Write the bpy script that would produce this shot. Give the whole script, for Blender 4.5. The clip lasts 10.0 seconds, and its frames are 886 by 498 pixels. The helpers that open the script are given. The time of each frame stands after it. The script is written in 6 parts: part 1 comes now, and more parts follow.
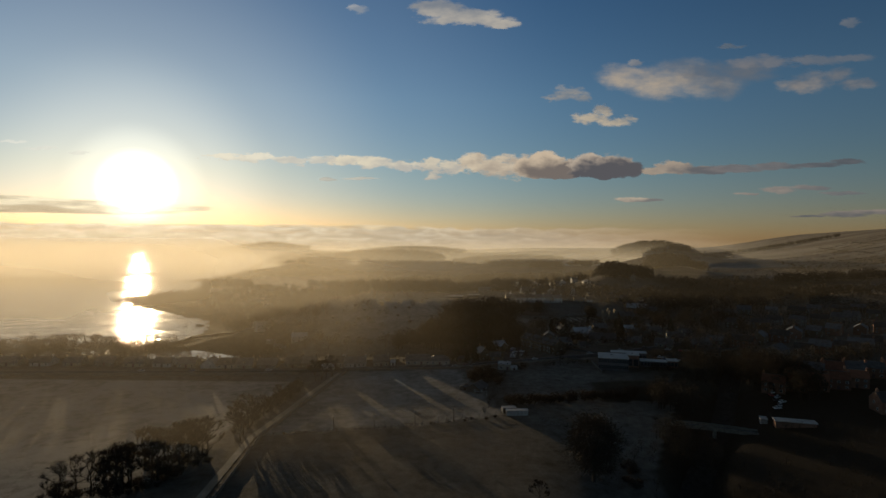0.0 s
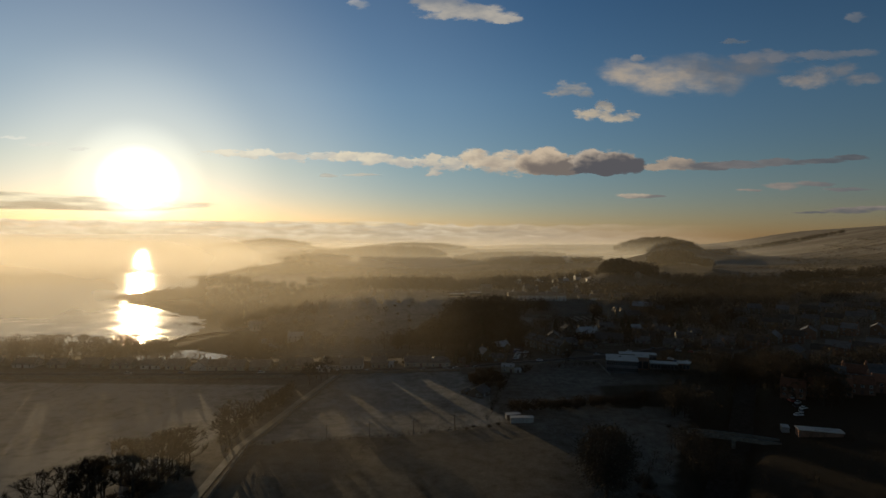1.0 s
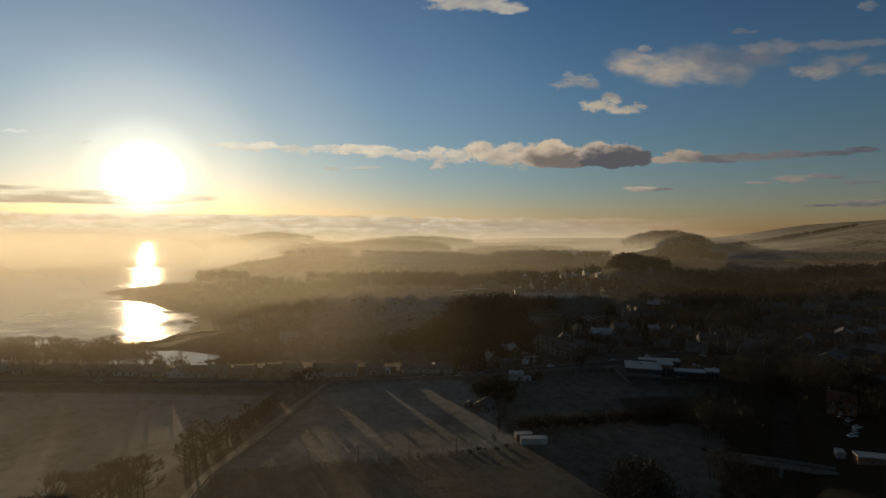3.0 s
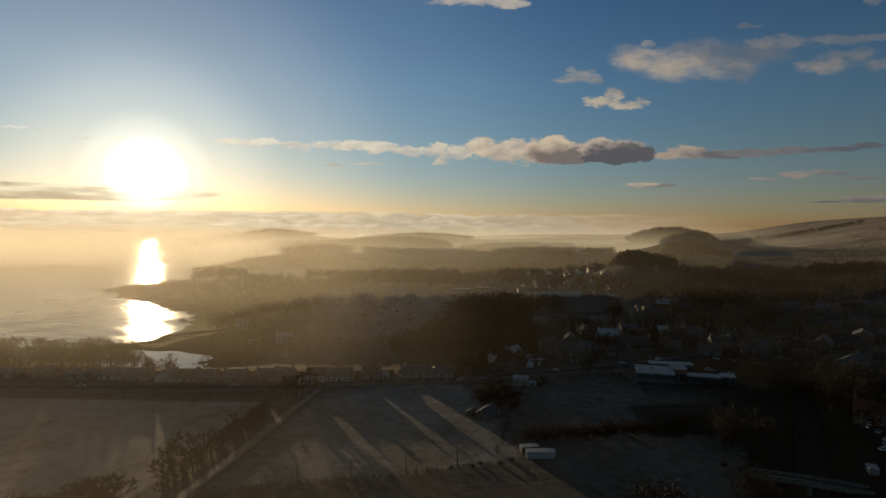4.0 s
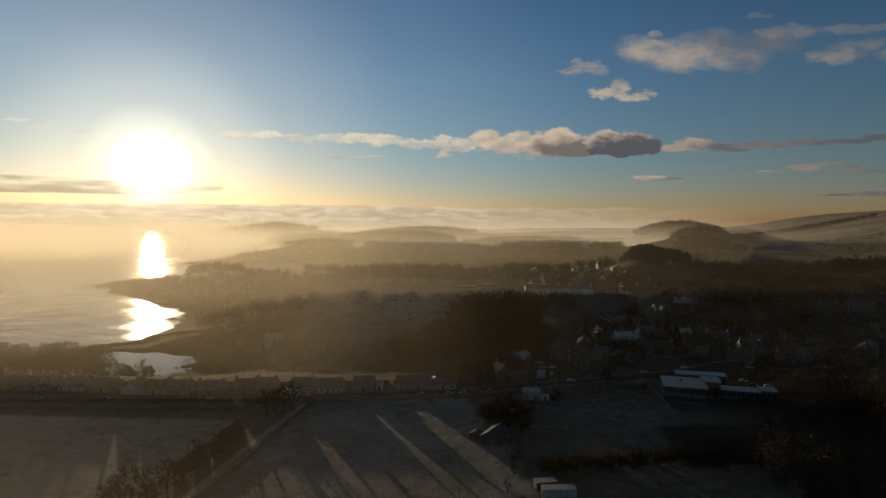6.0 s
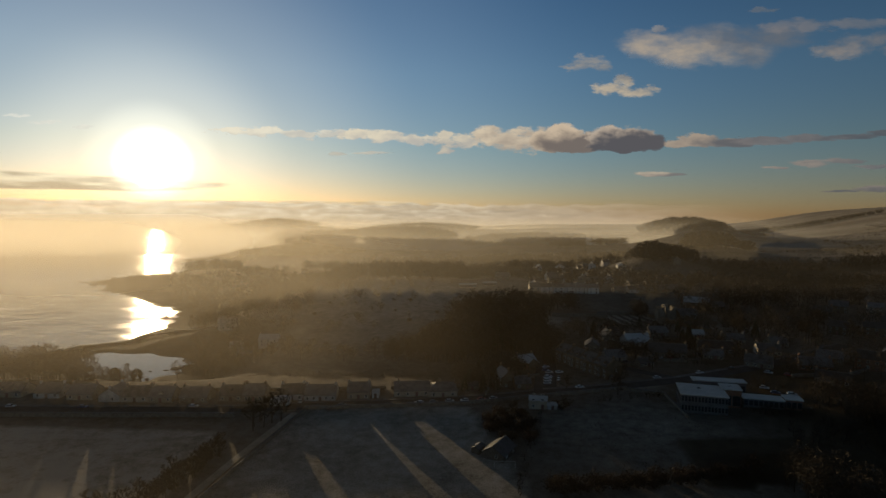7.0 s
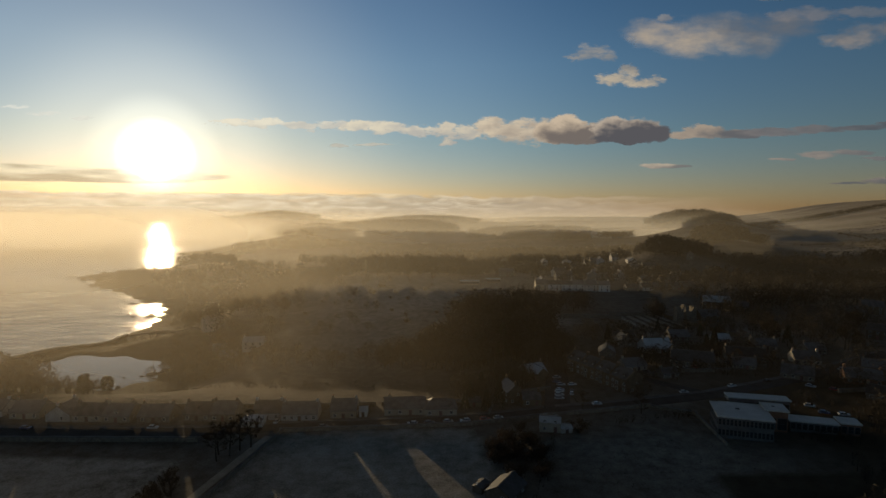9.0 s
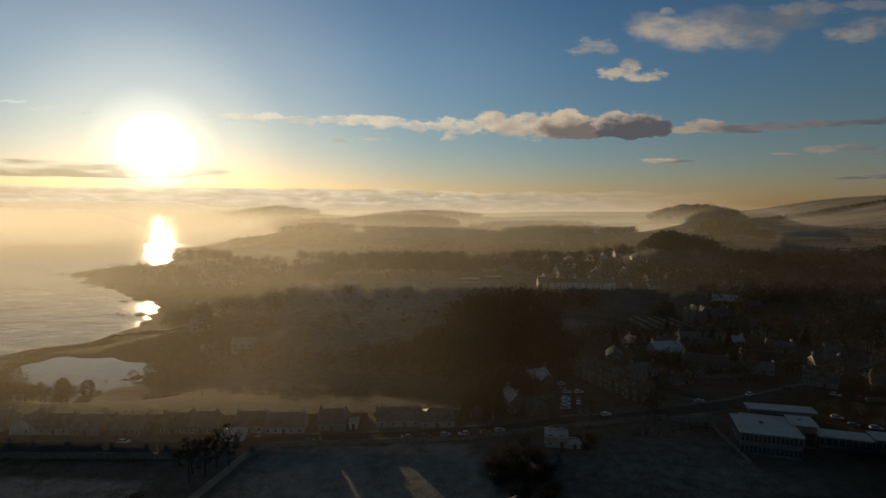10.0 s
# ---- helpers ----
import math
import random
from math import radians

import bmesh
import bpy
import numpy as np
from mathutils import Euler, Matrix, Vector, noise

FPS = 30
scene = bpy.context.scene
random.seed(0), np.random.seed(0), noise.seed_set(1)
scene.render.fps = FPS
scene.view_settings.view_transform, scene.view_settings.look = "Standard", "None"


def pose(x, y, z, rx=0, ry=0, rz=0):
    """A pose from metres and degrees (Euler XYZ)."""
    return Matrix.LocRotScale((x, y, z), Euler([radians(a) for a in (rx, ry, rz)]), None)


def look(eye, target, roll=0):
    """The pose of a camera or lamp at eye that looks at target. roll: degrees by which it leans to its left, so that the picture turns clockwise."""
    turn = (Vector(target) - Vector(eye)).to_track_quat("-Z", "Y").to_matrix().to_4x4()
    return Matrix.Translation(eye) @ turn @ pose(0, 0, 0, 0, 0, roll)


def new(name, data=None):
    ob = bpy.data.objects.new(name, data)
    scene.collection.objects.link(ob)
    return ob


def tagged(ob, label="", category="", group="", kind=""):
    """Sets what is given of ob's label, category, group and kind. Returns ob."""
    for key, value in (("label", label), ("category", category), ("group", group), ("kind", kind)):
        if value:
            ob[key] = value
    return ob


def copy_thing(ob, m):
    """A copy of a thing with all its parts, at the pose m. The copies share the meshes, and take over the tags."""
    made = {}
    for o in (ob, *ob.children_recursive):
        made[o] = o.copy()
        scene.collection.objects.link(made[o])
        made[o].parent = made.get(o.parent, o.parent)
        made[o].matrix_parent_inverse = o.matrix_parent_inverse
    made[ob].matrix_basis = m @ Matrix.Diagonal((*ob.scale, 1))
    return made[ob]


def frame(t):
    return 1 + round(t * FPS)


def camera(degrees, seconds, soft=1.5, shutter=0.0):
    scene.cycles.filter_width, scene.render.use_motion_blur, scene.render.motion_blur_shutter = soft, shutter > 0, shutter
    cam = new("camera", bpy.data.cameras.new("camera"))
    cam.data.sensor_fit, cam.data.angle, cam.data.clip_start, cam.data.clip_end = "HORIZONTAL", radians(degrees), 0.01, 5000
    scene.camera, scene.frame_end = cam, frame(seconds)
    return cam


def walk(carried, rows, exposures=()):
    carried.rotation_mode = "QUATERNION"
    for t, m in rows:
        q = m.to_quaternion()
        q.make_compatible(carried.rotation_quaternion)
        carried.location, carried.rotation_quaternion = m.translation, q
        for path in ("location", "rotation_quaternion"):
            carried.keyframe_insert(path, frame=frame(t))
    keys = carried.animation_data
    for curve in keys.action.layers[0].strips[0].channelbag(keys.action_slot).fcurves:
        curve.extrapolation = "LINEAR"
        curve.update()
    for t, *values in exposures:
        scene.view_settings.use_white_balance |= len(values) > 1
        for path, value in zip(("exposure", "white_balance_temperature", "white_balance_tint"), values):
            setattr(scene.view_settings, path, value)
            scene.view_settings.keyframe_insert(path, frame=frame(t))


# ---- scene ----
cam = camera(78.7, 10.0, soft=1.5)
PATH = [
    (0, (0.35, -3.34, 90.91), (-4.17, 121.56, 88.90), 0.0),
    (0.5, (0.30, 4.74, 90.89), (-4.34, 129.62, 88.50), 0.0),
    (1, (0.18, 13.15, 90.86), (-4.61, 138.03, 88.04), 0.0),
    (1.5, (0.31, 21.46, 90.84), (-4.71, 146.31, 87.60), 0.0),
    (2, (0.46, 29.94, 90.90), (-4.84, 154.77, 87.26), 0.0),
    (2.5, (0.55, 38.51, 90.97), (-5.04, 163.32, 87.00), 0.0),
    (4, (0.66, 63.03, 91.54), (-5.62, 187.75, 86.38), 0.0),
    (4.5, (0.71, 71.59, 91.56), (-5.85, 196.29, 86.01), 0.0),
    (5, (0.72, 80.36, 91.53), (-6.08, 205.04, 85.62), 0.0),
    (5.5, (0.61, 89.12, 91.48), (-6.39, 213.76, 85.21), 0.0),
    (7, (0.11, 115.86, 91.14), (-7.51, 240.41, 83.65), 0.0),
    (7.5, (0.14, 124.46, 91.09), (-7.71, 248.96, 83.20), 0.0),
    (8, (0.18, 132.83, 91.09), (-7.81, 257.29, 82.70), 0.0),
    (8.5, (0.22, 141.22, 91.10), (-7.92, 265.65, 82.35), 0.0),
    (9, (0.19, 150.26, 91.14), (-8.03, 274.65, 81.89), 0.0),
    (9.5, (0.28, 159.11, 91.12), (-7.96, 283.46, 81.31), 0.0),
    (10, (0.41, 168.34, 91.11), (-7.92, 292.64, 80.75), 0.0),
]
walk(cam, [(t, look(eye, target, roll)) for t, eye, target, roll in PATH], exposures=[(0.0, 0.0), (10.0, 0.0)])

# ---- light ----
PLAN = 1.25  # metres to one unit of the site plan
SUN_AZ, SUN_EL = radians(-31.5), radians(4.85)
SUN_DIR = Vector((math.sin(SUN_AZ) * math.cos(SUN_EL), math.cos(SUN_AZ) * math.cos(SUN_EL), math.sin(SUN_EL)))

world = bpy.data.worlds.new("winter_sky")
scene.world = world
world.use_nodes = True
wn, wl = world.node_tree.nodes, world.node_tree.links
wn.clear()
sky = wn.new("ShaderNodeTexSky")
sky.sky_type, sky.sun_disc = "NISHITA", False
sky.sun_elevation, sky.sun_rotation = SUN_EL, SUN_AZ
sky.altitude, sky.air_density, sky.dust_density, sky.ozone_density = 60, 1.0, 0.25, 2.0
bg = wn.new("ShaderNodeBackground")
bg.inputs["Strength"].default_value = 1.0
# thin haze: paler and less yellow towards the horizon, deeper blue above; overhead, out of view, a warm tint added to
# warm the fill light
coord = wn.new("ShaderNodeTexCoord")
nrm = wn.new("ShaderNodeVectorMath")
nrm.operation = "NORMALIZE"
wl.new(coord.outputs["Generated"], nrm.inputs[0])
rise = wn.new("ShaderNodeSeparateXYZ")
wl.new(nrm.outputs["Vector"], rise.inputs[0])
tint = wn.new("ShaderNodeValToRGB")
for i, (p, c) in enumerate([(0.0, (0.48, 0.47, 0.73)), (0.12, (0.44, 0.50, 0.62)), (0.25, (0.41, 0.52, 0.65)), (0.42, (0.29, 0.43, 0.59)), (0.56, (0.41, 0.35, 0.27)), (0.78, (0.50, 0.30, 0.165))]):
    e = tint.color_ramp.elements[i] if i < 2 else tint.color_ramp.elements.new(p)
    e.position, e.color = p, (*c, 1)
wl.new(rise.outputs["Z"], tint.inputs["Fac"])
tinted = wn.new("ShaderNodeMix")
tinted.data_type, tinted.blend_type = "RGBA", "MULTIPLY"
tinted.inputs["Factor"].default_value = 1.0
wl.new(sky.outputs["Color"], tinted.inputs["A"])
wl.new(tint.outputs["Color"], tinted.inputs["B"])


def calc(op, x, y=0.0, z=0.0):
    """A math node of the sky."""
    q = wn.new("ShaderNodeMath")
    q.operation = op
    for i, v in enumerate((x, y, z)):
        if isinstance(v, (int, float)):
            q.inputs[i].default_value = v
        else:
            wl.new(v, q.inputs[i])
    return q.outputs[0]


def span(x, a, b, smooth=True):
    q = wn.new("ShaderNodeMapRange")
    q.interpolation_type = "SMOOTHSTEP" if smooth else "LINEAR"
    q.inputs["From Min"].default_value, q.inputs["From Max"].default_value = a, b
    wl.new(x, q.inputs["Value"])
    return q.outputs[0]


def billow(u, v, su, sv, seed, detail=5, rough=0.55):
    c = wn.new("ShaderNodeCombineXYZ")
    wl.new(calc("MULTIPLY", u, su), c.inputs[0])
    wl.new(calc("MULTIPLY", v, sv), c.inputs[1])
    c.inputs[2].default_value = seed
    t = wn.new("ShaderNodeTexNoise")
    t.inputs["Scale"].default_value, t.inputs["Detail"].default_value, t.inputs["Roughness"].default_value = 1.0, detail, rough
    wl.new(c.outputs[0], t.inputs["Vector"])
    return t.outputs["Fac"]


def blend(fac, x, y):
    q = wn.new("ShaderNodeMix")
    q.data_type = "RGBA"
    for key, v in (("Factor", fac), ("A", x), ("B", y)):
        if isinstance(v, tuple):
            q.inputs[key].default_value = (*v, 1)
        else:
            wl.new(v, q.inputs[key])
    return q.outputs["Result"]


# compass bearing (to the right of straight ahead) and elevation of each way, in radians
bear = calc("ARCTAN2", rise.outputs["X"], rise.outputs["Y"])
elev = calc("ARCSINE", rise.outputs["Z"])


def cloud_bank(under, b0, b1, e0, e1, lit, shade, seed, su, sv, ragged, dens, soft=0.25):
    """A flat streak of cloud in the sky between two bearings and two elevations."""
    x = calc("DIVIDE", calc("SUBTRACT", bear, (b0 + b1) / 2), (b1 - b0) / 2)
    y = calc("DIVIDE", calc("SUBTRACT", elev, (e0 + e1) / 2), (e1 - e0) / 2)
    n1 = billow(bear, elev, su, sv, seed)
    rr = calc("ADD", calc("POWER", calc("ABSOLUTE", x), 3.0), calc("POWER", calc("ABSOLUTE", y), 2.0))
    body = calc("ADD", calc("MULTIPLY_ADD", rr, -1.0, 0.7), calc("MULTIPLY", calc("SUBTRACT", n1, 0.5), ragged))
    tone = calc("ADD", calc("MULTIPLY", y, 0.35), calc("MULTIPLY", calc("SUBTRACT", billow(bear, elev, su * 1.7, sv * 1.7, seed + 4), 0.5), 2.2))
    return blend(calc("MULTIPLY", span(body, 0.0, soft), dens), under, blend(span(tone, -0.35, 0.5), shade, lit))


# fog over the far water: three rolling layers with sunlit rims, paling out to the east
RIM = blend(span(bear, -0.55, 0.35), (0.86, 0.80, 0.66), (0.52, 0.41, 0.28))
DEEP = blend(span(bear, -0.55, 0.35), (0.36, 0.325, 0.25), (0.36, 0.285, 0.20))
CREST = blend(span(bear, -0.55, 0.35), (0.24, 0.215, 0.17), (0.27, 0.225, 0.175))


def fog_layer(under, rise_, swell, seed, dens):
    """One layer of fog seen edge on: its top line wanders round the elevation rise_."""
    lift = calc("MULTIPLY", calc("SUBTRACT", billow(bear, elev, 18, 30, seed, 7, 0.6), 0.5), swell)
    depth = calc("SUBTRACT", calc("ADD", calc("MULTIPLY_ADD", bear, -0.006, rise_), lift), elev)
    inside = calc("MULTIPLY", calc("MULTIPLY", span(depth, -0.0008, 0.0026), span(bear, 0.50, 0.0)), dens)
    tone = calc("ADD", calc("MULTIPLY", depth, -70.0), calc("MULTIPLY", calc("SUBTRACT", billow(bear, elev, 34, 85, seed + 3, 6, 0.6), 0.5), 2.4))
    col = blend(span(tone, -0.9, 0.5), DEEP, RIM)
    dark = calc("MULTIPLY", calc("MULTIPLY", span(depth, 0.006, 0.0015), span(billow(bear, elev, 11, 40, seed + 8, 4), 0.48, 0.62)), 0.75)
    return blend(inside, under, blend(dark, col, CREST))


scaled = wn.new("ShaderNodeMix")
scaled.data_type, scaled.blend_type = "RGBA", "MULTIPLY"
scaled.inputs["Factor"].default_value = 1.0
wl.new(tinted.outputs["Result"], scaled.inputs["A"])
# the sky pales towards the sun and deepens to the east
wl.new(blend(span(bear, -0.3, 0.75), (0.165, 0.165, 0.165), (0.125, 0.125, 0.125)), scaled.inputs["B"])
heaven = cloud_bank(scaled.outputs["Result"], -1.05, -0.40, 0.037, 0.068, (0.85, 0.75, 0.52), (0.34, 0.27, 0.17), 3.0, 9, 60, 0.9, 0.95)
heaven = cloud_bank(heaven, -0.75, 0.05, 0.013, 0.030, (0.70, 0.60, 0.42), (0.36, 0.29, 0.19), 6.0, 16, 80, 2.6, 0.8, 0.4)
for rise_, swell, seed, dens in ((0.0225, 0.024, 2.0, 0.9), (0.0130, 0.026, 12.0, 0.9), (0.0040, 0.026, 22.0, 0.9)):
    heaven = fog_layer(heaven, rise_, swell, seed, dens)
wl.new(heaven, bg.inputs["Color"])
# bright aureole of hazy air round the sun
dot = wn.new("ShaderNodeVectorMath")
dot.operation = "DOT_PRODUCT"
dot.inputs[1].default_value = SUN_DIR
wl.new(nrm.outputs["Vector"], dot.inputs[0])
aur = wn.new("ShaderNodeValToRGB")
aur.color_ramp.interpolation = "EASE"
ang = wn.new("ShaderNodeMath")
ang.operation = "ARCCOSINE"
wl.new(dot.outputs["Value"], ang.inputs[0])
rng = wn.new("ShaderNodeMapRange")
rng.inputs["From Min"].default_value, rng.inputs["From Max"].default_value = 0.0, radians(45)
wl.new(ang.outputs["Value"], rng.inputs["Value"])
wl.new(rng.outputs["Result"], aur.inputs["Fac"])
stops = [(0.0, (9, 8.6, 7.2)), (0.037, (3, 2.8, 2.2)), (0.057, (0.9, 0.84, 0.66)), (0.085, (0.37, 0.34, 0.26)), (0.14, (0.20, 0.178, 0.132)), (0.3, (0.095, 0.082, 0.058)), (0.6, (0.026, 0.024, 0.018)), (1.0, (0, 0, 0))]
for i, (p, c) in enumerate(stops):
    e = aur.color_ramp.elements[i] if i < 2 else aur.color_ramp.elements.new(p)
    e.position, e.color = p, (*c, 1)
glow = wn.new("ShaderNodeBackground")
glow.inputs["Strength"].default_value = 1.0
wl.new(aur.outputs["Color"], glow.inputs["Color"])
add = wn.new("ShaderNodeAddShader")
wl.new(bg.outputs[0], add.inputs[0])
wl.new(glow.outputs[0], add.inputs[1])
wout = wn.new("ShaderNodeOutputWorld")
wl.new(add.outputs[0], wout.inputs["Surface"])

sun = new("sun", bpy.data.lights.new("sun", "SUN"))
sun.data.energy, sun.data.angle, sun.data.color = 4.5, radians(0.5), (1.0, 0.73, 0.40)
sun.matrix_world = look((0, 0, 300), Vector((0, 0, 300)) - SUN_DIR)

# ---- materials ----
def material(name, dark, light, size=1.0, fine=8.0, rough=0.8, bump=0.3, metal=0.0, spec=0.3, vary=0.0, depth=0.05, glow_through=0.0):
    """A surface whose colour wanders between two tones at two scales, with fine relief. size: metres of the large patches."""
    m = bpy.data.materials.new(name)
    m.use_nodes = True
    n, l = m.node_tree.nodes, m.node_tree.links
    p = n["Principled BSDF"]
    p.inputs["Roughness"].default_value, p.inputs["Metallic"].default_value = rough, metal
    p.inputs["Specular IOR Level"].default_value = spec
    g = n.new("ShaderNodeNewGeometry")
    a, b = n.new("ShaderNodeTexNoise"), n.new("ShaderNodeTexNoise")
    a.inputs["Scale"].default_value, b.inputs["Scale"].default_value = 1.0 / size, fine / size
    a.inputs["Detail"].default_value, b.inputs["Detail"].default_value = 3, 4
    l.new(g.outputs["Position"], a.inputs["Vector"])
    l.new(g.outputs["Position"], b.inputs["Vector"])
    mx = n.new("ShaderNodeMath")
    mx.operation = "MULTIPLY_ADD"
    mx.inputs[1].default_value = 0.55
    half = n.new("ShaderNodeMath")
    half.operation = "MULTIPLY"
    half.inputs[1].default_value = 0.45
    l.new(b.outputs["Fac"], half.inputs[0])
    l.new(a.outputs["Fac"], mx.inputs[0])
    l.new(half.outputs[0], mx.inputs[2])
    src = mx.outputs[0]
    if vary:
        info = n.new("ShaderNodeObjectInfo")
        va = n.new("ShaderNodeMath")
        va.operation = "MULTIPLY_ADD"
        va.inputs[1].default_value = vary
        l.new(info.outputs["Random"], va.inputs[0])
        sh = n.new("ShaderNodeMath")
        sh.operation = "SUBTRACT"
        sh.inputs[1].default_value = vary / 2
        l.new(src, va.inputs[2])
        l.new(va.outputs[0], sh.inputs[0])
        src = sh.outputs[0]
    r = n.new("ShaderNodeValToRGB")
    r.color_ramp.elements[0].position, r.color_ramp.elements[1].position = 0.35, 0.65
    r.color_ramp.elements[0].color, r.color_ramp.elements[1].color = (*dark, 1), (*light, 1)
    l.new(src, r.inputs["Fac"])
    l.new(r.outputs["Color"], p.inputs["Base Color"])
    if glow_through:
        tl, mxs = n.new("ShaderNodeBsdfTranslucent"), n.new("ShaderNodeMixShader")
        mxs.inputs["Fac"].default_value = glow_through
        l.new(r.outputs["Color"], tl.inputs["Color"])
        l.new(p.outputs[0], mxs.inputs[1])
        l.new(tl.outputs[0], mxs.inputs[2])
        l.new(mxs.outputs[0], n["Material Output"].inputs["Surface"])
    if bump:
        bp = n.new("ShaderNodeBump")
        bp.inputs["Strength"].default_value, bp.inputs["Distance"].default_value = bump, depth
        l.new(b.outputs["Fac"], bp.inputs["Height"])
        l.new(bp.outputs["Normal"], p.inputs["Normal"])
    return m


def glassy(name, tint, rough=0.05):
    m = bpy.data.materials.new(name)
    m.use_nodes = True
    p = m.node_tree.nodes["Principled BSDF"]
    p.inputs["Base Color"].default_value, p.inputs["Roughness"].default_value = (*tint, 1), rough
    p.inputs["Specular IOR Level"].default_value = 0.6
    return m


M_ASPHALT = material("asphalt", (0.028, 0.028, 0.031), (0.062, 0.062, 0.066), 6, 12, 0.9, spec=0.08)
M_PAVE = material("frosted_paving", (0.07, 0.07, 0.073), (0.135, 0.135, 0.135), 4, 10, 0.85, spec=0.15)
M_PATH = material("frosted_path", (0.16, 0.145, 0.12), (0.30, 0.28, 0.25), 5, 10, 0.8)
M_STONE = material("rubble_stone", (0.09, 0.08, 0.065), (0.22, 0.19, 0.15), 1.2, 6, 0.9, 0.6)
M_SAND = material("sandstone", (0.075, 0.056, 0.038), (0.16, 0.118, 0.075), 2, 8, 0.85, 0.3, vary=0.2)
M_RENDER = material("white_render", (0.30, 0.295, 0.28), (0.46, 0.45, 0.43), 3, 8, 0.85, 0.1, vary=0.3)
M_CREAM = material("cream_render", (0.20, 0.175, 0.14), (0.32, 0.285, 0.23), 3, 8, 0.85, 0.1, vary=0.3)
M_SLATE = material("frosted_slate", (0.05, 0.05, 0.054), (0.14, 0.14, 0.148), 2.5, 7, 0.6, 0.3, vary=0.25)
M_SLATE_DARK = material("dark_slate", (0.022, 0.022, 0.025), (0.065, 0.065, 0.07), 2.5, 7, 0.5, 0.3, vary=0.25)
M_ROOFWHITE = material("white_frosted_roof", (0.30, 0.31, 0.33), (0.44, 0.45, 0.48), 4, 7, 0.65, 0.1, vary=0.2)
M_TILE = material("red_clay_tile", (0.13, 0.05, 0.03), (0.24, 0.10, 0.06), 1.5, 8, 0.8, 0.4, vary=0.3)
M_BRICK = material("brown_brick", (0.12, 0.06, 0.04), (0.22, 0.12, 0.08), 1.5, 8, 0.85, 0.3, vary=0.3)
M_PANEL = material("dark_wall_panel", (0.07, 0.07, 0.072), (0.13, 0.13, 0.13), 2, 6, 0.7, 0.1)
M_PANE = glassy("window_glass", (0.02, 0.025, 0.03))
M_FRAME = material("white_frame", (0.36, 0.36, 0.35), (0.5, 0.5, 0.48), 1, 4, 0.6, 0.0)
M_DOOR = material("painted_door", (0.05, 0.03, 0.03), (0.16, 0.08, 0.07), 1, 5, 0.5, 0.05, vary=0.5)
M_POT = material("clay_pot", (0.25, 0.13, 0.08), (0.36, 0.2, 0.13), 0.5, 4, 0.8, 0.1)
M_METAL = material("galvanised_steel", (0.22, 0.22, 0.23), (0.35, 0.35, 0.36), 0.6, 6, 0.5, 0.05, 0.7)
M_WOOD = material("weathered_wood", (0.06, 0.045, 0.035), (0.14, 0.11, 0.085), 0.8, 8, 0.85, 0.3)
M_BARK = material("winter_bark", (0.020, 0.015, 0.011), (0.055, 0.042, 0.030), 0.8, 6, 0.9, 0.4, vary=0.4)
M_TWIG = material("winter_twigs", (0.018, 0.014, 0.010), (0.050, 0.039, 0.029), 1.5, 5, 0.95, 0.0, vary=0.5, glow_through=0.2)
M_RUST = material("russet_twigs", (0.016, 0.012, 0.009), (0.038, 0.028, 0.021), 1.5, 5, 0.95, 0.0, vary=0.5, glow_through=0.3)
M_FIR = material("dark_needles", (0.010, 0.014, 0.008), (0.030, 0.038, 0.020), 2.0, 5, 0.9, 0.0, vary=0.4)
M_WOODS = material("far_woods", (0.016, 0.0135, 0.0105), (0.046, 0.038, 0.029), 9.0, 5, 0.95, 0.0, glow_through=0.15)
M_TYRE = material("tyre_rubber", (0.012, 0.012, 0.012), (0.025, 0.025, 0.025), 0.3, 4, 0.8, 0.1)
M_ROCK = material("shore_rock", (0.025, 0.022, 0.018), (0.075, 0.065, 0.05), 2.0, 7, 0.85, 0.7)

# ---- lie of the land ----
SEA = -17.7
COAST = [(-5600, 250), (-1500, 300), (-700, 335), (-420, 360), (-330, 388), (-288, 416), (-272, 440), (-254, 462), (-257, 479), (-251, 496), (-251, 518), (-263, 546), (-286, 589),
         (-310, 618), (-349, 643), (-403, 686), (-464, 737), (-482, 764), (-538, 795), (-532, 850), (-512, 890), (-468, 888), (-500, 1001), (-560, 1140), (-628, 1182), (-604, 1280),
         (-640, 1500), (-760, 1900), (-900, 2500), (-1500, 3300), (-5600, 5600)]


def ease(a, b, v):
    s = np.clip((v - a) / (b - a), 0, 1)
    return s * s * (3 - 2 * s)


def bell(x, y, cx, cy, rx, ry, power=2):
    return np.exp(-np.abs((x - cx) / rx) ** power - np.abs((y - cy) / ry) ** power)


def shore(x, y):
    """Metres from the shore line, positive on land."""
    best, inside = np.full(np.shape(x), 1e9), np.zeros(np.shape(x), bool)
    for (x0, y0), (x1, y1) in zip(COAST, COAST[1:] + COAST[:1]):
        dx, dy = x1 - x0, y1 - y0
        s = np.clip(((x - x0) * dx + (y - y0) * dy) / (dx * dx + dy * dy), 0, 1)
        best = np.minimum(best, np.hypot(x - x0 - s * dx, y - y0 - s * dy))
        cross = (y0 > y) != (y1 > y)
        inside ^= cross & (x < x0 + dx * (y - y0) / (dy if dy else 1e-9))
    return np.where(inside, -best, best)


RAIL = [(40, 112), (75, 170), (104, 216), (149, 298), (178, 360)]


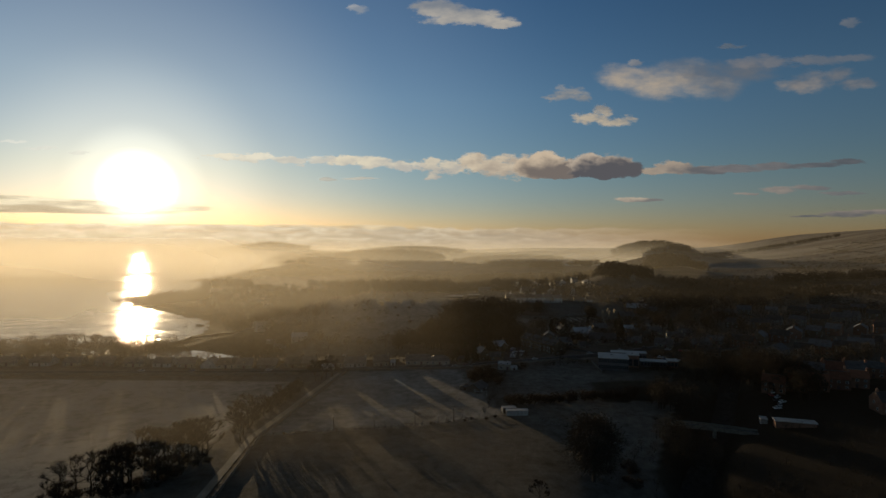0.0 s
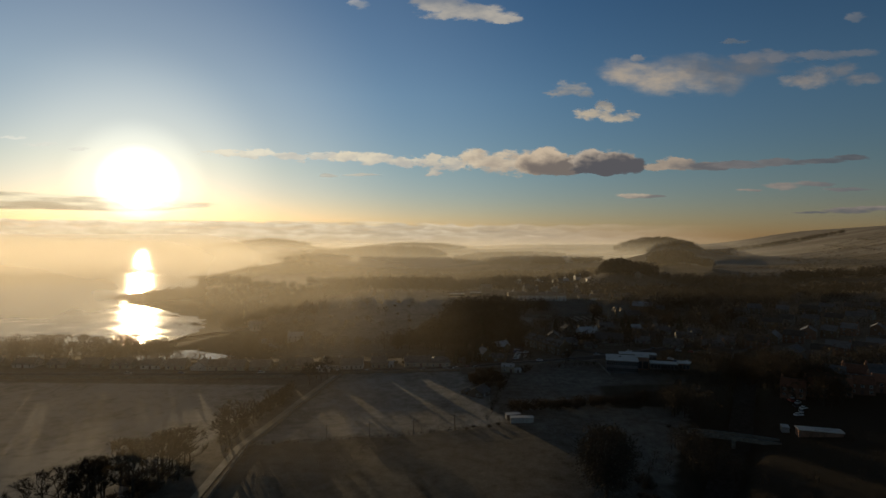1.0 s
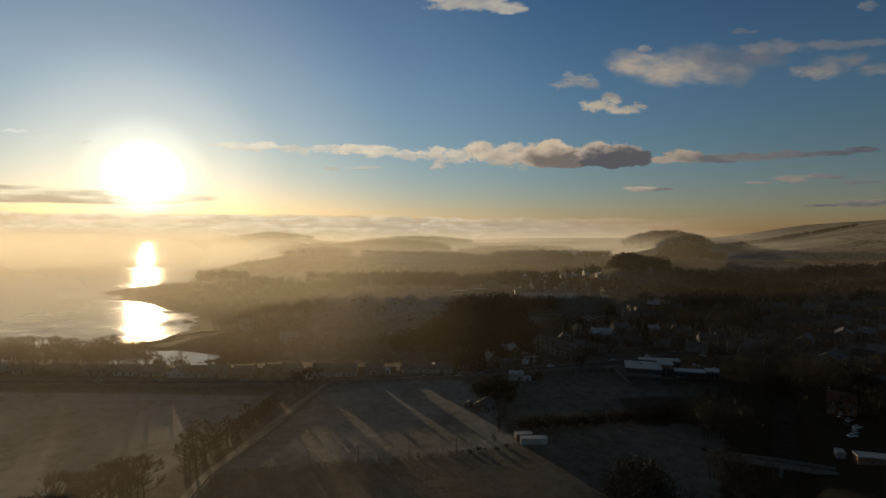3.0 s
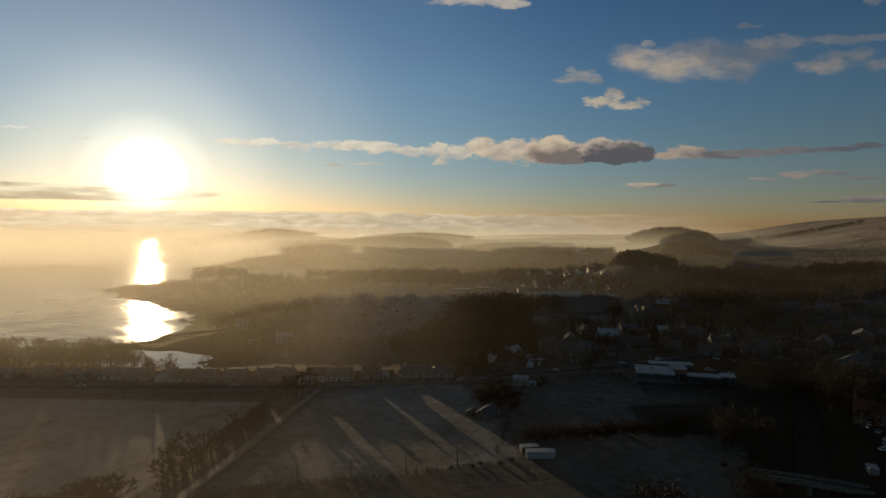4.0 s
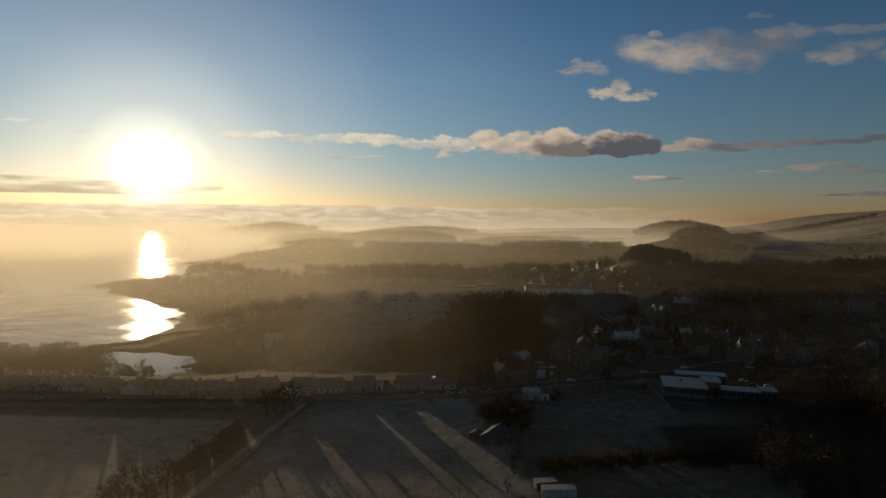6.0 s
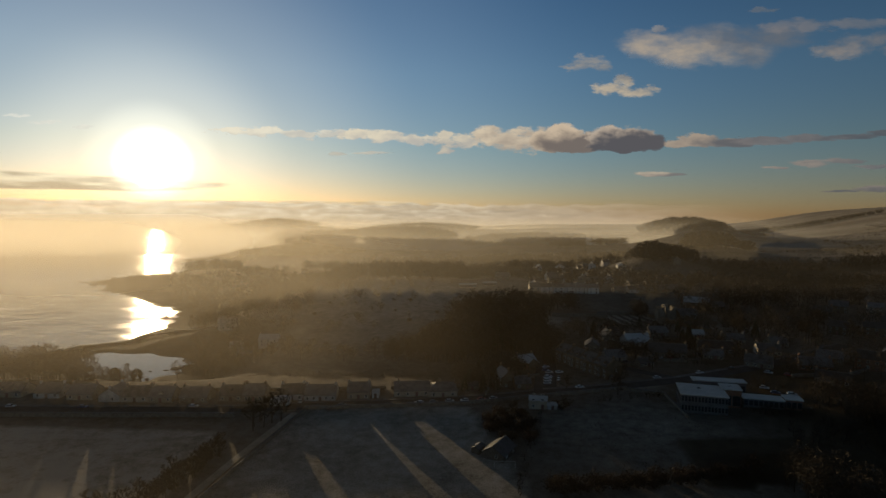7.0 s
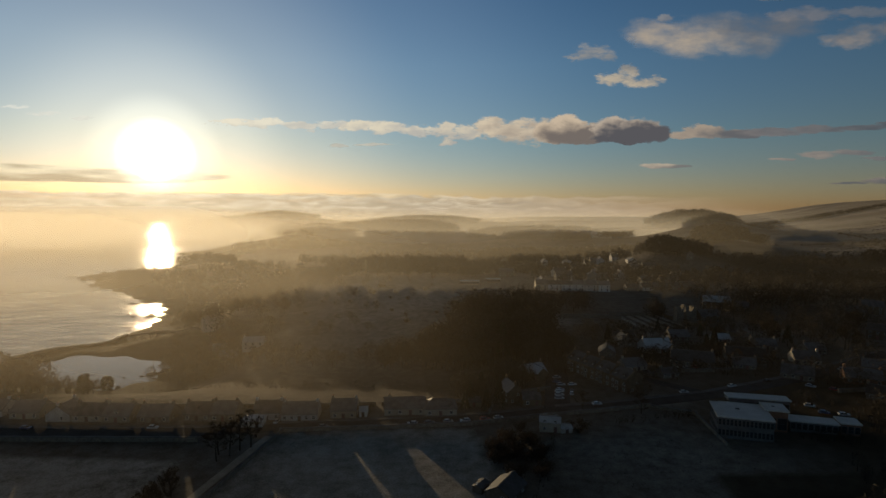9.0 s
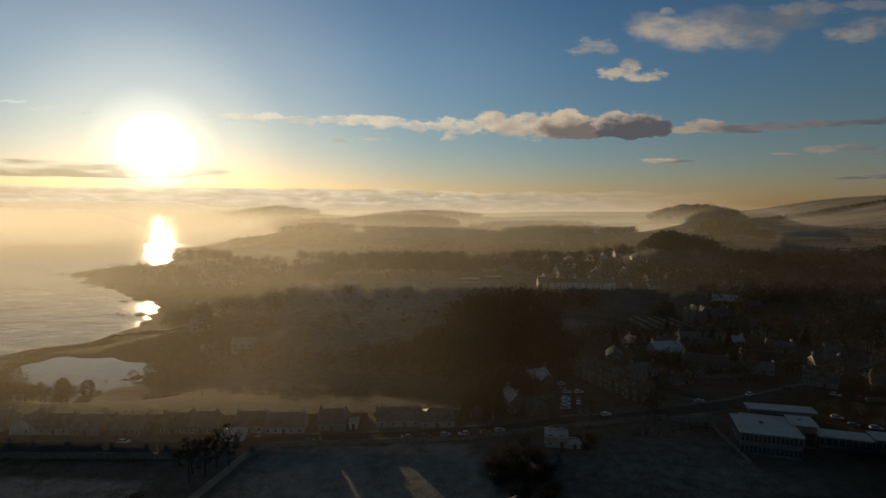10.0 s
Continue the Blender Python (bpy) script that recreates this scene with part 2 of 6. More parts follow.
def off_rail(x, y):
    """Metres from the middle of the railway."""
    best = np.full(np.shape(x), 1e9)
    for (x0, y0), (x1, y1) in zip(RAIL, RAIL[1:]):
        dx, dy = x1 - x0, y1 - y0
        s = np.clip(((x - x0) * dx + (y - y0) * dy) / (dx * dx + dy * dy), 0, 1)
        best = np.minimum(best, np.hypot(x - x0 - s * dx, y - y0 - s * dy))
    return best


def land(x, y):
    """Height of the ground in metres; the sea lies at SEA."""
    x, y = np.asarray(x, float), np.asarray(y, float)
    d = shore(x, y) + 3.0 * np.sin(x * 0.11 + y * 0.07) + 2.0 * np.sin(y * 0.23 - x * 0.05)
    z = SEA + np.where(d > 0, 0.06 * np.minimum(d, 25) + 15 * ease(14, 120, d), np.maximum(0.15 * d, -8))
    inland = ease(0, 60, d)
    z += inland * (4.2 * (1 - ease(303, 350, y) * (1 - ease(-10, 40, x))) - 1.5 * (1 - ease(200, 285, y)))
    z -= inland * 6 * bell(x, y, -110, 372, 130, 34)
    z += inland * 15 * bell(x, y, -70, 575, 130, 130)
    z += inland * 0.03 * np.clip(x - 10, 0, 420)
    z += inland * 7 * bell(x, y, 110, 580, 140, 120)
    z -= 7 * bell(x, y, 62, 118, 26, 75) + 4 * bell(x, y, 105, 330, 30, 200) * (y < 250)
    z -= 3.6 * np.exp(-((off_rail(x, y) / 7.5) ** 4)) * (1 - ease(300, 350, y))
    z += 17 * bell(x, y, 340, 920, 62, 80) + 44 * bell(x, y, 470, 1345, 120, 130) + 15 * bell(x, y, 240, 805, 60, 70) + 20 * bell(x, y, 196, 696, 55, 55)
    z += 12 * bell(x, y, 110, 1350, 150, 150, 3) + 33 * bell(x, y, -195, 1500, 175, 190, 3) + 24 * bell(x, y, -385, 1330, 85, 120)
    z += 55 * bell(x, y, -1130, 2850, 380, 200) + 33 * bell(x, y, -230, 2500, 300, 200) + 20 * bell(x, y, -560, 1950, 160, 160)
    z += 17 * bell(x, y, -850, 1400, 170, 40)
    z += 110 * ease(-150, 850, x - 0.45 * y) * ease(700, 2500, y + 0.6 * x)
    z += inland * 5 * bell(x, y, 15, 410, 45, 45)
    z -= inland * 9 * bell(x, y, 250, 640, 160, 60)
    bowl = ease(-310, -262, x) * (1 - ease(-155, -105, x)) * ease(306, 374, y) * (1 - ease(425, 460, y))
    z = np.where(d > 4, z + (SEA + 1.0 - z) * bowl, z)
    pond = np.hypot((x + 210 + 0.45 * (y - 402)) / 36, (y - 405) / 27) + 0.09 * np.sin(x * 0.21) + 0.08 * np.sin(y * 0.33 + x * 0.1)
    z = np.where(d > 4, z + (SEA - 1.2 - z) * (1 - ease(0.85, 1.35, pond)), z)
    return z


def height(x, y):
    return float(land(np.array([x]), np.array([y]))[0])


# ---- building helpers ----
class Shape:
    """Gathers corners and faces of one mesh."""

    def __init__(self):
        self.v, self.f = [], []

    def add(self, verts, faces):
        k = len(self.v)
        self.v += [tuple(p) for p in verts]
        self.f += [tuple(i + k for i in q) for q in faces]
        return self

    def box(self, x0, x1, y0, y1, z0, z1):
        return self.add([(x0, y0, z0), (x1, y0, z0), (x1, y1, z0), (x0, y1, z0), (x0, y0, z1), (x1, y0, z1), (x1, y1, z1), (x0, y1, z1)],
                        [(3, 2, 1, 0), (4, 5, 6, 7), (0, 1, 5, 4), (1, 2, 6, 5), (2, 3, 7, 6), (3, 0, 4, 7)])

    def prism(self, profile, a, b, axis="x"):
        """A closed outline drawn along x (outline in y, z) or along y (outline in x, z)."""
        n = len(profile)
        put = (lambda s, p: (s, p[0], p[1])) if axis == "x" else (lambda s, p: (p[0], s, p[1]))
        ends = [put(a, p) for p in profile] + [put(b, p) for p in profile]
        sides = [(i, (i + 1) % n, n + (i + 1) % n, n + i) for i in range(n)]
        return self.add(ends, sides + [tuple(range(n))[::-1], tuple(range(n, 2 * n))])

    def tube(self, pts, radii, sides=5, cap=True):
        k, pts = len(self.v), [Vector(p) for p in pts]
        for i, p in enumerate(pts):
            way = (pts[min(i + 1, len(pts) - 1)] - pts[max(i - 1, 0)]).normalized()
            u = way.cross(Vector((0.3, 0.9, 0.1))).normalized()
            w = way.cross(u)
            for s in range(sides):
                a = 2 * math.pi * s / sides
                self.v.append(tuple(p + radii[i] * (math.cos(a) * u + math.sin(a) * w)))
        for i in range(len(pts) - 1):
            for s in range(sides):
                t = (s + 1) % sides
                self.f.append((k + i * sides + s, k + i * sides + t, k + (i + 1) * sides + t, k + (i + 1) * sides + s))
        if cap:
            self.f.append(tuple(k + (len(pts) - 1) * sides + s for s in range(sides)))
        return self

    def mesh(self, name, mat, smooth=False):
        me = bpy.data.meshes.new(name)
        me.from_pydata(self.v, [], self.f)
        if mat:
            me.materials.append(mat)
        if smooth:
            me.polygons.foreach_set("use_smooth", [True] * len(me.polygons))
        me.update()
        return me


def part(name, shape, mat, parent, label="", smooth=False):
    """One mesh under a thing or a part. shape: a Shape, or a mesh that alike parts share."""
    me = shape if isinstance(shape, bpy.types.Mesh) else shape.mesh(name, mat, smooth)
    ob = new(name, me)
    ob.parent = parent
    return tagged(ob, label)


def thing(name, m, label, category, group="", kind="", grow=(PLAN, PLAN, PLAN)):
    """A thing at a pose of the site plan. grow: metres to a unit of its own parts, along its three axes."""
    ob = new(name)
    ob.matrix_world = Matrix.LocRotScale(m.translation * PLAN, m.to_quaternion(), grow)
    return tagged(ob, label, category, group, kind)


def stuff(name, shape, mat, label, category, kind="stuff", smooth=False):
    ob = tagged(new(name, shape.mesh(name, mat, smooth)), label, category, "", kind)
    ob.scale = (PLAN, PLAN, PLAN)
    return ob


# ---- ground ----
def spread(lo, a, b, hi, step, grow=1.13):
    """Coordinates with even steps from a to b and growing steps outside."""
    mid = list(np.arange(a, b + step, step))
    out, s, v = [], step, mid[-1]
    while v < hi:
        s *= grow
        v += s
        out.append(min(v, hi))
    low, s, v = [], step, mid[0]
    while v > lo:
        s *= grow
        v -= s
        low.append(max(v, lo))
    return np.array(low[::-1] + mid + out)


GX, GY = spread(-4900, -420, 330, 4900, 3.0, 1.10), spread(-1500, 100, 640, 4900, 3.0, 1.07)
XX, YY = np.meshgrid(GX, GY)
ZZ = land(XX, YY)


def in_poly(x, y, poly):
    inside = np.zeros(np.shape(x), bool)
    for (x0, y0), (x1, y1) in zip(poly, poly[1:] + poly[:1]):
        inside ^= ((y0 > y) != (y1 > y)) & (x < x0 + (x1 - x0) * (y - y0) / ((y1 - y0) or 1e-9))
    return inside


PITCH = [(-73, 191), (-62, 281), (-2, 289), (17, 218), (8, 212), (-18, 203)]
FIELD_W = [(-420, 60), (-96, 120), (-82, 262), (-420, 262)]
FIELD_S = [(-68, 90), (45, 90), (40, 170), (19, 210), (8, 208), (-18, 199), (-70, 187)]
FIELD_E = [(20, 214), (62, 172), (96, 240), (60, 232), (30, 225)]
FIELD_BURN = [(45, 60), (62, 172), (100, 235), (140, 215), (110, 60)]


def frost_at(x, y):
    f = np.full(np.shape(x), 0.26)
    f = np.where(in_poly(x, y, FIELD_W), 0.85, f)
    f = np.where(in_poly(x, y, FIELD_S), 0.24, f)
    f = np.where(in_poly(x, y, PITCH), 0.66, f)
    f = np.where(in_poly(x, y, FIELD_E), 0.34, f)
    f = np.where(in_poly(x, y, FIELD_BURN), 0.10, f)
    f = f + 0.22 * bell(x, y, 55, 270, 28, 22) + 0.35 * bell(x, y, 95, 408, 25, 8) + 0.35 * bell(x, y, 150, 412, 22, 8) + 0.3 * bell(x, y, 66, 312, 10, 6) - 0.22 * bell(x, y, -90, 335, 150, 30)
    f = f + 0.55 * bell(x, y, -75, 500, 85, 105) + 0.6 * bell(x, y, -330, 900, 120, 170) + 0.4 * bell(x, y, 200, 530, 30, 30)
    plot = np.sin(0.011 * (x * 0.94 - y * 0.33) + 1.3 * np.sin(0.006 * y)) * np.sin(0.021 * (x * 0.33 + y * 0.94) + 0.8)
    f = f + (0.16 + 0.16 * np.tanh(4 * plot)) * ease(700, 1000, y) * ease(150, 500, x)
    f = f - 0.4 * bell(x, y, 12, 400, 34, 34) + 0.5 * bell(x, y, 44, 424, 13, 15) - 0.3 * bell(x, y, 130, 290, 45, 60)
    f = f - 0.45 * bell(x, y, 355, 735, 110, 60)
    # hardly any frost on the rough eastern ground, which also deepens its painted shade
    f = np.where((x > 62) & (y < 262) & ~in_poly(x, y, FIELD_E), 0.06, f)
    return np.clip(np.where(shore(x, y) < 20, 0.05, f), 0.02, 0.95)


def wet_shade_at(x, y):
    """Share of dark wet rock and weed along the shore and round the harbour, plus shade painted on the eastern ground.
    """
    d = shore(x, y) + 5 * np.sin(x * 0.09) * np.sin(y * 0.07)
    # last term: shade of the eastern foreground, painted as near-black ground
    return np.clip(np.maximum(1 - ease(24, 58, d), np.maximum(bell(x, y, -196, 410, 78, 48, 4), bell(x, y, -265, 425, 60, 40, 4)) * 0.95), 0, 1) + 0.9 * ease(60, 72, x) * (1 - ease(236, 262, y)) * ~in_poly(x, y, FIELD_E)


M_GROUND = bpy.data.materials.new("frosted_grass")
M_GROUND.use_nodes = True


def ground_nodes(m):
    n, l = m.node_tree.nodes, m.node_tree.links
    p = n["Principled BSDF"]
    p.inputs["Roughness"].default_value, p.inputs["Specular IOR Level"].default_value = 0.9, 0.07
    g = n.new("ShaderNodeNewGeometry")
    att = n.new("ShaderNodeAttribute")
    att.attribute_name = "frost"
    big, mid, fine = (n.new("ShaderNodeTexNoise") for _ in range(3))
    for t, s, d in ((big, 0.03, 4), (mid, 0.22, 5), (fine, 1.6, 6)):
        t.inputs["Scale"].default_value, t.inputs["Detail"].default_value = s, d
        t.inputs["Roughness"].default_value = 0.65
        l.new(g.outputs["Position"], t.inputs["Vector"])

    def mul(a, b, op="MULTIPLY"):
        q = n.new("ShaderNodeMath")
        q.operation = op
        for i, v in enumerate((a, b)):
            if isinstance(v, (int, float)):
                q.inputs[i].default_value = v
            else:
                l.new(v, q.inputs[i])
        return q.outputs[0]

    sum_ = mul(mul(mul(big.outputs["Fac"], 0.8), mul(mid.outputs["Fac"], 1.0), "ADD"), mul(fine.outputs["Fac"], 0.9), "ADD")
    fac = mul(mul(sum_, 0.85, "SUBTRACT"), mul(att.outputs["Fac"], 2.0), "MULTIPLY")
    cl = n.new("ShaderNodeClamp")
    l.new(fac, cl.inputs["Value"])
    grass = n.new("ShaderNodeValToRGB")
    grass.color_ramp.elements[0].color, grass.color_ramp.elements[1].color = (0.025, 0.018, 0.011, 1), (0.062, 0.046, 0.026, 1)
    l.new(mid.outputs["Fac"], grass.inputs["Fac"])
    mix = n.new("ShaderNodeMix")
    mix.data_type = "RGBA"
    l.new(cl.outputs[0], mix.inputs["Factor"])
    l.new(grass.outputs["Color"], mix.inputs["A"])
    mix.inputs["B"].default_value = (0.35, 0.33, 0.31, 1)
    # one dark tone for wet shore rock and for the painted eastern shade
    wet_shade = n.new("ShaderNodeAttribute")
    wet_shade.attribute_name = "wet_shade"
    rock_shade = n.new("ShaderNodeMix")
    rock_shade.data_type = "RGBA"
    l.new(wet_shade.outputs["Fac"], rock_shade.inputs["Factor"])
    l.new(mix.outputs["Result"], rock_shade.inputs["A"])
    rock_shade.inputs["B"].default_value = (0.020, 0.017, 0.013, 1)
    l.new(rock_shade.outputs["Result"], p.inputs["Base Color"])
    bp = n.new("ShaderNodeBump")
    bp.inputs["Strength"].default_value, bp.inputs["Distance"].default_value = 1.0, 0.6
    l.new(mul(fine.outputs["Fac"], mid.outputs["Fac"], "ADD"), bp.inputs["Height"])
    l.new(bp.outputs["Normal"], p.inputs["Normal"])


ground_nodes(M_GROUND)
ny, nx = XX.shape
gm = bpy.data.meshes.new("ground")
ii = (np.arange(ny - 1)[:, None] * nx + np.arange(nx - 1)[None]).ravel()
gm.from_pydata(np.stack([XX.ravel(), YY.ravel(), ZZ.ravel()], 1).tolist(), [], np.stack([ii, ii + 1, ii + nx + 1, ii + nx], 1).tolist())
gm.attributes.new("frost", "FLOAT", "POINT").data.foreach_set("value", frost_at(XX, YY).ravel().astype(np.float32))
gm.attributes.new("wet_shade", "FLOAT", "POINT").data.foreach_set("value", wet_shade_at(XX, YY).ravel().astype(np.float32))
gm.polygons.foreach_set("use_smooth", [True] * len(gm.polygons))
gm.materials.append(M_GROUND)
ground = tagged(new("ground", gm), "frost-covered winter grassland sloping down to the shore", "ground", kind="structure")
ground.scale = (PLAN, PLAN, PLAN)

# ---- sea ----
M_WATER = bpy.data.materials.new("calm_sea")
M_WATER.use_nodes = True


def water_nodes(m):
    n, l = m.node_tree.nodes, m.node_tree.links
    p = n["Principled BSDF"]
    p.inputs["Base Color"].default_value = (0.035, 0.042, 0.042, 1)
    p.inputs["Roughness"].default_value, p.inputs["IOR"].default_value = 0.16, 1.33
    p.inputs["Specular IOR Level"].default_value = 0.5
    g = n.new("ShaderNodeNewGeometry")
    mp = n.new("ShaderNodeMapping")
    mp.inputs["Rotation"].default_value = (0, 0, radians(25))
    mp.inputs["Scale"].default_value = (0.5, 1.0, 1.0)
    l.new(g.outputs["Position"], mp.inputs["Vector"])
    a, b = n.new("ShaderNodeTexNoise"), n.new("ShaderNodeTexNoise")
    a.inputs["Scale"].default_value, b.inputs["Scale"].default_value = 0.5, 0.05
    a.inputs["Detail"].default_value, b.inputs["Detail"].default_value = 4, 6
    l.new(mp.outputs[0], a.inputs["Vector"])
    l.new(mp.outputs[0], b.inputs["Vector"])
    ad = n.new("ShaderNodeMath")
    ad.operation = "MULTIPLY_ADD"
    ad.inputs[1].default_value = 6.0
    l.new(b.outputs["Fac"], ad.inputs[0])
    l.new(a.outputs["Fac"], ad.inputs[2])
    gust = n.new("ShaderNodeTexNoise")
    gust.inputs["Scale"].default_value, gust.inputs["Detail"].default_value = 0.03, 6
    l.new(mp.outputs[0], gust.inputs["Vector"])
    ro = n.new("ShaderNodeMapRange")
    ro.inputs["From Min"].default_value, ro.inputs["From Max"].default_value = 0.35, 0.65
    ro.inputs["To Min"].default_value, ro.inputs["To Max"].default_value = 0.05, 0.21
    l.new(gust.outputs["Fac"], ro.inputs["Value"])
    l.new(ro.outputs[0], p.inputs["Roughness"])
    bp = n.new("ShaderNodeBump")
    bp.inputs["Strength"].default_value, bp.inputs["Distance"].default_value = 0.6, 0.45
    l.new(ad.outputs[0], bp.inputs["Height"])
    l.new(bp.outputs["Normal"], p.inputs["Normal"])


water_nodes(M_WATER)
sea = Shape().add([(-4900, 150, SEA), (200, 150, SEA), (200, 4900, SEA), (-4900, 4900, SEA)], [(0, 1, 2, 3)])
stuff("water", sea, M_WATER, "calm sea glittering in low sun", "sea", "structure")
M_POND = material("still_water", (0.016, 0.018, 0.018), (0.03, 0.033, 0.033), 30, 8, 0.03, 0.02, spec=0.5, depth=0.01)
still = Shape()
still.v = [(-208 + 72 * math.cos(a * 0.15708), 403 + 42 * math.sin(a * 0.15708), SEA + 0.05) for a in range(40)]
still.f = [tuple(range(40))]
stuff("water_harbour", still, M_POND, "still tidal harbour pool reflecting the sky", "water", "structure")


# ---- roads, paths and walls ----
def along(pts, step=4.0):
    """Points every few metres on a line through pts, with the way to the left of each."""
    out = []
    for (x0, y0), (x1, y1) in zip(pts, pts[1:]):
        k = max(1, int(math.hypot(x1 - x0, y1 - y0) / step))
        out += [(x0 + (x1 - x0) * i / k, y0 + (y1 - y0) * i / k) for i in range(k)]
    out.append(pts[-1])
    sides = []
    for i in range(len(out)):
        (ax, ay), (bx, by) = out[max(i - 1, 0)], out[min(i + 1, len(out) - 1)]
        q = math.hypot(bx - ax, by - ay)
        sides.append((-(by - ay) / q, (bx - ax) / q))
    return out, sides


def ribbon(name, pts, left, right, mat, lift, label, category):
    """A strip of paving from left to right metres off the line, laid on the ground."""
    line, sides = along(pts)
    s = Shape()
    for i, ((x, y), (ux, uy)) in enumerate(zip(line, sides)):
        z = max(height(x, y), height(x + ux * left, y + uy * left), height(x + ux * right, y + uy * right)) + lift
        s.v += [(x + ux * left, y + uy * left, z - 0.8), (x + ux * left, y + uy * left, z), (x + ux * right, y + uy * right, z), (x + ux * right, y + uy * right, z - 0.8)]
        if i:
            k = 4 * (i - 1)
            s.f += [(k + j, k + 4 + j, k + 5 + j, k + 1 + j) for j in range(3)]
    return stuff(name, s, mat, label, category, "structure")


def stone_wall(pts, off, high, thick, label, mat=None, name="stone_wall"):
    line, sides = along(pts, 3.0)
    wall, cope = Shape(), Shape()
    for s, w, lo, hi in ((wall, thick, -0.6, high), (cope, thick + 0.14, high, high + 0.16)):
        for i, ((x, y), (ux, uy)) in enumerate(zip(line, sides)):
            x, y = x + ux * off, y + uy * off
            z = height(x, y) + 0.06 * math.sin(i * 1.7)
            s.v += [(x + ux * w / 2, y + uy * w / 2, z + lo), (x + ux * w / 2, y + uy * w / 2, z + hi), (x - ux * w / 2, y - uy * w / 2, z + hi), (x - ux * w / 2, y - uy * w / 2, z + lo)]
            if i:
                k = 4 * (i - 1)
                s.f += [(k + j, k + 4 + j, k + 4 + (j + 1) % 4, k + (j + 1) % 4) for j in range(4)]
        s.f += [(0, 1, 2, 3), tuple(len(s.v) - 4 + j for j in (3, 2, 1, 0))]
    ob = thing(name, Matrix(), label, "wall", "field walls")
    part("masonry", wall, mat or M_STONE, ob)
    part("coping", cope, M_PAVE, ob, "frosted coping stones")
    return ob


ROAD = [(-420, 262), (-240, 272), (-136, 276), (-88, 279.5), (-63, 284.5), (-47, 287.5), (-24, 291), (1, 296.5), (28, 304), (53, 309), (85, 318), (130, 338), (185, 372)]
ribbon("road", ROAD, -3.0, 3.0, M_ASPHALT, 0.10, "dark asphalt coast road with a dusting of frost", "road")
ribbon("pavement", ROAD, 3.05, 5.0, M_PAVE, 0.22, "frosted pavement in front of the cottages", "pavement")
ribbon("footpath", [(-66, 60), (-72, 142), (-76, 190), (-70, 240), (-64, 278)], -1.3, 1.3, M_PATH, 0.10, "frost-white footpath beside the playing field", "path")
ribbon("road", [(28, 304), (33, 340), (36, 380)], -4.0, 5.0, M_ASPHALT, 0.09, "dark side street between villa and terrace", "road")
ribbon("road", [(85, 318), (60, 345), (70, 372), (110, 372)], -2.5, 2.5, M_ASPHALT, 0.08, "dark lane behind the school", "road")
stone_wall([(-62, 281.5), (-30, 286), (-2, 290.5)], 0, 1.1, 0.6, "dark rubble wall between road and playing field")
stone_wall([(-420, 256), (-240, 266), (-136, 270), (-84, 273)], 0, 1.4, 0.7, "dark rubble wall along the road at the field")
stone_wall([(-68, 142), (-73, 190), (-66.5, 240), (-61, 281)], 0, 1.0, 0.5, "low rubble wall along the footpath")
stone_wall([(-2, 290.5), (18, 297), (40, 302), (60, 307)], 0, 1.2, 0.5, "dark garden wall along the road")


# ---- railway with its road bridge ----
M_BALLAST = material("track_ballast", (0.018, 0.016, 0.015), (0.05, 0.046, 0.043), 2.0, 10, 0.95, 0.5, spec=0.04)
M_RAIL = material("worn_rail_steel", (0.10, 0.085, 0.075), (0.22, 0.20, 0.19), 1.0, 6, 0.4, 0.0, 0.8)
LINE = RAIL[:4]
ribbon("railway_bed", LINE, -4.2, 4.2, M_BALLAST, 0.15, "dark ballast bed of a double railway line", "railway")


def rail_line(off):
    ob = thing("rail", Matrix(), "thin worn steel rail on dark ballast", "rail", "railway rails")
    line, sides = along(LINE, 6.0)
    part("rail_head", Shape().tube([(x + ux * off, y + uy * off, height(x, y) + 0.30) for (x, y), (ux, uy) in zip(line, sides)], [0.07] * len(line), 4, False), M_RAIL, ob)
    part("rail_foot", Shape().tube([(x + ux * off, y + uy * off, height(x, y) + 0.18) for (x, y), (ux, uy) in zip(line, sides)], [0.09] * len(line), 4, False), M_RAIL, ob)


for off in (-2.6, -1.45, 1.45, 2.6):
    rail_line(off)


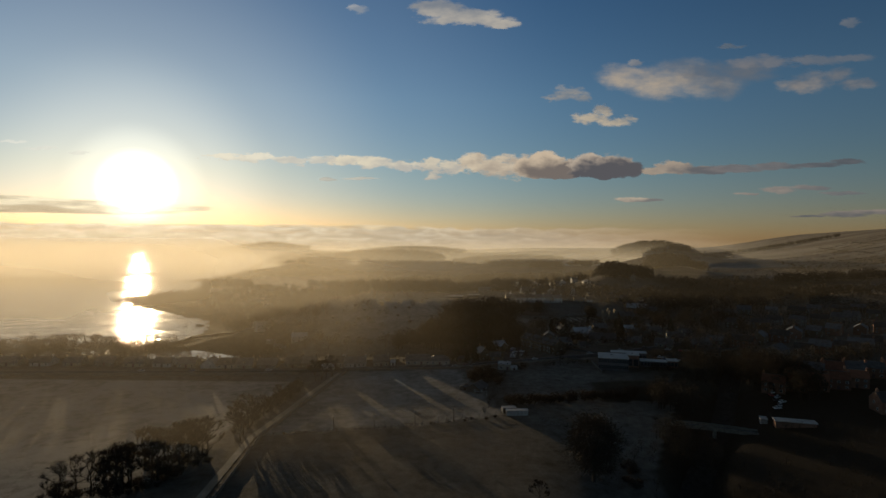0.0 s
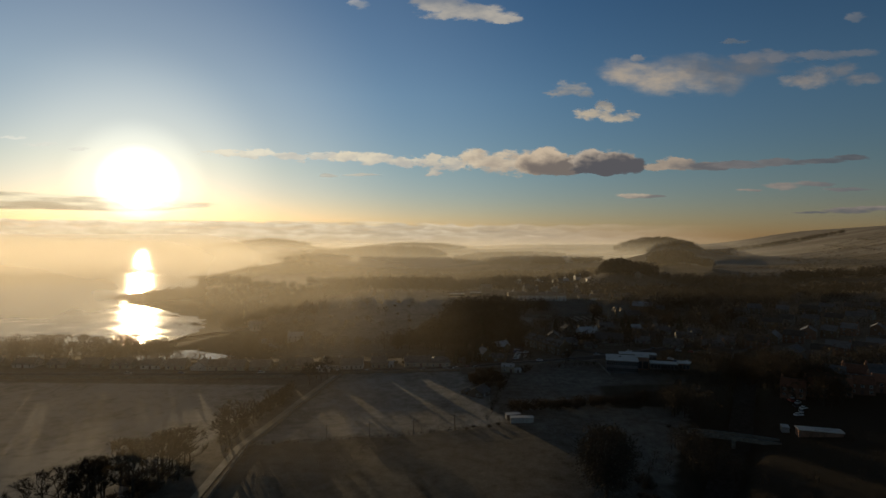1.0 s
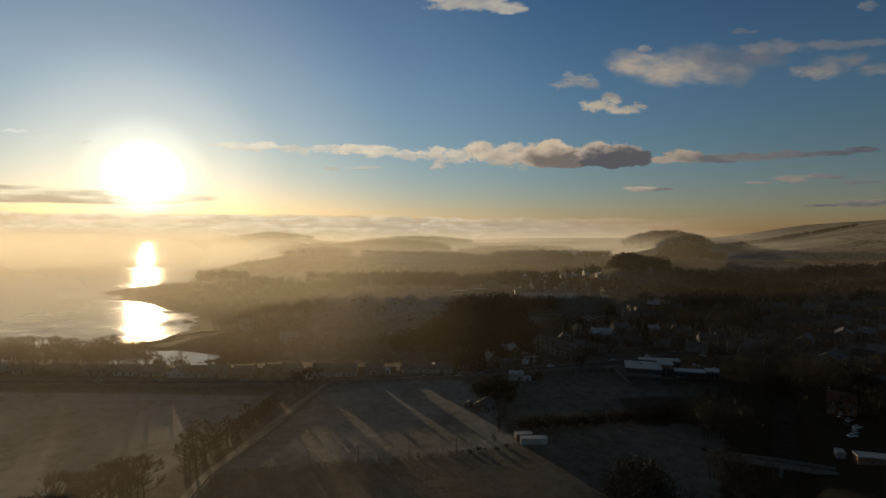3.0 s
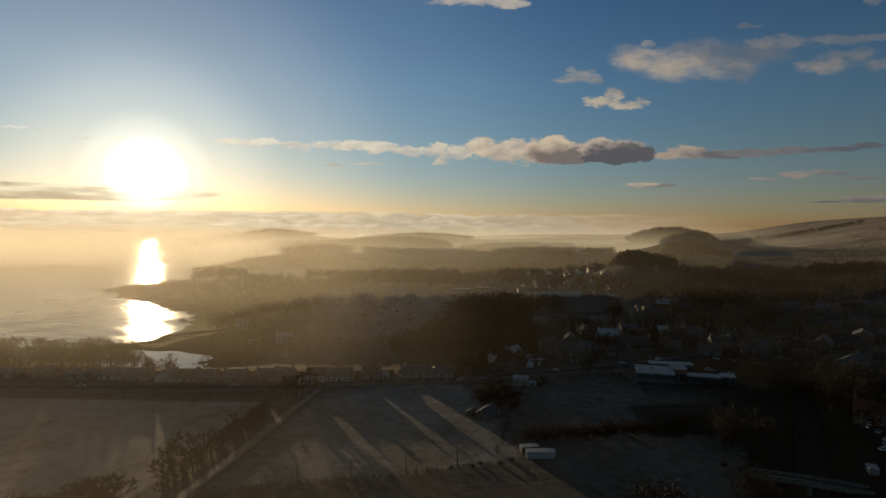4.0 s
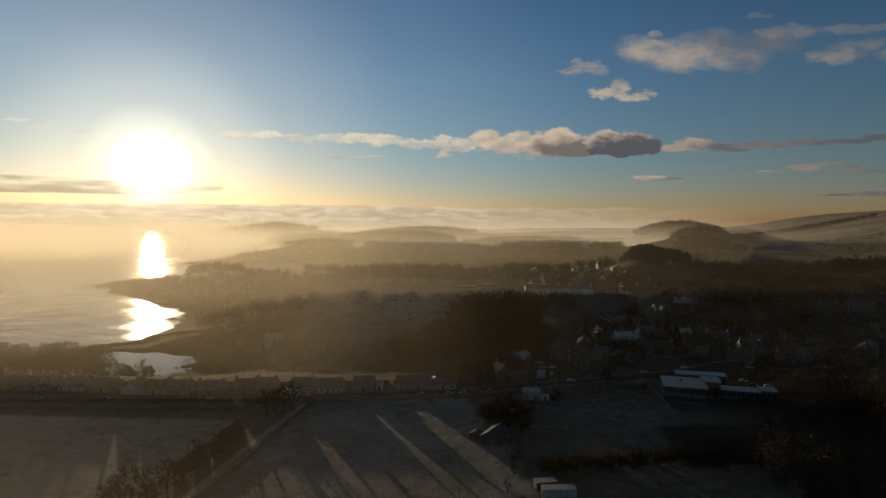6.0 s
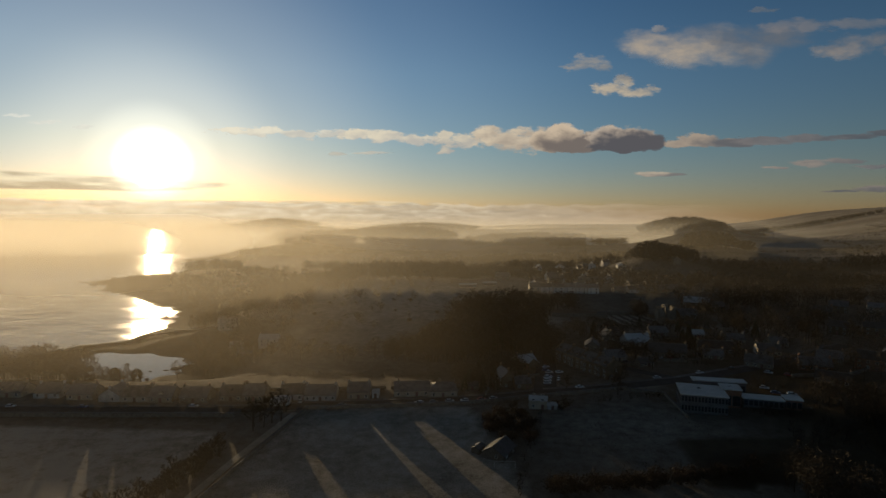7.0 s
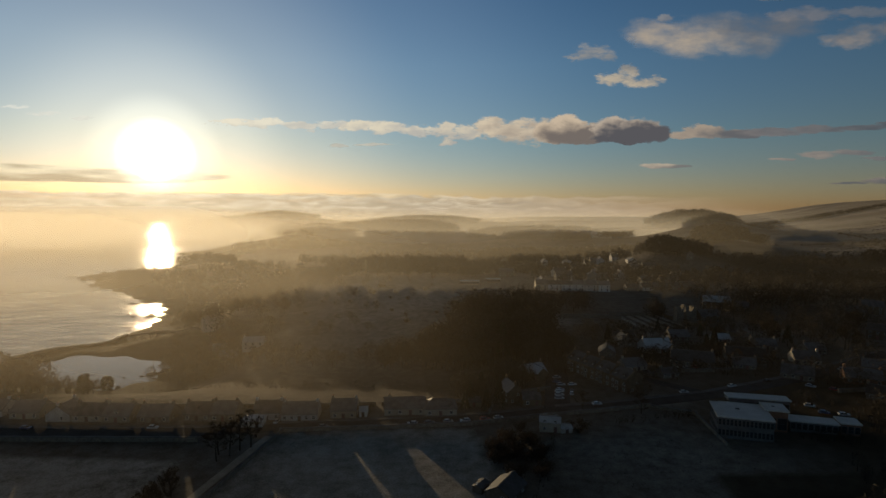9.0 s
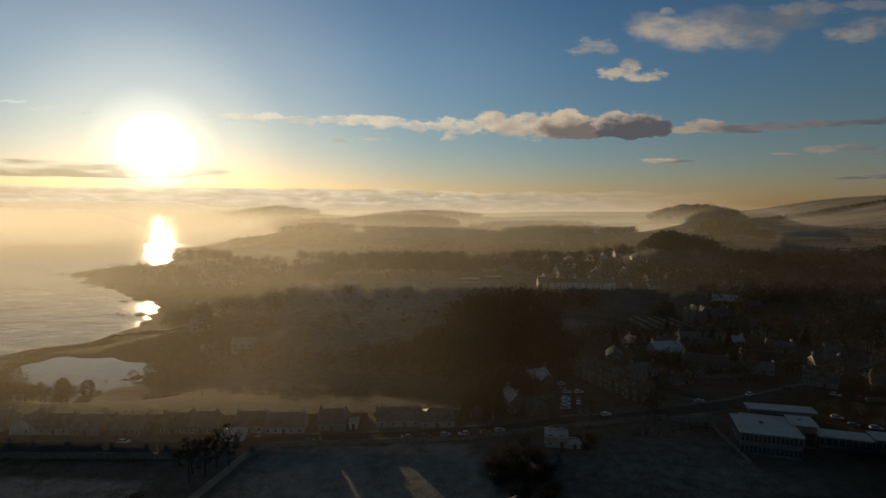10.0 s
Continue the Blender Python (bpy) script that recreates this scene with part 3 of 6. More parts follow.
def road_bridge(x0, y0, x1, y1, wide, z):
    """A short stone bridge over the railway: deck, two parapets and two abutments."""
    span_ = math.hypot(x1 - x0, y1 - y0)
    ob = thing("road_bridge", pose((x0 + x1) / 2, (y0 + y1) / 2, z, 0, 0, math.degrees(math.atan2(y1 - y0, x1 - x0))), "old stone road bridge over the railway cutting", "bridge")
    a = span_ / 2
    n = 12
    deck = Shape()
    for i in range(n + 1):
        u = -a + span_ * i / n
        c = 0.35 * (1 - (u / a) ** 2)
        deck.v += [(u, -wide / 2, c - 0.7), (u, -wide / 2, c), (u, wide / 2, c), (u, wide / 2, c - 0.7)]
        if i:
            k = 4 * (i - 1)
            deck.f += [(k + j, k + 4 + j, k + 4 + (j + 1) % 4, k + (j + 1) % 4) for j in range(4)]
    part("deck", deck, M_ASPHALT, ob)
    for s in (-1, 1):
        para, cope = Shape(), Shape()
        for sh, w, lo, hi in ((para, 0.4, -0.7, 0.8), (cope, 0.5, 0.8, 0.9)):
            for i in range(n + 1):
                u = -a + span_ * i / n
                c = 0.35 * (1 - (u / a) ** 2)
                m = s * (wide / 2 + 0.25)
                sh.v += [(u, m - w / 2, c + lo), (u, m - w / 2, c + hi), (u, m + w / 2, c + hi), (u, m + w / 2, c + lo)]
                if i:
                    k = 4 * (i - 1)
                    sh.f += [(k + j, k + 4 + j, k + 4 + (j + 1) % 4, k + (j + 1) % 4) for j in range(4)]
        parapet = part("parapet", para, M_STONE, ob)
        part("coping", cope, M_PAVE, parapet, "frosted coping of the parapet")
    for s in (-1, 1):
        part("abutment", Shape().box(s * a - 1.2, s * a + 1.2, -wide / 2 - 0.3, wide / 2 + 0.3, -5.5, -0.05), M_STONE, ob)
    part("pier", Shape().box(-0.6, 0.6, -wide / 2, wide / 2, -5.5, -0.2), M_STONE, ob)


road_bridge(82, 209, 109, 199, 3.2, 1.6)


# ---- trees ----
def bare_tree(seed, tall, wide, crown_mat, twigs=9, name="bare_tree", label="bare winter tree with a dark twiggy crown", trunk=0.22, forks=3):
    """A leafless tree: a stem that forks again and again into a fan of fine twigs. trunk: share of the height below the first fork."""
    r = random.Random(seed)
    ob = thing(name, Matrix(), label, "tree")
    limbs, crown = Shape(), Shape()
    rad = tall * 0.02
    head = Vector((r.uniform(-0.3, 0.3), r.uniform(-0.3, 0.3), tall * trunk))
    top = head + Vector((r.uniform(-0.4, 0.4), r.uniform(-0.4, 0.4), tall * 0.30))
    part("trunk", Shape().tube([(0, 0, -0.4), (0, 0, 0.3), tuple(head), tuple(head.lerp(top, 0.5)), tuple(top)], [rad * 1.6, rad * 1.1, rad * 0.85, rad * 0.6, rad * 0.3], 7), M_BARK, ob, smooth=True)
    middle = Vector((0, 0, tall * (trunk + 1) / 2))

    def within(p):
        """Draws a point back into the oval of the crown."""
        q = p - middle
        k = math.sqrt((q.x ** 2 + q.y ** 2) / (wide / 2) ** 2 + q.z ** 2 / (tall * (1 - trunk) / 2) ** 2)
        return p if k < 1 else middle + q / k * r.uniform(0.93, 1.0)

    def spray(p, way, size):
        for _ in range(twigs):
            d = (way + Vector((r.gauss(0, 0.55), r.gauss(0, 0.55), r.gauss(0.15, 0.45)))).normalized()
            s = p + way * r.uniform(-0.5, 0.2) * size
            side = d.cross(Vector((r.uniform(-1, 1), r.uniform(-1, 1), r.uniform(-1, 1)))).normalized() * r.uniform(0.025, 0.05)
            e = within(s + d * size * r.uniform(0.6, 1.5))
            k = len(crown.v)
            crown.v.extend([tuple(s - side), tuple(s + side), tuple(e)])
            crown.f.append((k, k + 1, k + 2))

    def grow(p, way, size, thick, level):
        e = within(p + way * size * r.uniform(0.8, 1.15))
        m = p.lerp(e, 0.5) + Vector((r.gauss(0, 0.05), r.gauss(0, 0.05), r.gauss(0.02, 0.04))) * size
        limbs.tube([p, m, e], [thick, thick * 0.75, thick * 0.5], 4 if level < 2 else 3, False)
        if level >= 3:
            spray(e, (e - p).normalized(), size * 0.95)
            spray(m, (e - p).normalized(), size * 0.8)
            return
        if level == 2:
            spray(m, (e - p).normalized(), size * 0.6)
        for i in range(forks):
            a = r.uniform(0, 6.28)
            d = ((e - p).normalized() * 0.95 + Vector((math.cos(a), math.sin(a), r.uniform(-0.15, 0.55))) * 0.72).normalized()
            grow(e if i else m.lerp(e, 0.7), d, size * 0.66, thick * 0.55, level + 1)

    count = 7
    for i in range(count):
        a, q = i * 2.4 + r.uniform(-0.4, 0.4), i / (count - 1)
        d = Vector((math.cos(a) * (1.05 - 0.6 * q), math.sin(a) * (1.05 - 0.6 * q), 0.45 + 0.75 * q)).normalized()
        grow(head.lerp(top, q), d, (wide * 0.23 + tall * 0.05) * r.uniform(0.9, 1.15), rad * 0.5, 1)
    part("branchwork", limbs, M_BARK, ob)
    part("crown", crown, crown_mat, ob)
    return ob


def round_tree(seed, tall, wide, mat, clumps=26, leaves=90, name="broad_tree", label="broad dark tree with a dense rounded crown"):
    """A thick-crowned tree: leafy clumps set round an oval on a short stem."""
    r = random.Random(seed)
    ob = thing(name, Matrix(), label, "tree")
    part("trunk", Shape().tube([(0, 0, -0.6), (0, 0, 0.4), (0.1, 0, tall * 0.3), (0, 0.1, tall * 0.7)], [tall * 0.035, tall * 0.025, tall * 0.02, tall * 0.008], 7), M_BARK, ob, smooth=True)
    limbs, crown = Shape(), Shape()
    for i in range(clumps):
        e = 1 - 2 * (i + 0.5) / clumps
        a, q = i * 2.4, math.sqrt(1 - e * e)
        c = Vector((math.cos(a) * q * wide * 0.36, math.sin(a) * q * wide * 0.36, tall * (0.54 + 0.34 * e))) * r.uniform(0.92, 1.05)
        limbs.tube([(0, 0, tall * 0.3), tuple(Vector((0, 0, tall * 0.35)).lerp(c, 0.6)), tuple(c)], [tall * 0.012, tall * 0.007, tall * 0.002], 3, False)
        size = wide * r.uniform(0.13, 0.2)
        for _ in range(leaves):
            p = c + Vector((r.gauss(0, 0.55), r.gauss(0, 0.55), r.gauss(0, 0.5))) * size
            d = (p - Vector((0, 0, tall * 0.5))).normalized() + Vector((r.gauss(0, 0.6), r.gauss(0, 0.6), r.gauss(0, 0.6)))
            u = d.cross(Vector((r.gauss(0, 1), r.gauss(0, 1), r.gauss(0, 1)))).normalized() * wide * 0.010
            k = len(crown.v)
            crown.v.extend([tuple(p - u), tuple(p + u), tuple(p + d.normalized() * wide * r.uniform(0.03, 0.065))])
            crown.f.append((k, k + 1, k + 2))
    part("branchwork", limbs, M_BARK, ob)
    part("crown", crown, mat, ob)
    return ob


def fir_tree(seed, tall, wide, name="conifer", label="dark evergreen conifer with drooping boughs", cone=1.0):
    r = random.Random(seed)
    ob = thing(name, Matrix(), label, "tree")
    part("trunk", Shape().tube([(0, 0, -0.4), (0.05, 0, tall * 0.5), (0, 0, tall * 0.97)], [tall * 0.02, tall * 0.013, 0.03], 6), M_BARK, ob)
    s = Shape()
    for _ in range(1100):
        q = r.random() ** 0.75
        z = tall * (0.10 + 0.9 * q)
        edge = wide * 0.5 * ((1 - q) ** (0.75 if cone else 0.4) + 0.03) * r.uniform(0.55, 1.1)
        if not cone:
            edge = wide * 0.5 * math.sqrt(max(0.0, 1 - (1.7 * q - 0.75) ** 2)) * r.uniform(0.6, 1.05)
        a = r.uniform(0, 2 * math.pi)
        p = Vector((math.cos(a) * edge, math.sin(a) * edge, z))
        size = wide * r.uniform(0.05, 0.12)
        d = Vector((math.cos(a), math.sin(a), r.uniform(-0.8, 0.3))).normalized()
        u = d.cross(Vector((r.gauss(0, 1), r.gauss(0, 1), r.gauss(0, 1)))).normalized()
        k = len(s.v)
        s.v += [tuple(p - d * size * 0.8 + u * size * 0.5), tuple(p - d * size * 0.8 - u * size * 0.5), tuple(p + d * size)]
        s.f.append((k, k + 1, k + 2))
    part("crown", s, M_FIR, ob)
    return ob


def bush(seed, tall, wide, mat, label, name="bush"):
    r = random.Random(seed)
    ob = thing(name, Matrix(), label, "bush")
    stems, leaf = Shape(), Shape()
    for i in range(9):
        a, reach = i * 2.4, wide * 0.45 * r.uniform(0.5, 1)
        tip = Vector((math.cos(a) * reach, math.sin(a) * reach, tall * r.uniform(0.55, 0.95)))
        stems.tube([(0, 0, -0.2), tuple(tip * 0.5 + Vector((0, 0, 0.2))), tuple(tip)], [0.07, 0.05, 0.02], 3, False)
        for _ in range(46):
            p = tip * r.uniform(0.45, 1.0) + Vector((r.gauss(0, wide * 0.1), r.gauss(0, wide * 0.1), r.gauss(0, tall * 0.12)))
            p.z = max(p.z, 0.1)
            d = Vector((r.gauss(0, 1), r.gauss(0, 1), r.gauss(0.4, 0.8))).normalized()
            u = d.cross(Vector((r.gauss(0, 1), r.gauss(0, 1), r.gauss(0, 1)))).normalized() * wide * 0.022
            k = len(leaf.v)
            leaf.v.extend([tuple(p - u), tuple(p + u), tuple(p + d * wide * 0.12)])
            leaf.f.append((k, k + 1, k + 2))
    part("stem", stems, M_BARK, ob)
    part("foliage", leaf, mat, ob)
    return ob


BARE = [bare_tree(1, 13, 11, M_TWIG), bare_tree(2, 15, 12.5, M_TWIG), bare_tree(3, 11, 10, M_TWIG), bare_tree(4, 9, 7, M_TWIG), bare_tree(5, 14, 8.5, M_TWIG, trunk=0.28),
        bare_tree(6, 9, 8, M_RUST, 14, label="bare tree with russet leftover leaves")]
DENSE = [bare_tree(11, 15, 13, M_TWIG, 22, label="dense dark wide-crowned tree", trunk=0.2)]
ROUND = [round_tree(41, 20, 15, M_BARK, 48, 190), round_tree(42, 8, 7.5, M_TWIG, 16, 60, label="rounded dark thorn tree on frosted grass")]
FIR = [fir_tree(21, 16, 7), fir_tree(22, 13, 6), fir_tree(23, 8, 6.5, cone=0.0, label="rounded dark evergreen tree")]
BUSH = [bush(31, 2.4, 4, M_RUST, "russet-brown leafless bush on frosted grass"), bush(32, 1.8, 3.4, M_TWIG, "dark leafless bush on frosted grass"), bush(33, 3.4, 5.5, M_RUST, "tall russet-brown bush of a thicket")]
USED = set()


def plant(proto, x, y, scale=1.0, turn=0.0, group=""):
    """A tree at a place on the ground; the first one is the prototype itself."""
    scale *= PLAN
    m = Matrix.LocRotScale((x * PLAN, y * PLAN, height(x, y) * PLAN), Euler((0, 0, turn)), (scale, scale, scale))
    if proto in USED:
        ob = copy_thing(proto, m)
        ob.scale = (scale, scale, scale)
    else:
        USED.add(proto)
        proto.matrix_world = m
        ob = proto
    if group:
        ob["group"] = group
    return ob


rt = random.Random(77)


def grove(protos, spots, group, jitter=1.0, lo=0.8, hi=1.15):
    for x, y in spots:
        plant(rt.choice(protos), x + rt.uniform(-jitter, jitter), y + rt.uniform(-jitter, jitter), rt.uniform(lo, hi), rt.uniform(0, 6.28), group)


def patch(cx, cy, rx, ry, n, turn=0.0):
    out = []
    while len(out) < n:
        a, b = rt.uniform(-1, 1), rt.uniform(-1, 1)
        if a * a + b * b < 1:
            a, b = a * rx, b * ry
            out.append((cx + a * math.cos(turn) - b * math.sin(turn), cy + a * math.sin(turn) + b * math.cos(turn)))
    return out


def on_line(pts, step):
    return [p for p in along(pts, step)[0]]


# copse and avenue beside the footpath
grove([BARE[0], BARE[1], BARE[1]], patch(-92, 160, 6.5, 19, 26, -0.42) + [(-104, 142), (-110, 146), (-108, 138), (-99, 150), (-97, 143)], "copse trees", 1.2, 0.75, 1.0)
grove([BUSH[1], BUSH[2]], patch(-92, 158, 8, 20, 46, -0.42) + patch(-110, 143, 7, 6, 14), "undergrowth of the copse", 1.4, 0.6, 1.0)
grove([BARE[0], BARE[1]], [(-84, 192), (-82, 196), (-84.5, 199), (-80.5, 190), (-81, 201), (-79, 185)], "avenue trees", 0.8, 0.7, 0.9)
grove([BARE[4], BARE[3]], on_line([(-82, 203), (-79, 222), (-75, 246)], 1.5), "avenue trees", 1.2, 0.55, 0.75)
grove([BARE[0], BARE[4]], [(-72, 262), (-70, 265), (-68.5, 268), (-74, 266), (-66, 270)], "trees at the road", 0.6, 0.75, 0.9)
grove([BUSH[1]], on_line([(-84, 192), (-80, 222), (-76, 246)], 2.6), "undergrowth of the avenue", 1.0, 0.5, 0.8)
# shore belt west of the harbour
grove([BARE[0], BARE[1], BARE[2]], patch(-262, 322, 95, 10, 44), "shore trees", 1, 0.95, 1.25)
grove([BARE[0], BARE[1], BARE[2]], patch(-395, 335, 50, 25, 16), "shore trees", 1, 0.8, 1.1)
grove([BARE[2], BARE[3]], patch(-180, 325, 26, 12, 18), "shore trees", 1, 0.7, 1.0)
grove([FIR[2]], [(-201, 378), (-186, 375)], "evergreens by the harbour", 0.4, 0.8, 0.95)
grove([BUSH[1], BUSH[2]], patch(-215, 374, 40, 7, 30), "shore scrub", 1, 0.7, 1.2)
# foot of the hill
grove([BARE[2], BARE[3], BARE[0]], on_line([(-165, 385), (-120, 382), (-80, 379), (-40, 377), (-15, 380)], 4.0), "trees at the foot of the hill", 3.0, 0.7, 1.0)
grove([BARE[2], BARE[3], BARE[0]], patch(-150, 425, 40, 30, 22), "trees above the harbour", 1, 0.7, 1.05)
grove([BARE[3], ROUND[1], BUSH[2]], patch(-85, 460, 60, 60, 30), "scattered trees on the hill", 1, 0.5, 0.9)
grove([ROUND[1], ROUND[1], BARE[2]], patch(-120, 520, 50, 60, 34), "scattered trees on the hill", 1, 0.6, 1.1)
grove([ROUND[1], BUSH[2]], patch(-55, 540, 45, 45, 14), "scattered trees on the hill", 1, 0.5, 0.9)
# dark wood
grove([FIR[0], BARE[1], BARE[0], DENSE[0]], on_line([(-20, 378), (-8, 372), (4, 371), (16, 376), (27, 386)], 4.0), "trees of the dark wood", 2.5, 0.85, 1.15)
# near trees
plant(ROUND[0], 40, 161, 1.08, 0.4, "trees by the burn")
grove([BUSH[0], BUSH[2]], patch(52, 168, 6, 8, 9), "thicket by the burn", 0.5, 0.5, 0.8)
plant(BARE[5], 21, 143, 0.75, 0.4, "trees by the burn")
grove([BUSH[1], BUSH[0]], [(80, 211), (77, 213), (1, 209), (3.5, 210), (10, 211), (13, 213)], "bushes", 0.5, 0.4, 0.6)
grove([BUSH[0], BUSH[2], BUSH[2]], on_line([(20, 229), (33, 231), (45, 233), (60, 236), (78, 243)], 1.9), "hedge bushes", 1.4, 0.8, 1.35)
grove([BUSH[2], BUSH[0]], patch(12, 268, 8, 14, 24), "thicket bushes", 0.5, 0.7, 1.2)
grove([BUSH[2], BUSH[0]], [(31, 285), (33, 288), (30, 290), (16, 281), (14, 286)], "garden bushes", 0.5, 0.7, 0.9)
grove([BARE[2], BARE[3], FIR[1]], [(-2, 309), (3, 313), (7, 307), (4, 321), (8, 328), (1, 318), (12, 330)], "garden trees by the villa", 0.8, 0.6, 0.8)
grove([FIR[1]], [(-4, 303), (3, 303)], "garden conifers", 0.3, 0.55, 0.62)
grove([BARE[3], BARE[2]], [(58, 312), (70, 350), (82, 392), (97, 372), (108, 352), (90, 345), (66, 378), (124, 352), (136, 346), (54, 300), (37, 305), (78, 334)], "street and garden trees", 1.0, 0.6, 0.85)
grove([BARE[2], DENSE[0], BARE[5]], patch(143, 256, 17, 30, 26), "trees east of the school", 1, 0.7, 1.0)
grove([BARE[2], BARE[3], FIR[1]], patch(110, 395, 60, 22, 22), "garden trees", 1, 0.5, 0.8)
grove([BARE[2], DENSE[0], BARE[0]], patch(165, 395, 40, 30, 18), "trees round the old castle", 1, 0.6, 0.95)


def wood(cx, cy, rx, ry, n, tall, turn=0.0, label="dark winter woodland of bare and evergreen trees", pieces=34, seed=0, broad=1.0):
    """A far wood: many ragged tree crowns on short trunks in one mesh."""
    r, s = random.Random(seed + n), Shape()
    near = cy < 560
    pieces, small, slim = (int(pieces * 2.2), 0.6, 0.3) if near else (pieces, 1.0, 0.6)
    spots = patch(cx, cy, rx, ry, n, turn)
    ground_z = land(np.array([p[0] for p in spots]), np.array([p[1] for p in spots]))
    for (x, y), z in zip(spots, ground_z):
        h = tall * r.uniform(0.65, 1.15)
        w = h * r.uniform(0.28, 0.42) * broad
        k = len(s.v)
        s.v += [(x - 0.2, y, z - 0.5), (x + 0.2, y, z - 0.5), (x, y, z + h * 0.6)]
        s.f.append((k, k + 1, k + 2))
        for _ in range(pieces):
            a, e = r.uniform(0, 6.28), r.uniform(-0.9, 1.0)
            q = w * math.sqrt(1 - e * e) * r.uniform(0.55, 1.05)
            p = Vector((x + math.cos(a) * q, y + math.sin(a) * q, z + h * (0.58 + 0.40 * e * r.uniform(0.75, 1.05))))
            t = w * r.uniform(0.22, 0.5) * small
            u = Vector((r.gauss(0, 1), r.gauss(0, 1), r.gauss(0, 1))).normalized() * t
            v = Vector((r.gauss(0, 1), r.gauss(0, 1), r.gauss(0, 1))).normalized() * t * slim
            k = len(s.v)
            s.v += [tuple(p - u - v), tuple(p + u * 0.4 - v * 0.6), tuple(p + u + v)]
            s.f.append((k, k + 1, k + 2))
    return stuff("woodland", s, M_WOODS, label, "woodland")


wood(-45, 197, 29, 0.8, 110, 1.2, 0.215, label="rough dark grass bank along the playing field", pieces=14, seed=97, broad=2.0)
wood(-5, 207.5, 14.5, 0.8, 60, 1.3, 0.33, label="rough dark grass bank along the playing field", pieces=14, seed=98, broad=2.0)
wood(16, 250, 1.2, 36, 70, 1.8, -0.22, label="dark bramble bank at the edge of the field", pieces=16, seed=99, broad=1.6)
# added only to block the sun from a strip beside the school
wood(113, 308, 9, 3, 16, 5, label="shrubs added to shade the ground behind the school", pieces=40, seed=100)
wood(355, 735, 95, 38, 170, 9, label="scattered wood in the hollow", pieces=40, seed=101)
wood(-75, 343, 75, 11, 260, 1.3, 0.06, label="dead grass tussocks and brambles", pieces=14, seed=95, broad=2.2)
wood(-160, 338, 60, 14, 180, 1.2, 0.0, label="dead grass tussocks and brambles", pieces=14, seed=140, broad=2.2)
wood(-150, 392, 38, 24, 220, 1.5, 0.1, label="dark weed and rough grass beside the pool", pieces=16, seed=141, broad=2.0)
wood(-252, 442, 34, 9, 170, 1.1, 0.95, label="dark weed and rough grass on the harbour spit", pieces=16, seed=142, broad=2.2)
wood(-222, 462, 26, 12, 110, 1.6, -0.3, label="dark scrub behind the sea wall", pieces=20, seed=143, broad=1.6)
wood(92, 368, 26, 6, 40, 6, 0.1, "dark garden trees between the houses", 60, 144)
wood(122, 374, 24, 5, 36, 6, -0.1, "dark garden trees between the houses", 60, 145)
wood(76, 354, 10, 9, 22, 6, 0.4, "dark garden trees between the houses", 60, 146)
wood(132, 290, 14, 16, 70, 7, 0.0, "dark trees beside the school", 60, 150)
wood(138, 330, 16, 8, 34, 6, -0.4, "dark garden trees between the houses", 60, 147)
wood(108, 408, 40, 7, 60, 7, 0.1, "dark garden trees below the castle", 60, 148)
wood(64, 400, 16, 10, 34, 8, 0.2, "dark garden trees below the wood", 60, 149)
wood(55, 258, 26, 22, 70, 0.9, label="dead grass tussocks on the rough field", pieces=12, seed=96, broad=2.2)
wood(13, 405, 25, 30, 220, 19, 0.3, pieces=70, seed=30)
wood(52, 468, 30, 18, 90, 10, 0.4, pieces=60, seed=31)
wood(-155, 455, 36, 40, 34, 11, pieces=60, seed=32)
wood(170, 430, 45, 40, 110, 11, pieces=50, seed=33)
wood(148, 262, 14, 34, 80, 10, pieces=110, seed=34)
wood(108, 259, 16, 7, 40, 5, pieces=90, label="dark scrub below the school", seed=74)
wood(-262, 323, 98, 10, 150, 15, pieces=60, seed=35)
wood(-420, 330, 60, 30, 90, 13, pieces=50, seed=36)
wood(-205, 560, 45, 90, 200, 10, 0.5, seed=1)
wood(-290, 730, 70, 60, 170, 10, 0.6, seed=2)
wood(-110, 640, 120, 45, 190, 11, 0.0, seed=3)
wood(60, 640, 110, 60, 220, 11, seed=4)
wood(170, 560, 60, 90, 170, 11, seed=5)
wood(330, 600, 130, 42, 330, 13, -0.15, seed=6)
wood(240, 520, 45, 60, 120, 11, seed=7)
wood(30, 371, 15, 13, 70, 13, pieces=60, seed=48)
wood(92, 232, 12, 10, 45, 10, pieces=60, seed=49)
# added trees that keep part of the sun off the castle ruin
wood(104, 446, 5, 7, 16, 10, pieces=80, seed=90)
wood(105, 279, 10, 1.6, 26, 3.4, -0.22, pieces=50, label="dark shrubs along the school wing", seed=91)
wood(80, 190, 10, 16, 70, 6.5, label="dark scrub on the railway bank", pieces=40, seed=50)
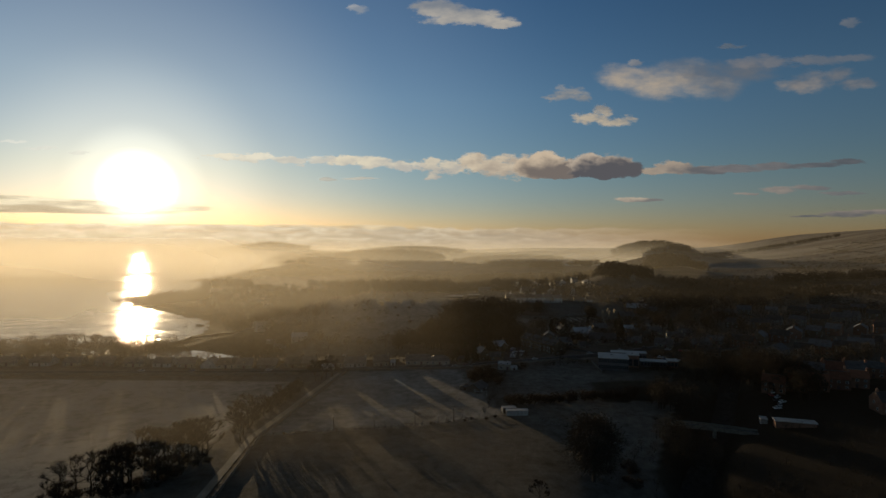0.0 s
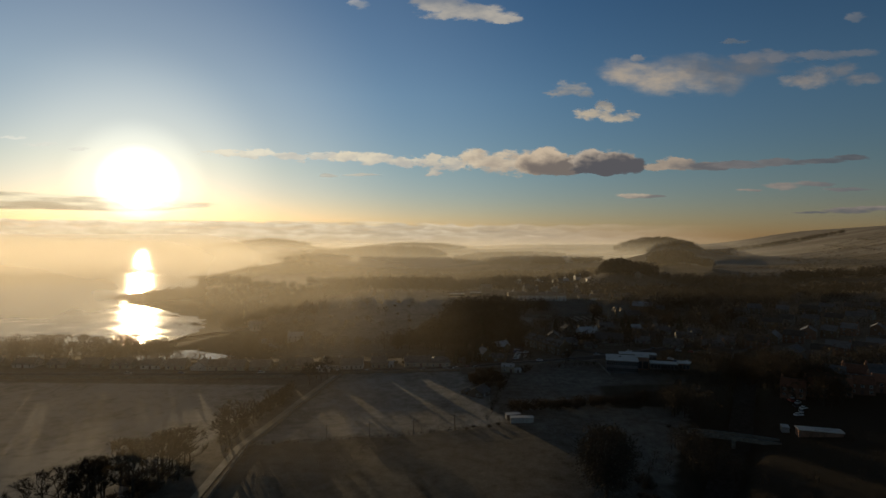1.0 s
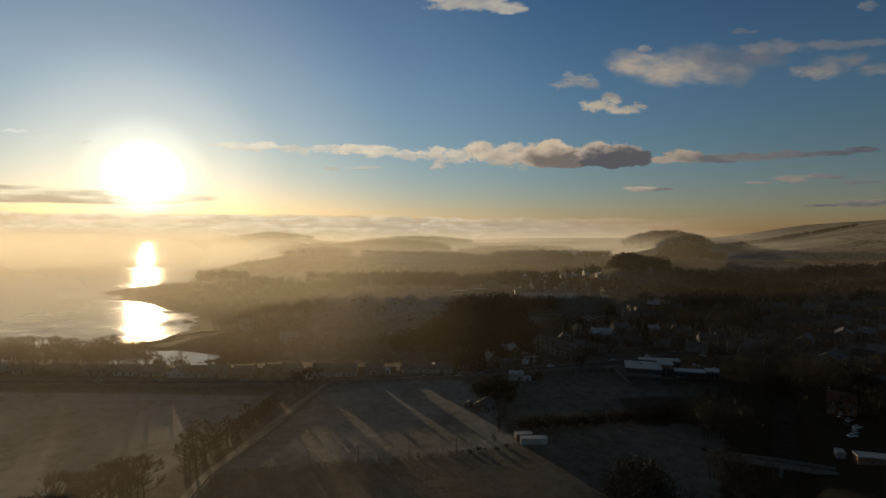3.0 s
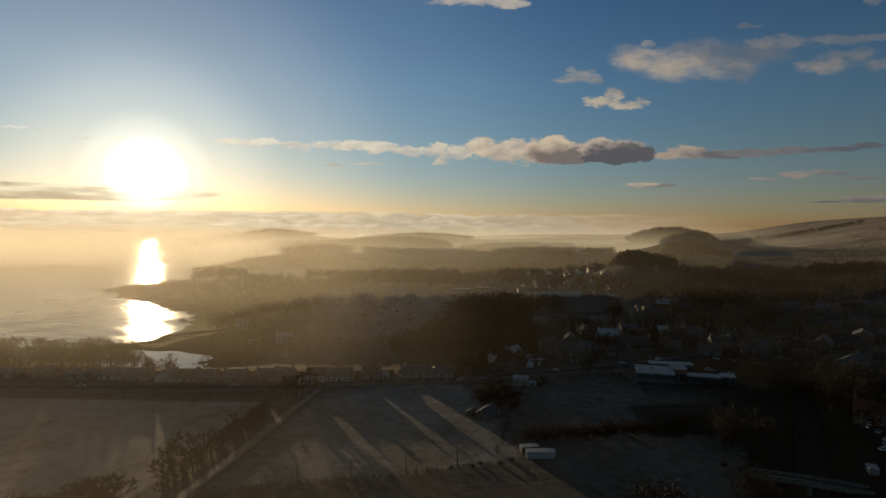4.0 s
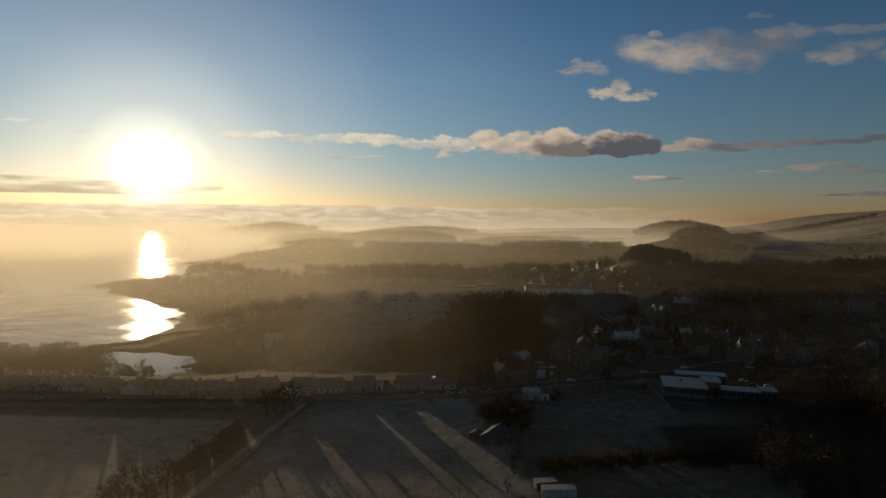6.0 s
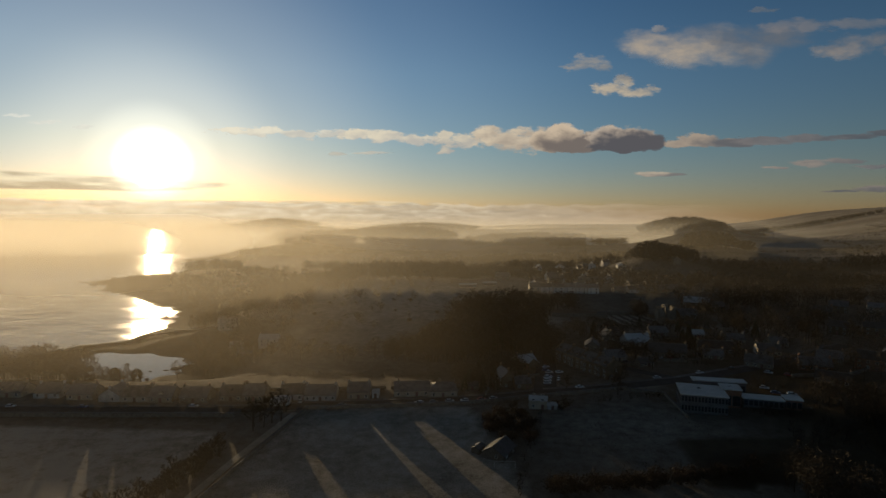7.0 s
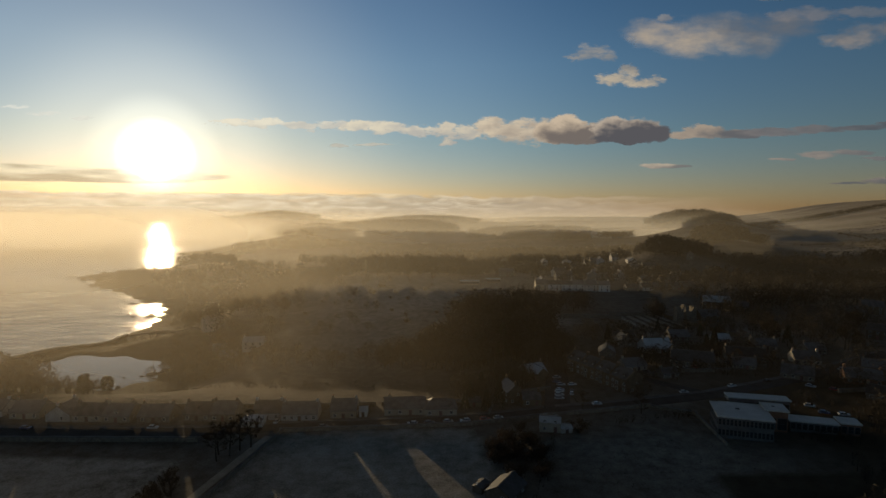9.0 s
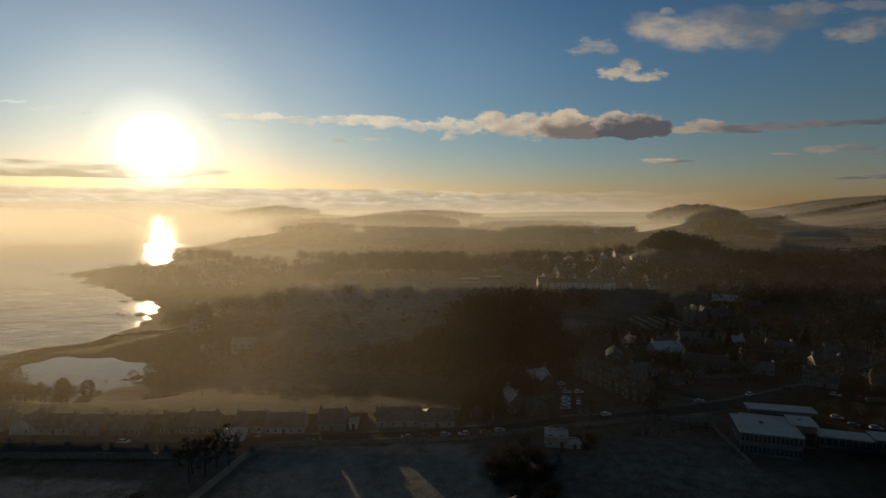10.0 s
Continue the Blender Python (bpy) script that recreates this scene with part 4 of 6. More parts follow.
for k, (hx, hy, hl, hw, ht, hn, hh) in enumerate(((64, 330, 14, 1.2, 1.2, 24, 3), (75, 342, 12, 1.2, 0.3, 20, 3), (98, 350, 14, 1.5, 0.1, 24, 4), (86, 368, 16, 2, 0.0, 24, 4), (112, 380, 18, 2, 0.1, 26, 5), (70, 366, 10, 4, 0.5, 18, 5),
                                                  (130, 348, 14, 3, -0.3, 20, 5), (105, 340, 10, 2, -0.4, 14, 4), (-60, 303, 30, 1.2, 0.07, 30, 2), (-115, 301, 26, 1.2, 0.03, 26, 2), (-20, 311, 14, 2, 0.1, 18, 3), (35, 352, 3, 10, 0.1, 18, 5), (58, 296, 16, 1.5, 0.25, 26, 2.5))):
    wood(hx, hy, hl, hw, hn, hh, ht, "dark garden hedge and shrubs", 40, 80 + k, 1.3)
wood(-10, 373, 17, 9, 90, 19, pieces=90, seed=37)
wood(-3, 319, 7, 7, 24, 8.5, pieces=110, label="bare garden trees round the villa", seed=70)
wood(13, 334, 9, 6, 26, 11, pieces=110, label="bare garden trees behind the villa", seed=71)
wood(-36, 378, 12, 6, 40, 12, pieces=90, label="bare trees at the foot of the hill", seed=72)
wood(-160, 420, 26, 16, 26, 9, pieces=90, label="bare trees above the harbour", seed=75)
wood(-195, 500, 26, 40, 45, 11, 0.4, pieces=70, label="bare trees above the bay", seed=77)
wood(-150, 540, 40, 26, 90, 12, 0.5, pieces=70, label="bare trees above the bay", seed=78)
wood(-392, 757, 125, 20, 260, 7, 2.53, label="dark thorn wood on the headland", seed=46)
wood(-300, 655, 40, 18, 90, 7, 2.4, label="dark thorn wood on the headland", seed=47)
# belt added as a sun blocker, throwing shade over the estate
wood(235, 482, 100, 13, 150, 14, 0.1, pieces=50, seed=38)
wood(165, 350, 22, 30, 30, 10, pieces=50, seed=39)
wood(250, 370, 90, 12, 100, 9, 0.2, label="garden trees between the estate houses", seed=40)
wood(250, 420, 90, 10, 100, 9, 0.1, label="garden trees between the estate houses", seed=41)
wood(200, 285, 60, 8, 130, 10, 0.2, label="garden trees between the estate houses", seed=42)
wood(105, 600, 80, 70, 160, 9, label="garden trees between the village houses", seed=43)
wood(85, 135, 24, 62, 190, 4.0, 0.35, label="dark scrub on the bank of the burn", seed=44)
wood(130, 165, 28, 40, 120, 3.5, 0.35, label="dark scrub on the rough ground", seed=45)
wood(197, 697, 21, 18, 75, 16, broad=1.3, pieces=60, seed=8)
wood(238, 720, 14, 12, 26, 14, broad=1.2, pieces=60, seed=108)
wood(240, 805, 40, 20, 60, 12, broad=1.2, pieces=40, seed=109)
wood(338, 905, 31, 30, 110, 19, broad=1.35, pieces=50, seed=9)
wood(392, 912, 15, 14, 30, 15, broad=1.3, pieces=50, seed=110)
wood(465, 1335, 95, 80, 420, 14, pieces=30, broad=1.4, seed=10)
wood(590, 1380, 90, 40, 200, 11, pieces=24, broad=1.4, seed=111)
wood(110, 1330, 135, 95, 800, 16, label="straight-edged dark plantation wood", pieces=24, broad=1.3, seed=11)
wood(-195, 1450, 150, 120, 900, 14, pieces=26, broad=1.5, seed=12)
wood(-385, 1320, 70, 70, 260, 13, pieces=26, broad=1.4, seed=112)
wood(-123, 605, 14, 9, 40, 15, broad=1.2, pieces=70, seed=120)
wood(-153, 612, 12, 8, 24, 10, pieces=60, seed=121)
wood(-73, 590, 26, 6, 44, 12, broad=1.1, pieces=60, seed=122)
wood(-28, 590, 30, 7, 60, 11, pieces=60, seed=123)
wood(-90, 800, 80, 16, 170, 14, pieces=50, label="straight-edged plantation of thin trees", seed=124)
wood(-365, 812, 36, 5, 30, 15, pieces=60, label="row of tall bare trees on the headland", seed=125)
wood(-335, 822, 10, 8, 16, 12, pieces=60, seed=126)
wood(-290, 775, 20, 8, 26, 9, pieces=50, seed=127)
wood(-427, 1100, 34, 14, 60, 14, broad=1.2, pieces=40, seed=128)
wood(-322, 1090, 34, 20, 80, 15, broad=1.2, pieces=40, seed=129)
wood(-368, 1085, 20, 8, 24, 11, pieces=40, seed=130)
wood(-213, 835, 30, 14, 50, 12, pieces=50, seed=131)
wood(46, 935, 50, 16, 90, 12, pieces=40, seed=132)
wood(184, 1195, 40, 18, 70, 14, pieces=40, seed=133)
wood(274, 1228, 36, 14, 60, 14, pieces=40, seed=134)
wood(310, 905, 26, 8, 30, 11, pieces=50, seed=135)
wood(-330, 1150, 110, 70, 120, 11, broad=1.3, seed=13)
wood(-420, 960, 60, 60, 90, 10, seed=14)
wood(150, 860, 130, 110, 420, 11, broad=1.3, seed=15)
wood(-60, 880, 150, 120, 420, 11, broad=1.3, seed=16)
wood(-1130, 2800, 330, 170, 800, 17, pieces=18, broad=1.8, seed=17)
wood(-560, 1900, 150, 130, 420, 16, pieces=18, broad=1.7, seed=18)
wood(-230, 2450, 260, 120, 600, 16, pieces=18, broad=1.7, seed=19)
wood(900, 1750, 420, 28, 500, 12, 0.35, label="long shelter belt of trees on the hillside", broad=1.3, seed=20)
wood(560, 760, 150, 30, 320, 12, 0.2, broad=1.2, seed=21)
wood(400, 470, 100, 40, 260, 11, 0.3, seed=22)
for k, (hx, hy, hl, ht, hn) in enumerate(((620, 905, 190, 0.25, 60), (760, 1010, 260, 0.3, 80), (900, 1120, 330, 0.33, 110), (1000, 1280, 380, 0.36, 130), (1150, 1450, 420, 0.4, 150), (760, 1200, 6, 1.2, 0),
                                          (480, 830, 120, 0.1, 40), (520, 960, 150, 0.2, 60), (690, 960, 200, 0.28, 70), (830, 1060, 280, 0.31, 90), (950, 1200, 350, 0.34, 110), (1080, 1360, 400, 0.38, 130), (1250, 1540, 420, 0.41, 140), (560, 900, 40, 1.4, 14), (860, 1180, 60, 1.3, 22), (1010, 1400, 90, 1.3, 30), (1300, 1600, 400, 0.42, 150), (640, 1080, 90, 1.3, 30), (900, 1350, 120, 1.25, 40), (1120, 1250, 110, 1.2, 40))):
    if hn:
        wood(hx, hy, hl, 2.5, hn * 2, 3.2, ht, "dark field hedge with scattered trees", 20, 60 + k, 1.6)


# ---- houses ----
PIECES = {}


def shared(key, make, mat):
    if key not in PIECES:
        PIECES[key] = make().mesh(key[0], mat)
    return PIECES[key]


def window_at(parent, x, y, z, face, w, h, mat=None):
    """A window on an outer wall; face: quarter turns from south, anticlockwise."""
    mat = mat or M_FRAME
    def rim():
        s = Shape()
        s.box(-w / 2, -w / 2 + 0.1, -0.10, 0.08, 0, h).box(w / 2 - 0.1, w / 2, -0.10, 0.08, 0, h)
        s.box(-w / 2 + 0.1, w / 2 - 0.1, -0.10, 0.08, h - 0.1, h).box(-w / 2 + 0.1, w / 2 - 0.1, -0.10, 0.08, h * 0.48, h * 0.48 + 0.07)
        return s.box(-w / 2 - 0.08, w / 2 + 0.08, -0.18, 0.06, -0.09, 0.0)
    frame_ob = part("window", shared(("window", w, h, mat.name), rim, mat), None, parent)
    frame_ob.matrix_local = pose(x, y, z, 0, 0, 90 * face)
    part("pane", shared(("pane", w, h), lambda: Shape().box(-w / 2 + 0.1, w / 2 - 0.1, -0.045, -0.02, 0.0, h - 0.1), M_PANE), None, frame_ob)


def door_at(parent, x, y, face=0):
    ob = part("door", shared(("door",), lambda: Shape().box(-0.5, 0.5, -0.07, 0.05, 0.05, 2.05).box(-0.62, 0.62, -0.10, 0.05, 2.05, 2.2), M_DOOR), None, parent)
    ob.matrix_local = pose(x, y, 0, 0, 0, 90 * face)


def chimney_at(parent, x, y, z, mat, pots=2, w=0.75):
    ob = part("chimney", shared(("chimney", w, mat.name), lambda: Shape().box(-w / 2, w / 2, -0.35, 0.35, -1.6, 1.1).box(-w / 2 - 0.09, w / 2 + 0.09, -0.44, 0.44, 1.1, 1.25), mat), None, parent)
    ob.location = (x, y, z)
    for i in range(pots):
        pot = part("chimney_pot", shared(("chimney_pot",), lambda: Shape().tube([(0, 0, 1.2), (0, 0, 1.5), (0, 0, 1.75)], [0.14, 0.11, 0.13], 7), M_POT), None, ob)
        pot.location = ((i - (pots - 1) / 2) * 0.34, 0, 0)


def house(x, y, turn, w, d, eave, top, wall, roof, label, category="house", group="", chimneys=(-1, 1), hip=0.0, rows=1, bays=3, dormers=0, back=True, name="house", skylights=0, door=True, wh=1.25, z=None, skews=False):
    """A house with its ridge along its own x. eave, top: heights over the ground. hip: metres by which the ends lean in."""
    ob = thing(name, pose(x, y, height(x, y) if z is None else z, 0, 0, turn), label, category, group, grow=(PLAN, PLAN, 1))
    a, b = w / 2, d / 2
    if hip:
        part("wall", Shape().box(-a, a, -b, b, -1.5, eave), wall, ob)
        o = 0.35
        s = Shape().add([(-a - o, -b - o, eave - 0.05), (a + o, -b - o, eave - 0.05), (a + o, b + o, eave - 0.05), (-a - o, b + o, eave - 0.05), (-a + hip, 0, top), (a - hip, 0, top),
                         (-a - o, -b - o, eave - 0.2), (a + o, -b - o, eave - 0.2), (a + o, b + o, eave - 0.2), (-a - o, b + o, eave - 0.2)],
                        [(0, 1, 5, 4), (1, 2, 5), (2, 3, 4, 5), (3, 0, 4), (6, 7, 1, 0), (7, 8, 2, 1), (8, 9, 3, 2), (9, 6, 0, 3), (9, 8, 7, 6)])
        part("roof", s, roof, ob)
    else:
        part("wall", Shape().prism([(-b, -1.5), (b, -1.5), (b, eave), (0, top - 0.12), (-b, eave)], -a, a), wall, ob)
        k = (top - eave) / b
        o, t = 0.3, 0.16
        for sign in (-1, 1):
            prof = [(sign * (b + o), eave - k * o), (0, top), (0, top + t), (sign * (b + o), eave - k * o + t)]
            part("roof_slope", Shape().prism(prof if sign < 0 else prof[::-1], -a - 0.15, a + 0.15), roof, ob)
        part("ridge_tile", Shape().box(-a - 0.15, a + 0.15, -0.14, 0.14, top + 0.06, top + 0.24), M_PAVE, ob)
    if skews:
        k = (top - eave) / b
        for end in (-a, a):
            for sign in (-1, 1):
                prof = [(sign * (b + 0.25), eave - 0.1), (0, top - 0.1), (0, top + 0.5), (sign * (b + 0.25), eave + 0.45)]
                part("skew", Shape().prism(prof if sign < 0 else prof[::-1], end - 0.2, end + 0.2), wall, ob)
    for c in chimneys:
        chimney_at(ob, c * (a - 0.45 - (hip if hip else 0)), 0, top, wall)
    hi = 2.75
    for r in range(rows):
        for i in range(bays):
            u = -a + w * (i + 0.5) / bays
            if r == 0 and door and i == bays // 2:
                door_at(ob, u, -b)
            else:
                window_at(ob, u, -b, 0.95 + hi * r, 0, 1.05, wh)
            if back:
                window_at(ob, u, b, 0.95 + hi * r, 2, 1.05, wh)
        if d > 5 and not hip:
            for f, sx in ((1, a), (3, -a)):
                window_at(ob, sx, 0.9 if r % 2 else -1.2, 0.95 + hi * r, f, 0.85, 1.2)
    slope = (top - eave) / b
    for i in range(dormers):
        u = -a + w * (i + 0.5) / dormers
        dm = part("dormer", Shape().prism([(u - 0.75, eave + 0.1), (u + 0.75, eave + 0.1), (u + 0.75, eave + 1.5), (u, eave + 2.1), (u - 0.75, eave + 1.5)], -b + 0.7, -b + 3.0, "y"), wall, ob)
        window_at(dm, u, -b + 0.7, eave + 0.35, 0, 0.85, 1.0)
        part("dormer_roof", Shape().prism([(u - 0.95, eave + 1.35), (u, eave + 2.12), (u + 0.95, eave + 1.35), (u + 0.95, eave + 1.5), (u, eave + 2.28), (u - 0.95, eave + 1.5)], -b + 0.55, -b + 3.2, "y"), roof, dm)
    for i in range(skylights):
        u = -a + w * (i + 0.7) / (skylights + 0.4)
        yy = -b * 0.5
        s = Shape()
        zz = eave + slope * (b + yy) + 0.2
        s.add([(u - 0.4, yy - 0.5, zz - slope * 0.5), (u + 0.4, yy - 0.5, zz - slope * 0.5), (u + 0.4, yy + 0.5, zz + slope * 0.5), (u - 0.4, yy + 0.5, zz + slope * 0.5),
               (u - 0.4, yy - 0.5, zz - slope * 0.5 - 0.1), (u + 0.4, yy - 0.5, zz - slope * 0.5 - 0.1), (u + 0.4, yy + 0.5, zz + slope * 0.5 - 0.1), (u - 0.4, yy + 0.5, zz + slope * 0.5 - 0.1)],
              [(0, 1, 2, 3), (0, 4, 5, 1), (1, 5, 6, 2), (2, 6, 7, 3), (3, 7, 4, 0)])
        part("skylight", s, M_PANE, ob)
    return ob


COT = "cottages along the coast road"
# the row facing the field, west to east
house(-252, 290, 3, 12, 8, 2.7, 6.0, M_CREAM, M_SLATE, "low cream cottage with frosted slate roof", group=COT)
house(-234, 291, 3, 11, 8, 2.7, 6.0, M_RENDER, M_SLATE, "low white cottage with frosted slate roof", group=COT)
house(-216, 291, 3, 10, 7, 2.7, 5.8, M_CREAM, M_SLATE, "low cream cottage with frosted slate roof", group=COT)
house(-198, 292, 3, 11, 8, 2.7, 6.0, M_STONE, M_SLATE, "low stone cottage with frosted slate roof", group=COT)
house(-181, 291, 4, 11, 8, 2.7, 6.2, M_CREAM, M_SLATE, "cream cottage with frosted slate roof and dormers", group=COT, dormers=2)
house(-165, 291, 4, 10, 8, 2.7, 6.0, M_RENDER, M_SLATE, "white cottage with frosted slate roof", group=COT)
house(-151, 290, 4, 10, 8, 2.8, 6.3, M_CREAM, M_SLATE, "cream cottage with two gable chimneys", group=COT)
house(-138, 289, 94, 9, 8, 2.8, 6.4, M_RENDER, M_SLATE, "white cottage with gable towards the road", group=COT, bays=2)
house(-128.5, 289, 4, 10, 8, 2.8, 6.3, M_CREAM, M_SLATE, "cream cottage under frosted slate roof", group=COT)
house(-118.5, 289, 4, 9, 8, 2.8, 6.4, M_CREAM, M_SLATE, "cream cottage with one white roof dormer", group=COT, dormers=1)
house(-106, 289.5, 4, 10.5, 8, 2.8, 6.2, M_STONE, M_SLATE, "plain stone cottage with frosted slate roof", group=COT)
house(-92.7, 292, 4, 9, 8, 3.0, 6.4, M_STONE, M_SLATE, "dark stone cottage with skylight in slate roof", group=COT, skylights=1)
house(-84, 292.3, 4, 8, 8, 3.3, 7.0, M_STONE, M_SLATE, "tall dark stone cottage with gable chimneys", group=COT)
house(-72.3, 286.5, 6, 6.6, 5, 2.6, 4.2, M_RENDER, M_ROOFWHITE, "small white bungalow with hipped frosted roof", group=COT, chimneys=(), hip=2.0, bays=2)
house(-70, 294, 6, 9, 7.5, 3.2, 6.8, M_RENDER, M_SLATE, "white cottage behind the small bungalow", group=COT)
house(-59, 294, 6, 11.8, 8, 3.0, 6.6, M_RENDER, M_SLATE, "white cottage with a long row of windows", group=COT, bays=5)
house(-45, 297, 6, 8.6, 8, 3.6, 7.0, M_CREAM, M_SLATE, "cream cottage with white gable chimneys", group=COT)
house(-38.6, 297.5, 6, 2.6, 5, 2.4, 3.6, M_RENDER, M_ROOFWHITE, "narrow white lean-to garage by the cottage", "garage", chimneys=(), bays=1, rows=1, back=False)
house(-25, 301.5, 8, 14, 8, 3.0, 6.2, M_CREAM, M_SLATE, "long cream hall with frosted slate roof", "hall", chimneys=(-0.8,), bays=4)
house(-13, 302, 8, 11, 9, 3.1, 6.0, M_CREAM, M_SLATE, "cream hall wing with hipped slate roof", "hall", chimneys=(), hip=3.0, bays=3)
house(-1.5, 309, 8, 5, 4, 2.4, 3.8, M_STONE, M_SLATE, "small stone outhouse beside the hall", "outhouse", chimneys=(), bays=1)
# villa, tall house and terrace by the side street
house(12.2, 316, -70, 9, 6, 5.6, 8.8, M_SAND, M_SLATE_DARK, "tall sandstone villa with gable chimneys", "villa", rows=2, bays=3)
house(19.0, 311, 8, 6.5, 5, 3.2, 5.6, M_SAND, M_SLATE, "sandstone side wing of the villa with slate roof", "villa", rows=1, bays=2, chimneys=(1,))
house(23, 346, 30, 9, 7.5, 4.2, 7.2, M_SAND, M_ROOFWHITE, "sandstone house with brightly frosted roof", "villa", rows=2)
house(25.2, 342.8, -62, 7, 5, 4.0, 6.6, M_SAND, M_ROOFWHITE, "gabled sandstone wing with brightly frosted roof", "villa", rows=1, bays=2, chimneys=())
TER = "terrace by the side street"
for i in range(4):
    house(56.5 - 4.2 * i, 325.5 + 7.9 * i, -62, 8.9, 8.0, 6.8, 10.2, M_SAND, M_SLATE_DARK, "tall sandstone terrace house with bays", "terraced house", TER, rows=2, bays=3, chimneys=(-1, 1), dormers=2, skews=True)
for i in range(4):
    bx = thing("bay_window", pose(52.8 - 4.2 * i, 323.5 + 7.9 * i, height(52.8 - 4.2 * i, 323.5 + 7.9 * i), 0, 0, -62), "tall sandstone bay of the terrace front", "bay window", "bays of the terrace", grow=(PLAN, PLAN, 1))
    part("wall", Shape().add(
        [(-1.7, 0.6, -1.2), (-1.0, -0.6, -1.2), (1.0, -0.6, -1.2), (1.7, 0.6, -1.2), (-1.7, 0.6, 6.3), (-1.0, -0.6, 6.3), (1.0, -0.6, 6.3), (1.7, 0.6, 6.3), (0, 0.6, 7.5)],
        [(0, 1, 5, 4), (1, 2, 6, 5), (2, 3, 7, 6), (4, 5, 8), (5, 6, 8), (6, 7, 8), (3, 0, 4, 7), (7, 4, 8), (3, 2, 1, 0)]), M_SAND, bx)
    for r in range(2):
        window_at(bx, 0, -0.6, 0.9 + 2.75 * r, 0, 1.25, 1.5)
# white house by the playing field, with its lean-to
house(23.0, 288.5, -8, 6.5, 5.6, 4.0, 5.1, M_CREAM, M_ROOFWHITE, "cream two-storey house with bright frosted roof", rows=2, bays=2, chimneys=(), wh=1.1)
house(27.5, 287, 8, 3.4, 4, 1.9, 2.6, M_RENDER, M_ROOFWHITE, "low white garage with frosted roof", "garage", chimneys=(), bays=1, back=False)
# pavilion and goal at the corner of the pitch
house(7.2, 250.0, 62, 9, 7, 2.3, 4.9, M_WOOD, M_SLATE_DARK, "dark timber sports pavilion with slate roof", "pavilion", chimneys=(), bays=2, back=False, door=False, wh=0.8)
house(1.0, 251.5, 62, 4, 2.6, 1.9, 2.5, M_WOOD, M_SLATE, "low dark timber store by the pavilion", "shed", chimneys=(), bays=1, back=False)


def container(x, y, turn, w, d, h, label, mat):
    ob = thing("storage_container", pose(x, y, height(x, y), 0, 0, turn), label, "container", "containers by the pitch", grow=(PLAN, PLAN, 1))
    part("shell", Shape().box(-w / 2, w / 2, -d / 2, d / 2, -0.6, h), mat, ob)
    for i in range(int(w / 0.5)):
        rib = part("rib", shared(("rib", h, mat.name), lambda: Shape().box(-0.11, 0.11, -0.05, 0, 0.1, h - 0.12), mat), None, ob)
        rib.location = (-w / 2 + 0.36 + 0.5 * i, -d / 2, 0)
    part("roof_panel", Shape().box(-w / 2 - 0.08, w / 2 + 0.08, -d / 2 - 0.1, d / 2 + 0.1, h, h + 0.12), M_ROOFWHITE, ob, "white frosted roof panel")
    part("end_door", Shape().box(-w / 2 - 0.06, -w / 2, -d / 2 + 0.1, d / 2 - 0.1, 0.1, h - 0.1), M_METAL, ob)
    for sy in (-0.4, 0.4):
        part("lock_rod", Shape().tube([(-w / 2 - 0.09, sy, 0.2), (-w / 2 - 0.09, sy, h - 0.2)], [0.03, 0.03], 5), M_METAL, ob)


container(22.4, 216.6, 4, 8.8, 2.6, 2.5, "long white storage container with frosted roof", M_RENDER)
container(19.4, 220.2, 12, 5.6, 2.6, 2.5, "short rusty-brown container with frosted roof", M_WOOD)


def goal(x, y, turn):
    ob = thing("football_goal", pose(x, y, height(x, y), 0, 0, turn), "white football goal frame without a net", "goal", grow=(1, 1, 1))
    for sx in (-3.66, 3.66):
        part("goal_post", Shape().tube([(sx, 0, -0.1), (sx, 0, 2.44)], [0.07, 0.07], 8), M_FRAME, ob)
        part("back_stay", Shape().tube([(sx, 0, 2.40), (sx, 1.6, 0.0)], [0.035, 0.035], 6), M_FRAME, ob)
    part("crossbar", Shape().tube([(-3.72, 0, 2.44), (3.72, 0, 2.44)], [0.07, 0.07], 8), M_FRAME, ob)


goal(8.4, 241.6, 2)


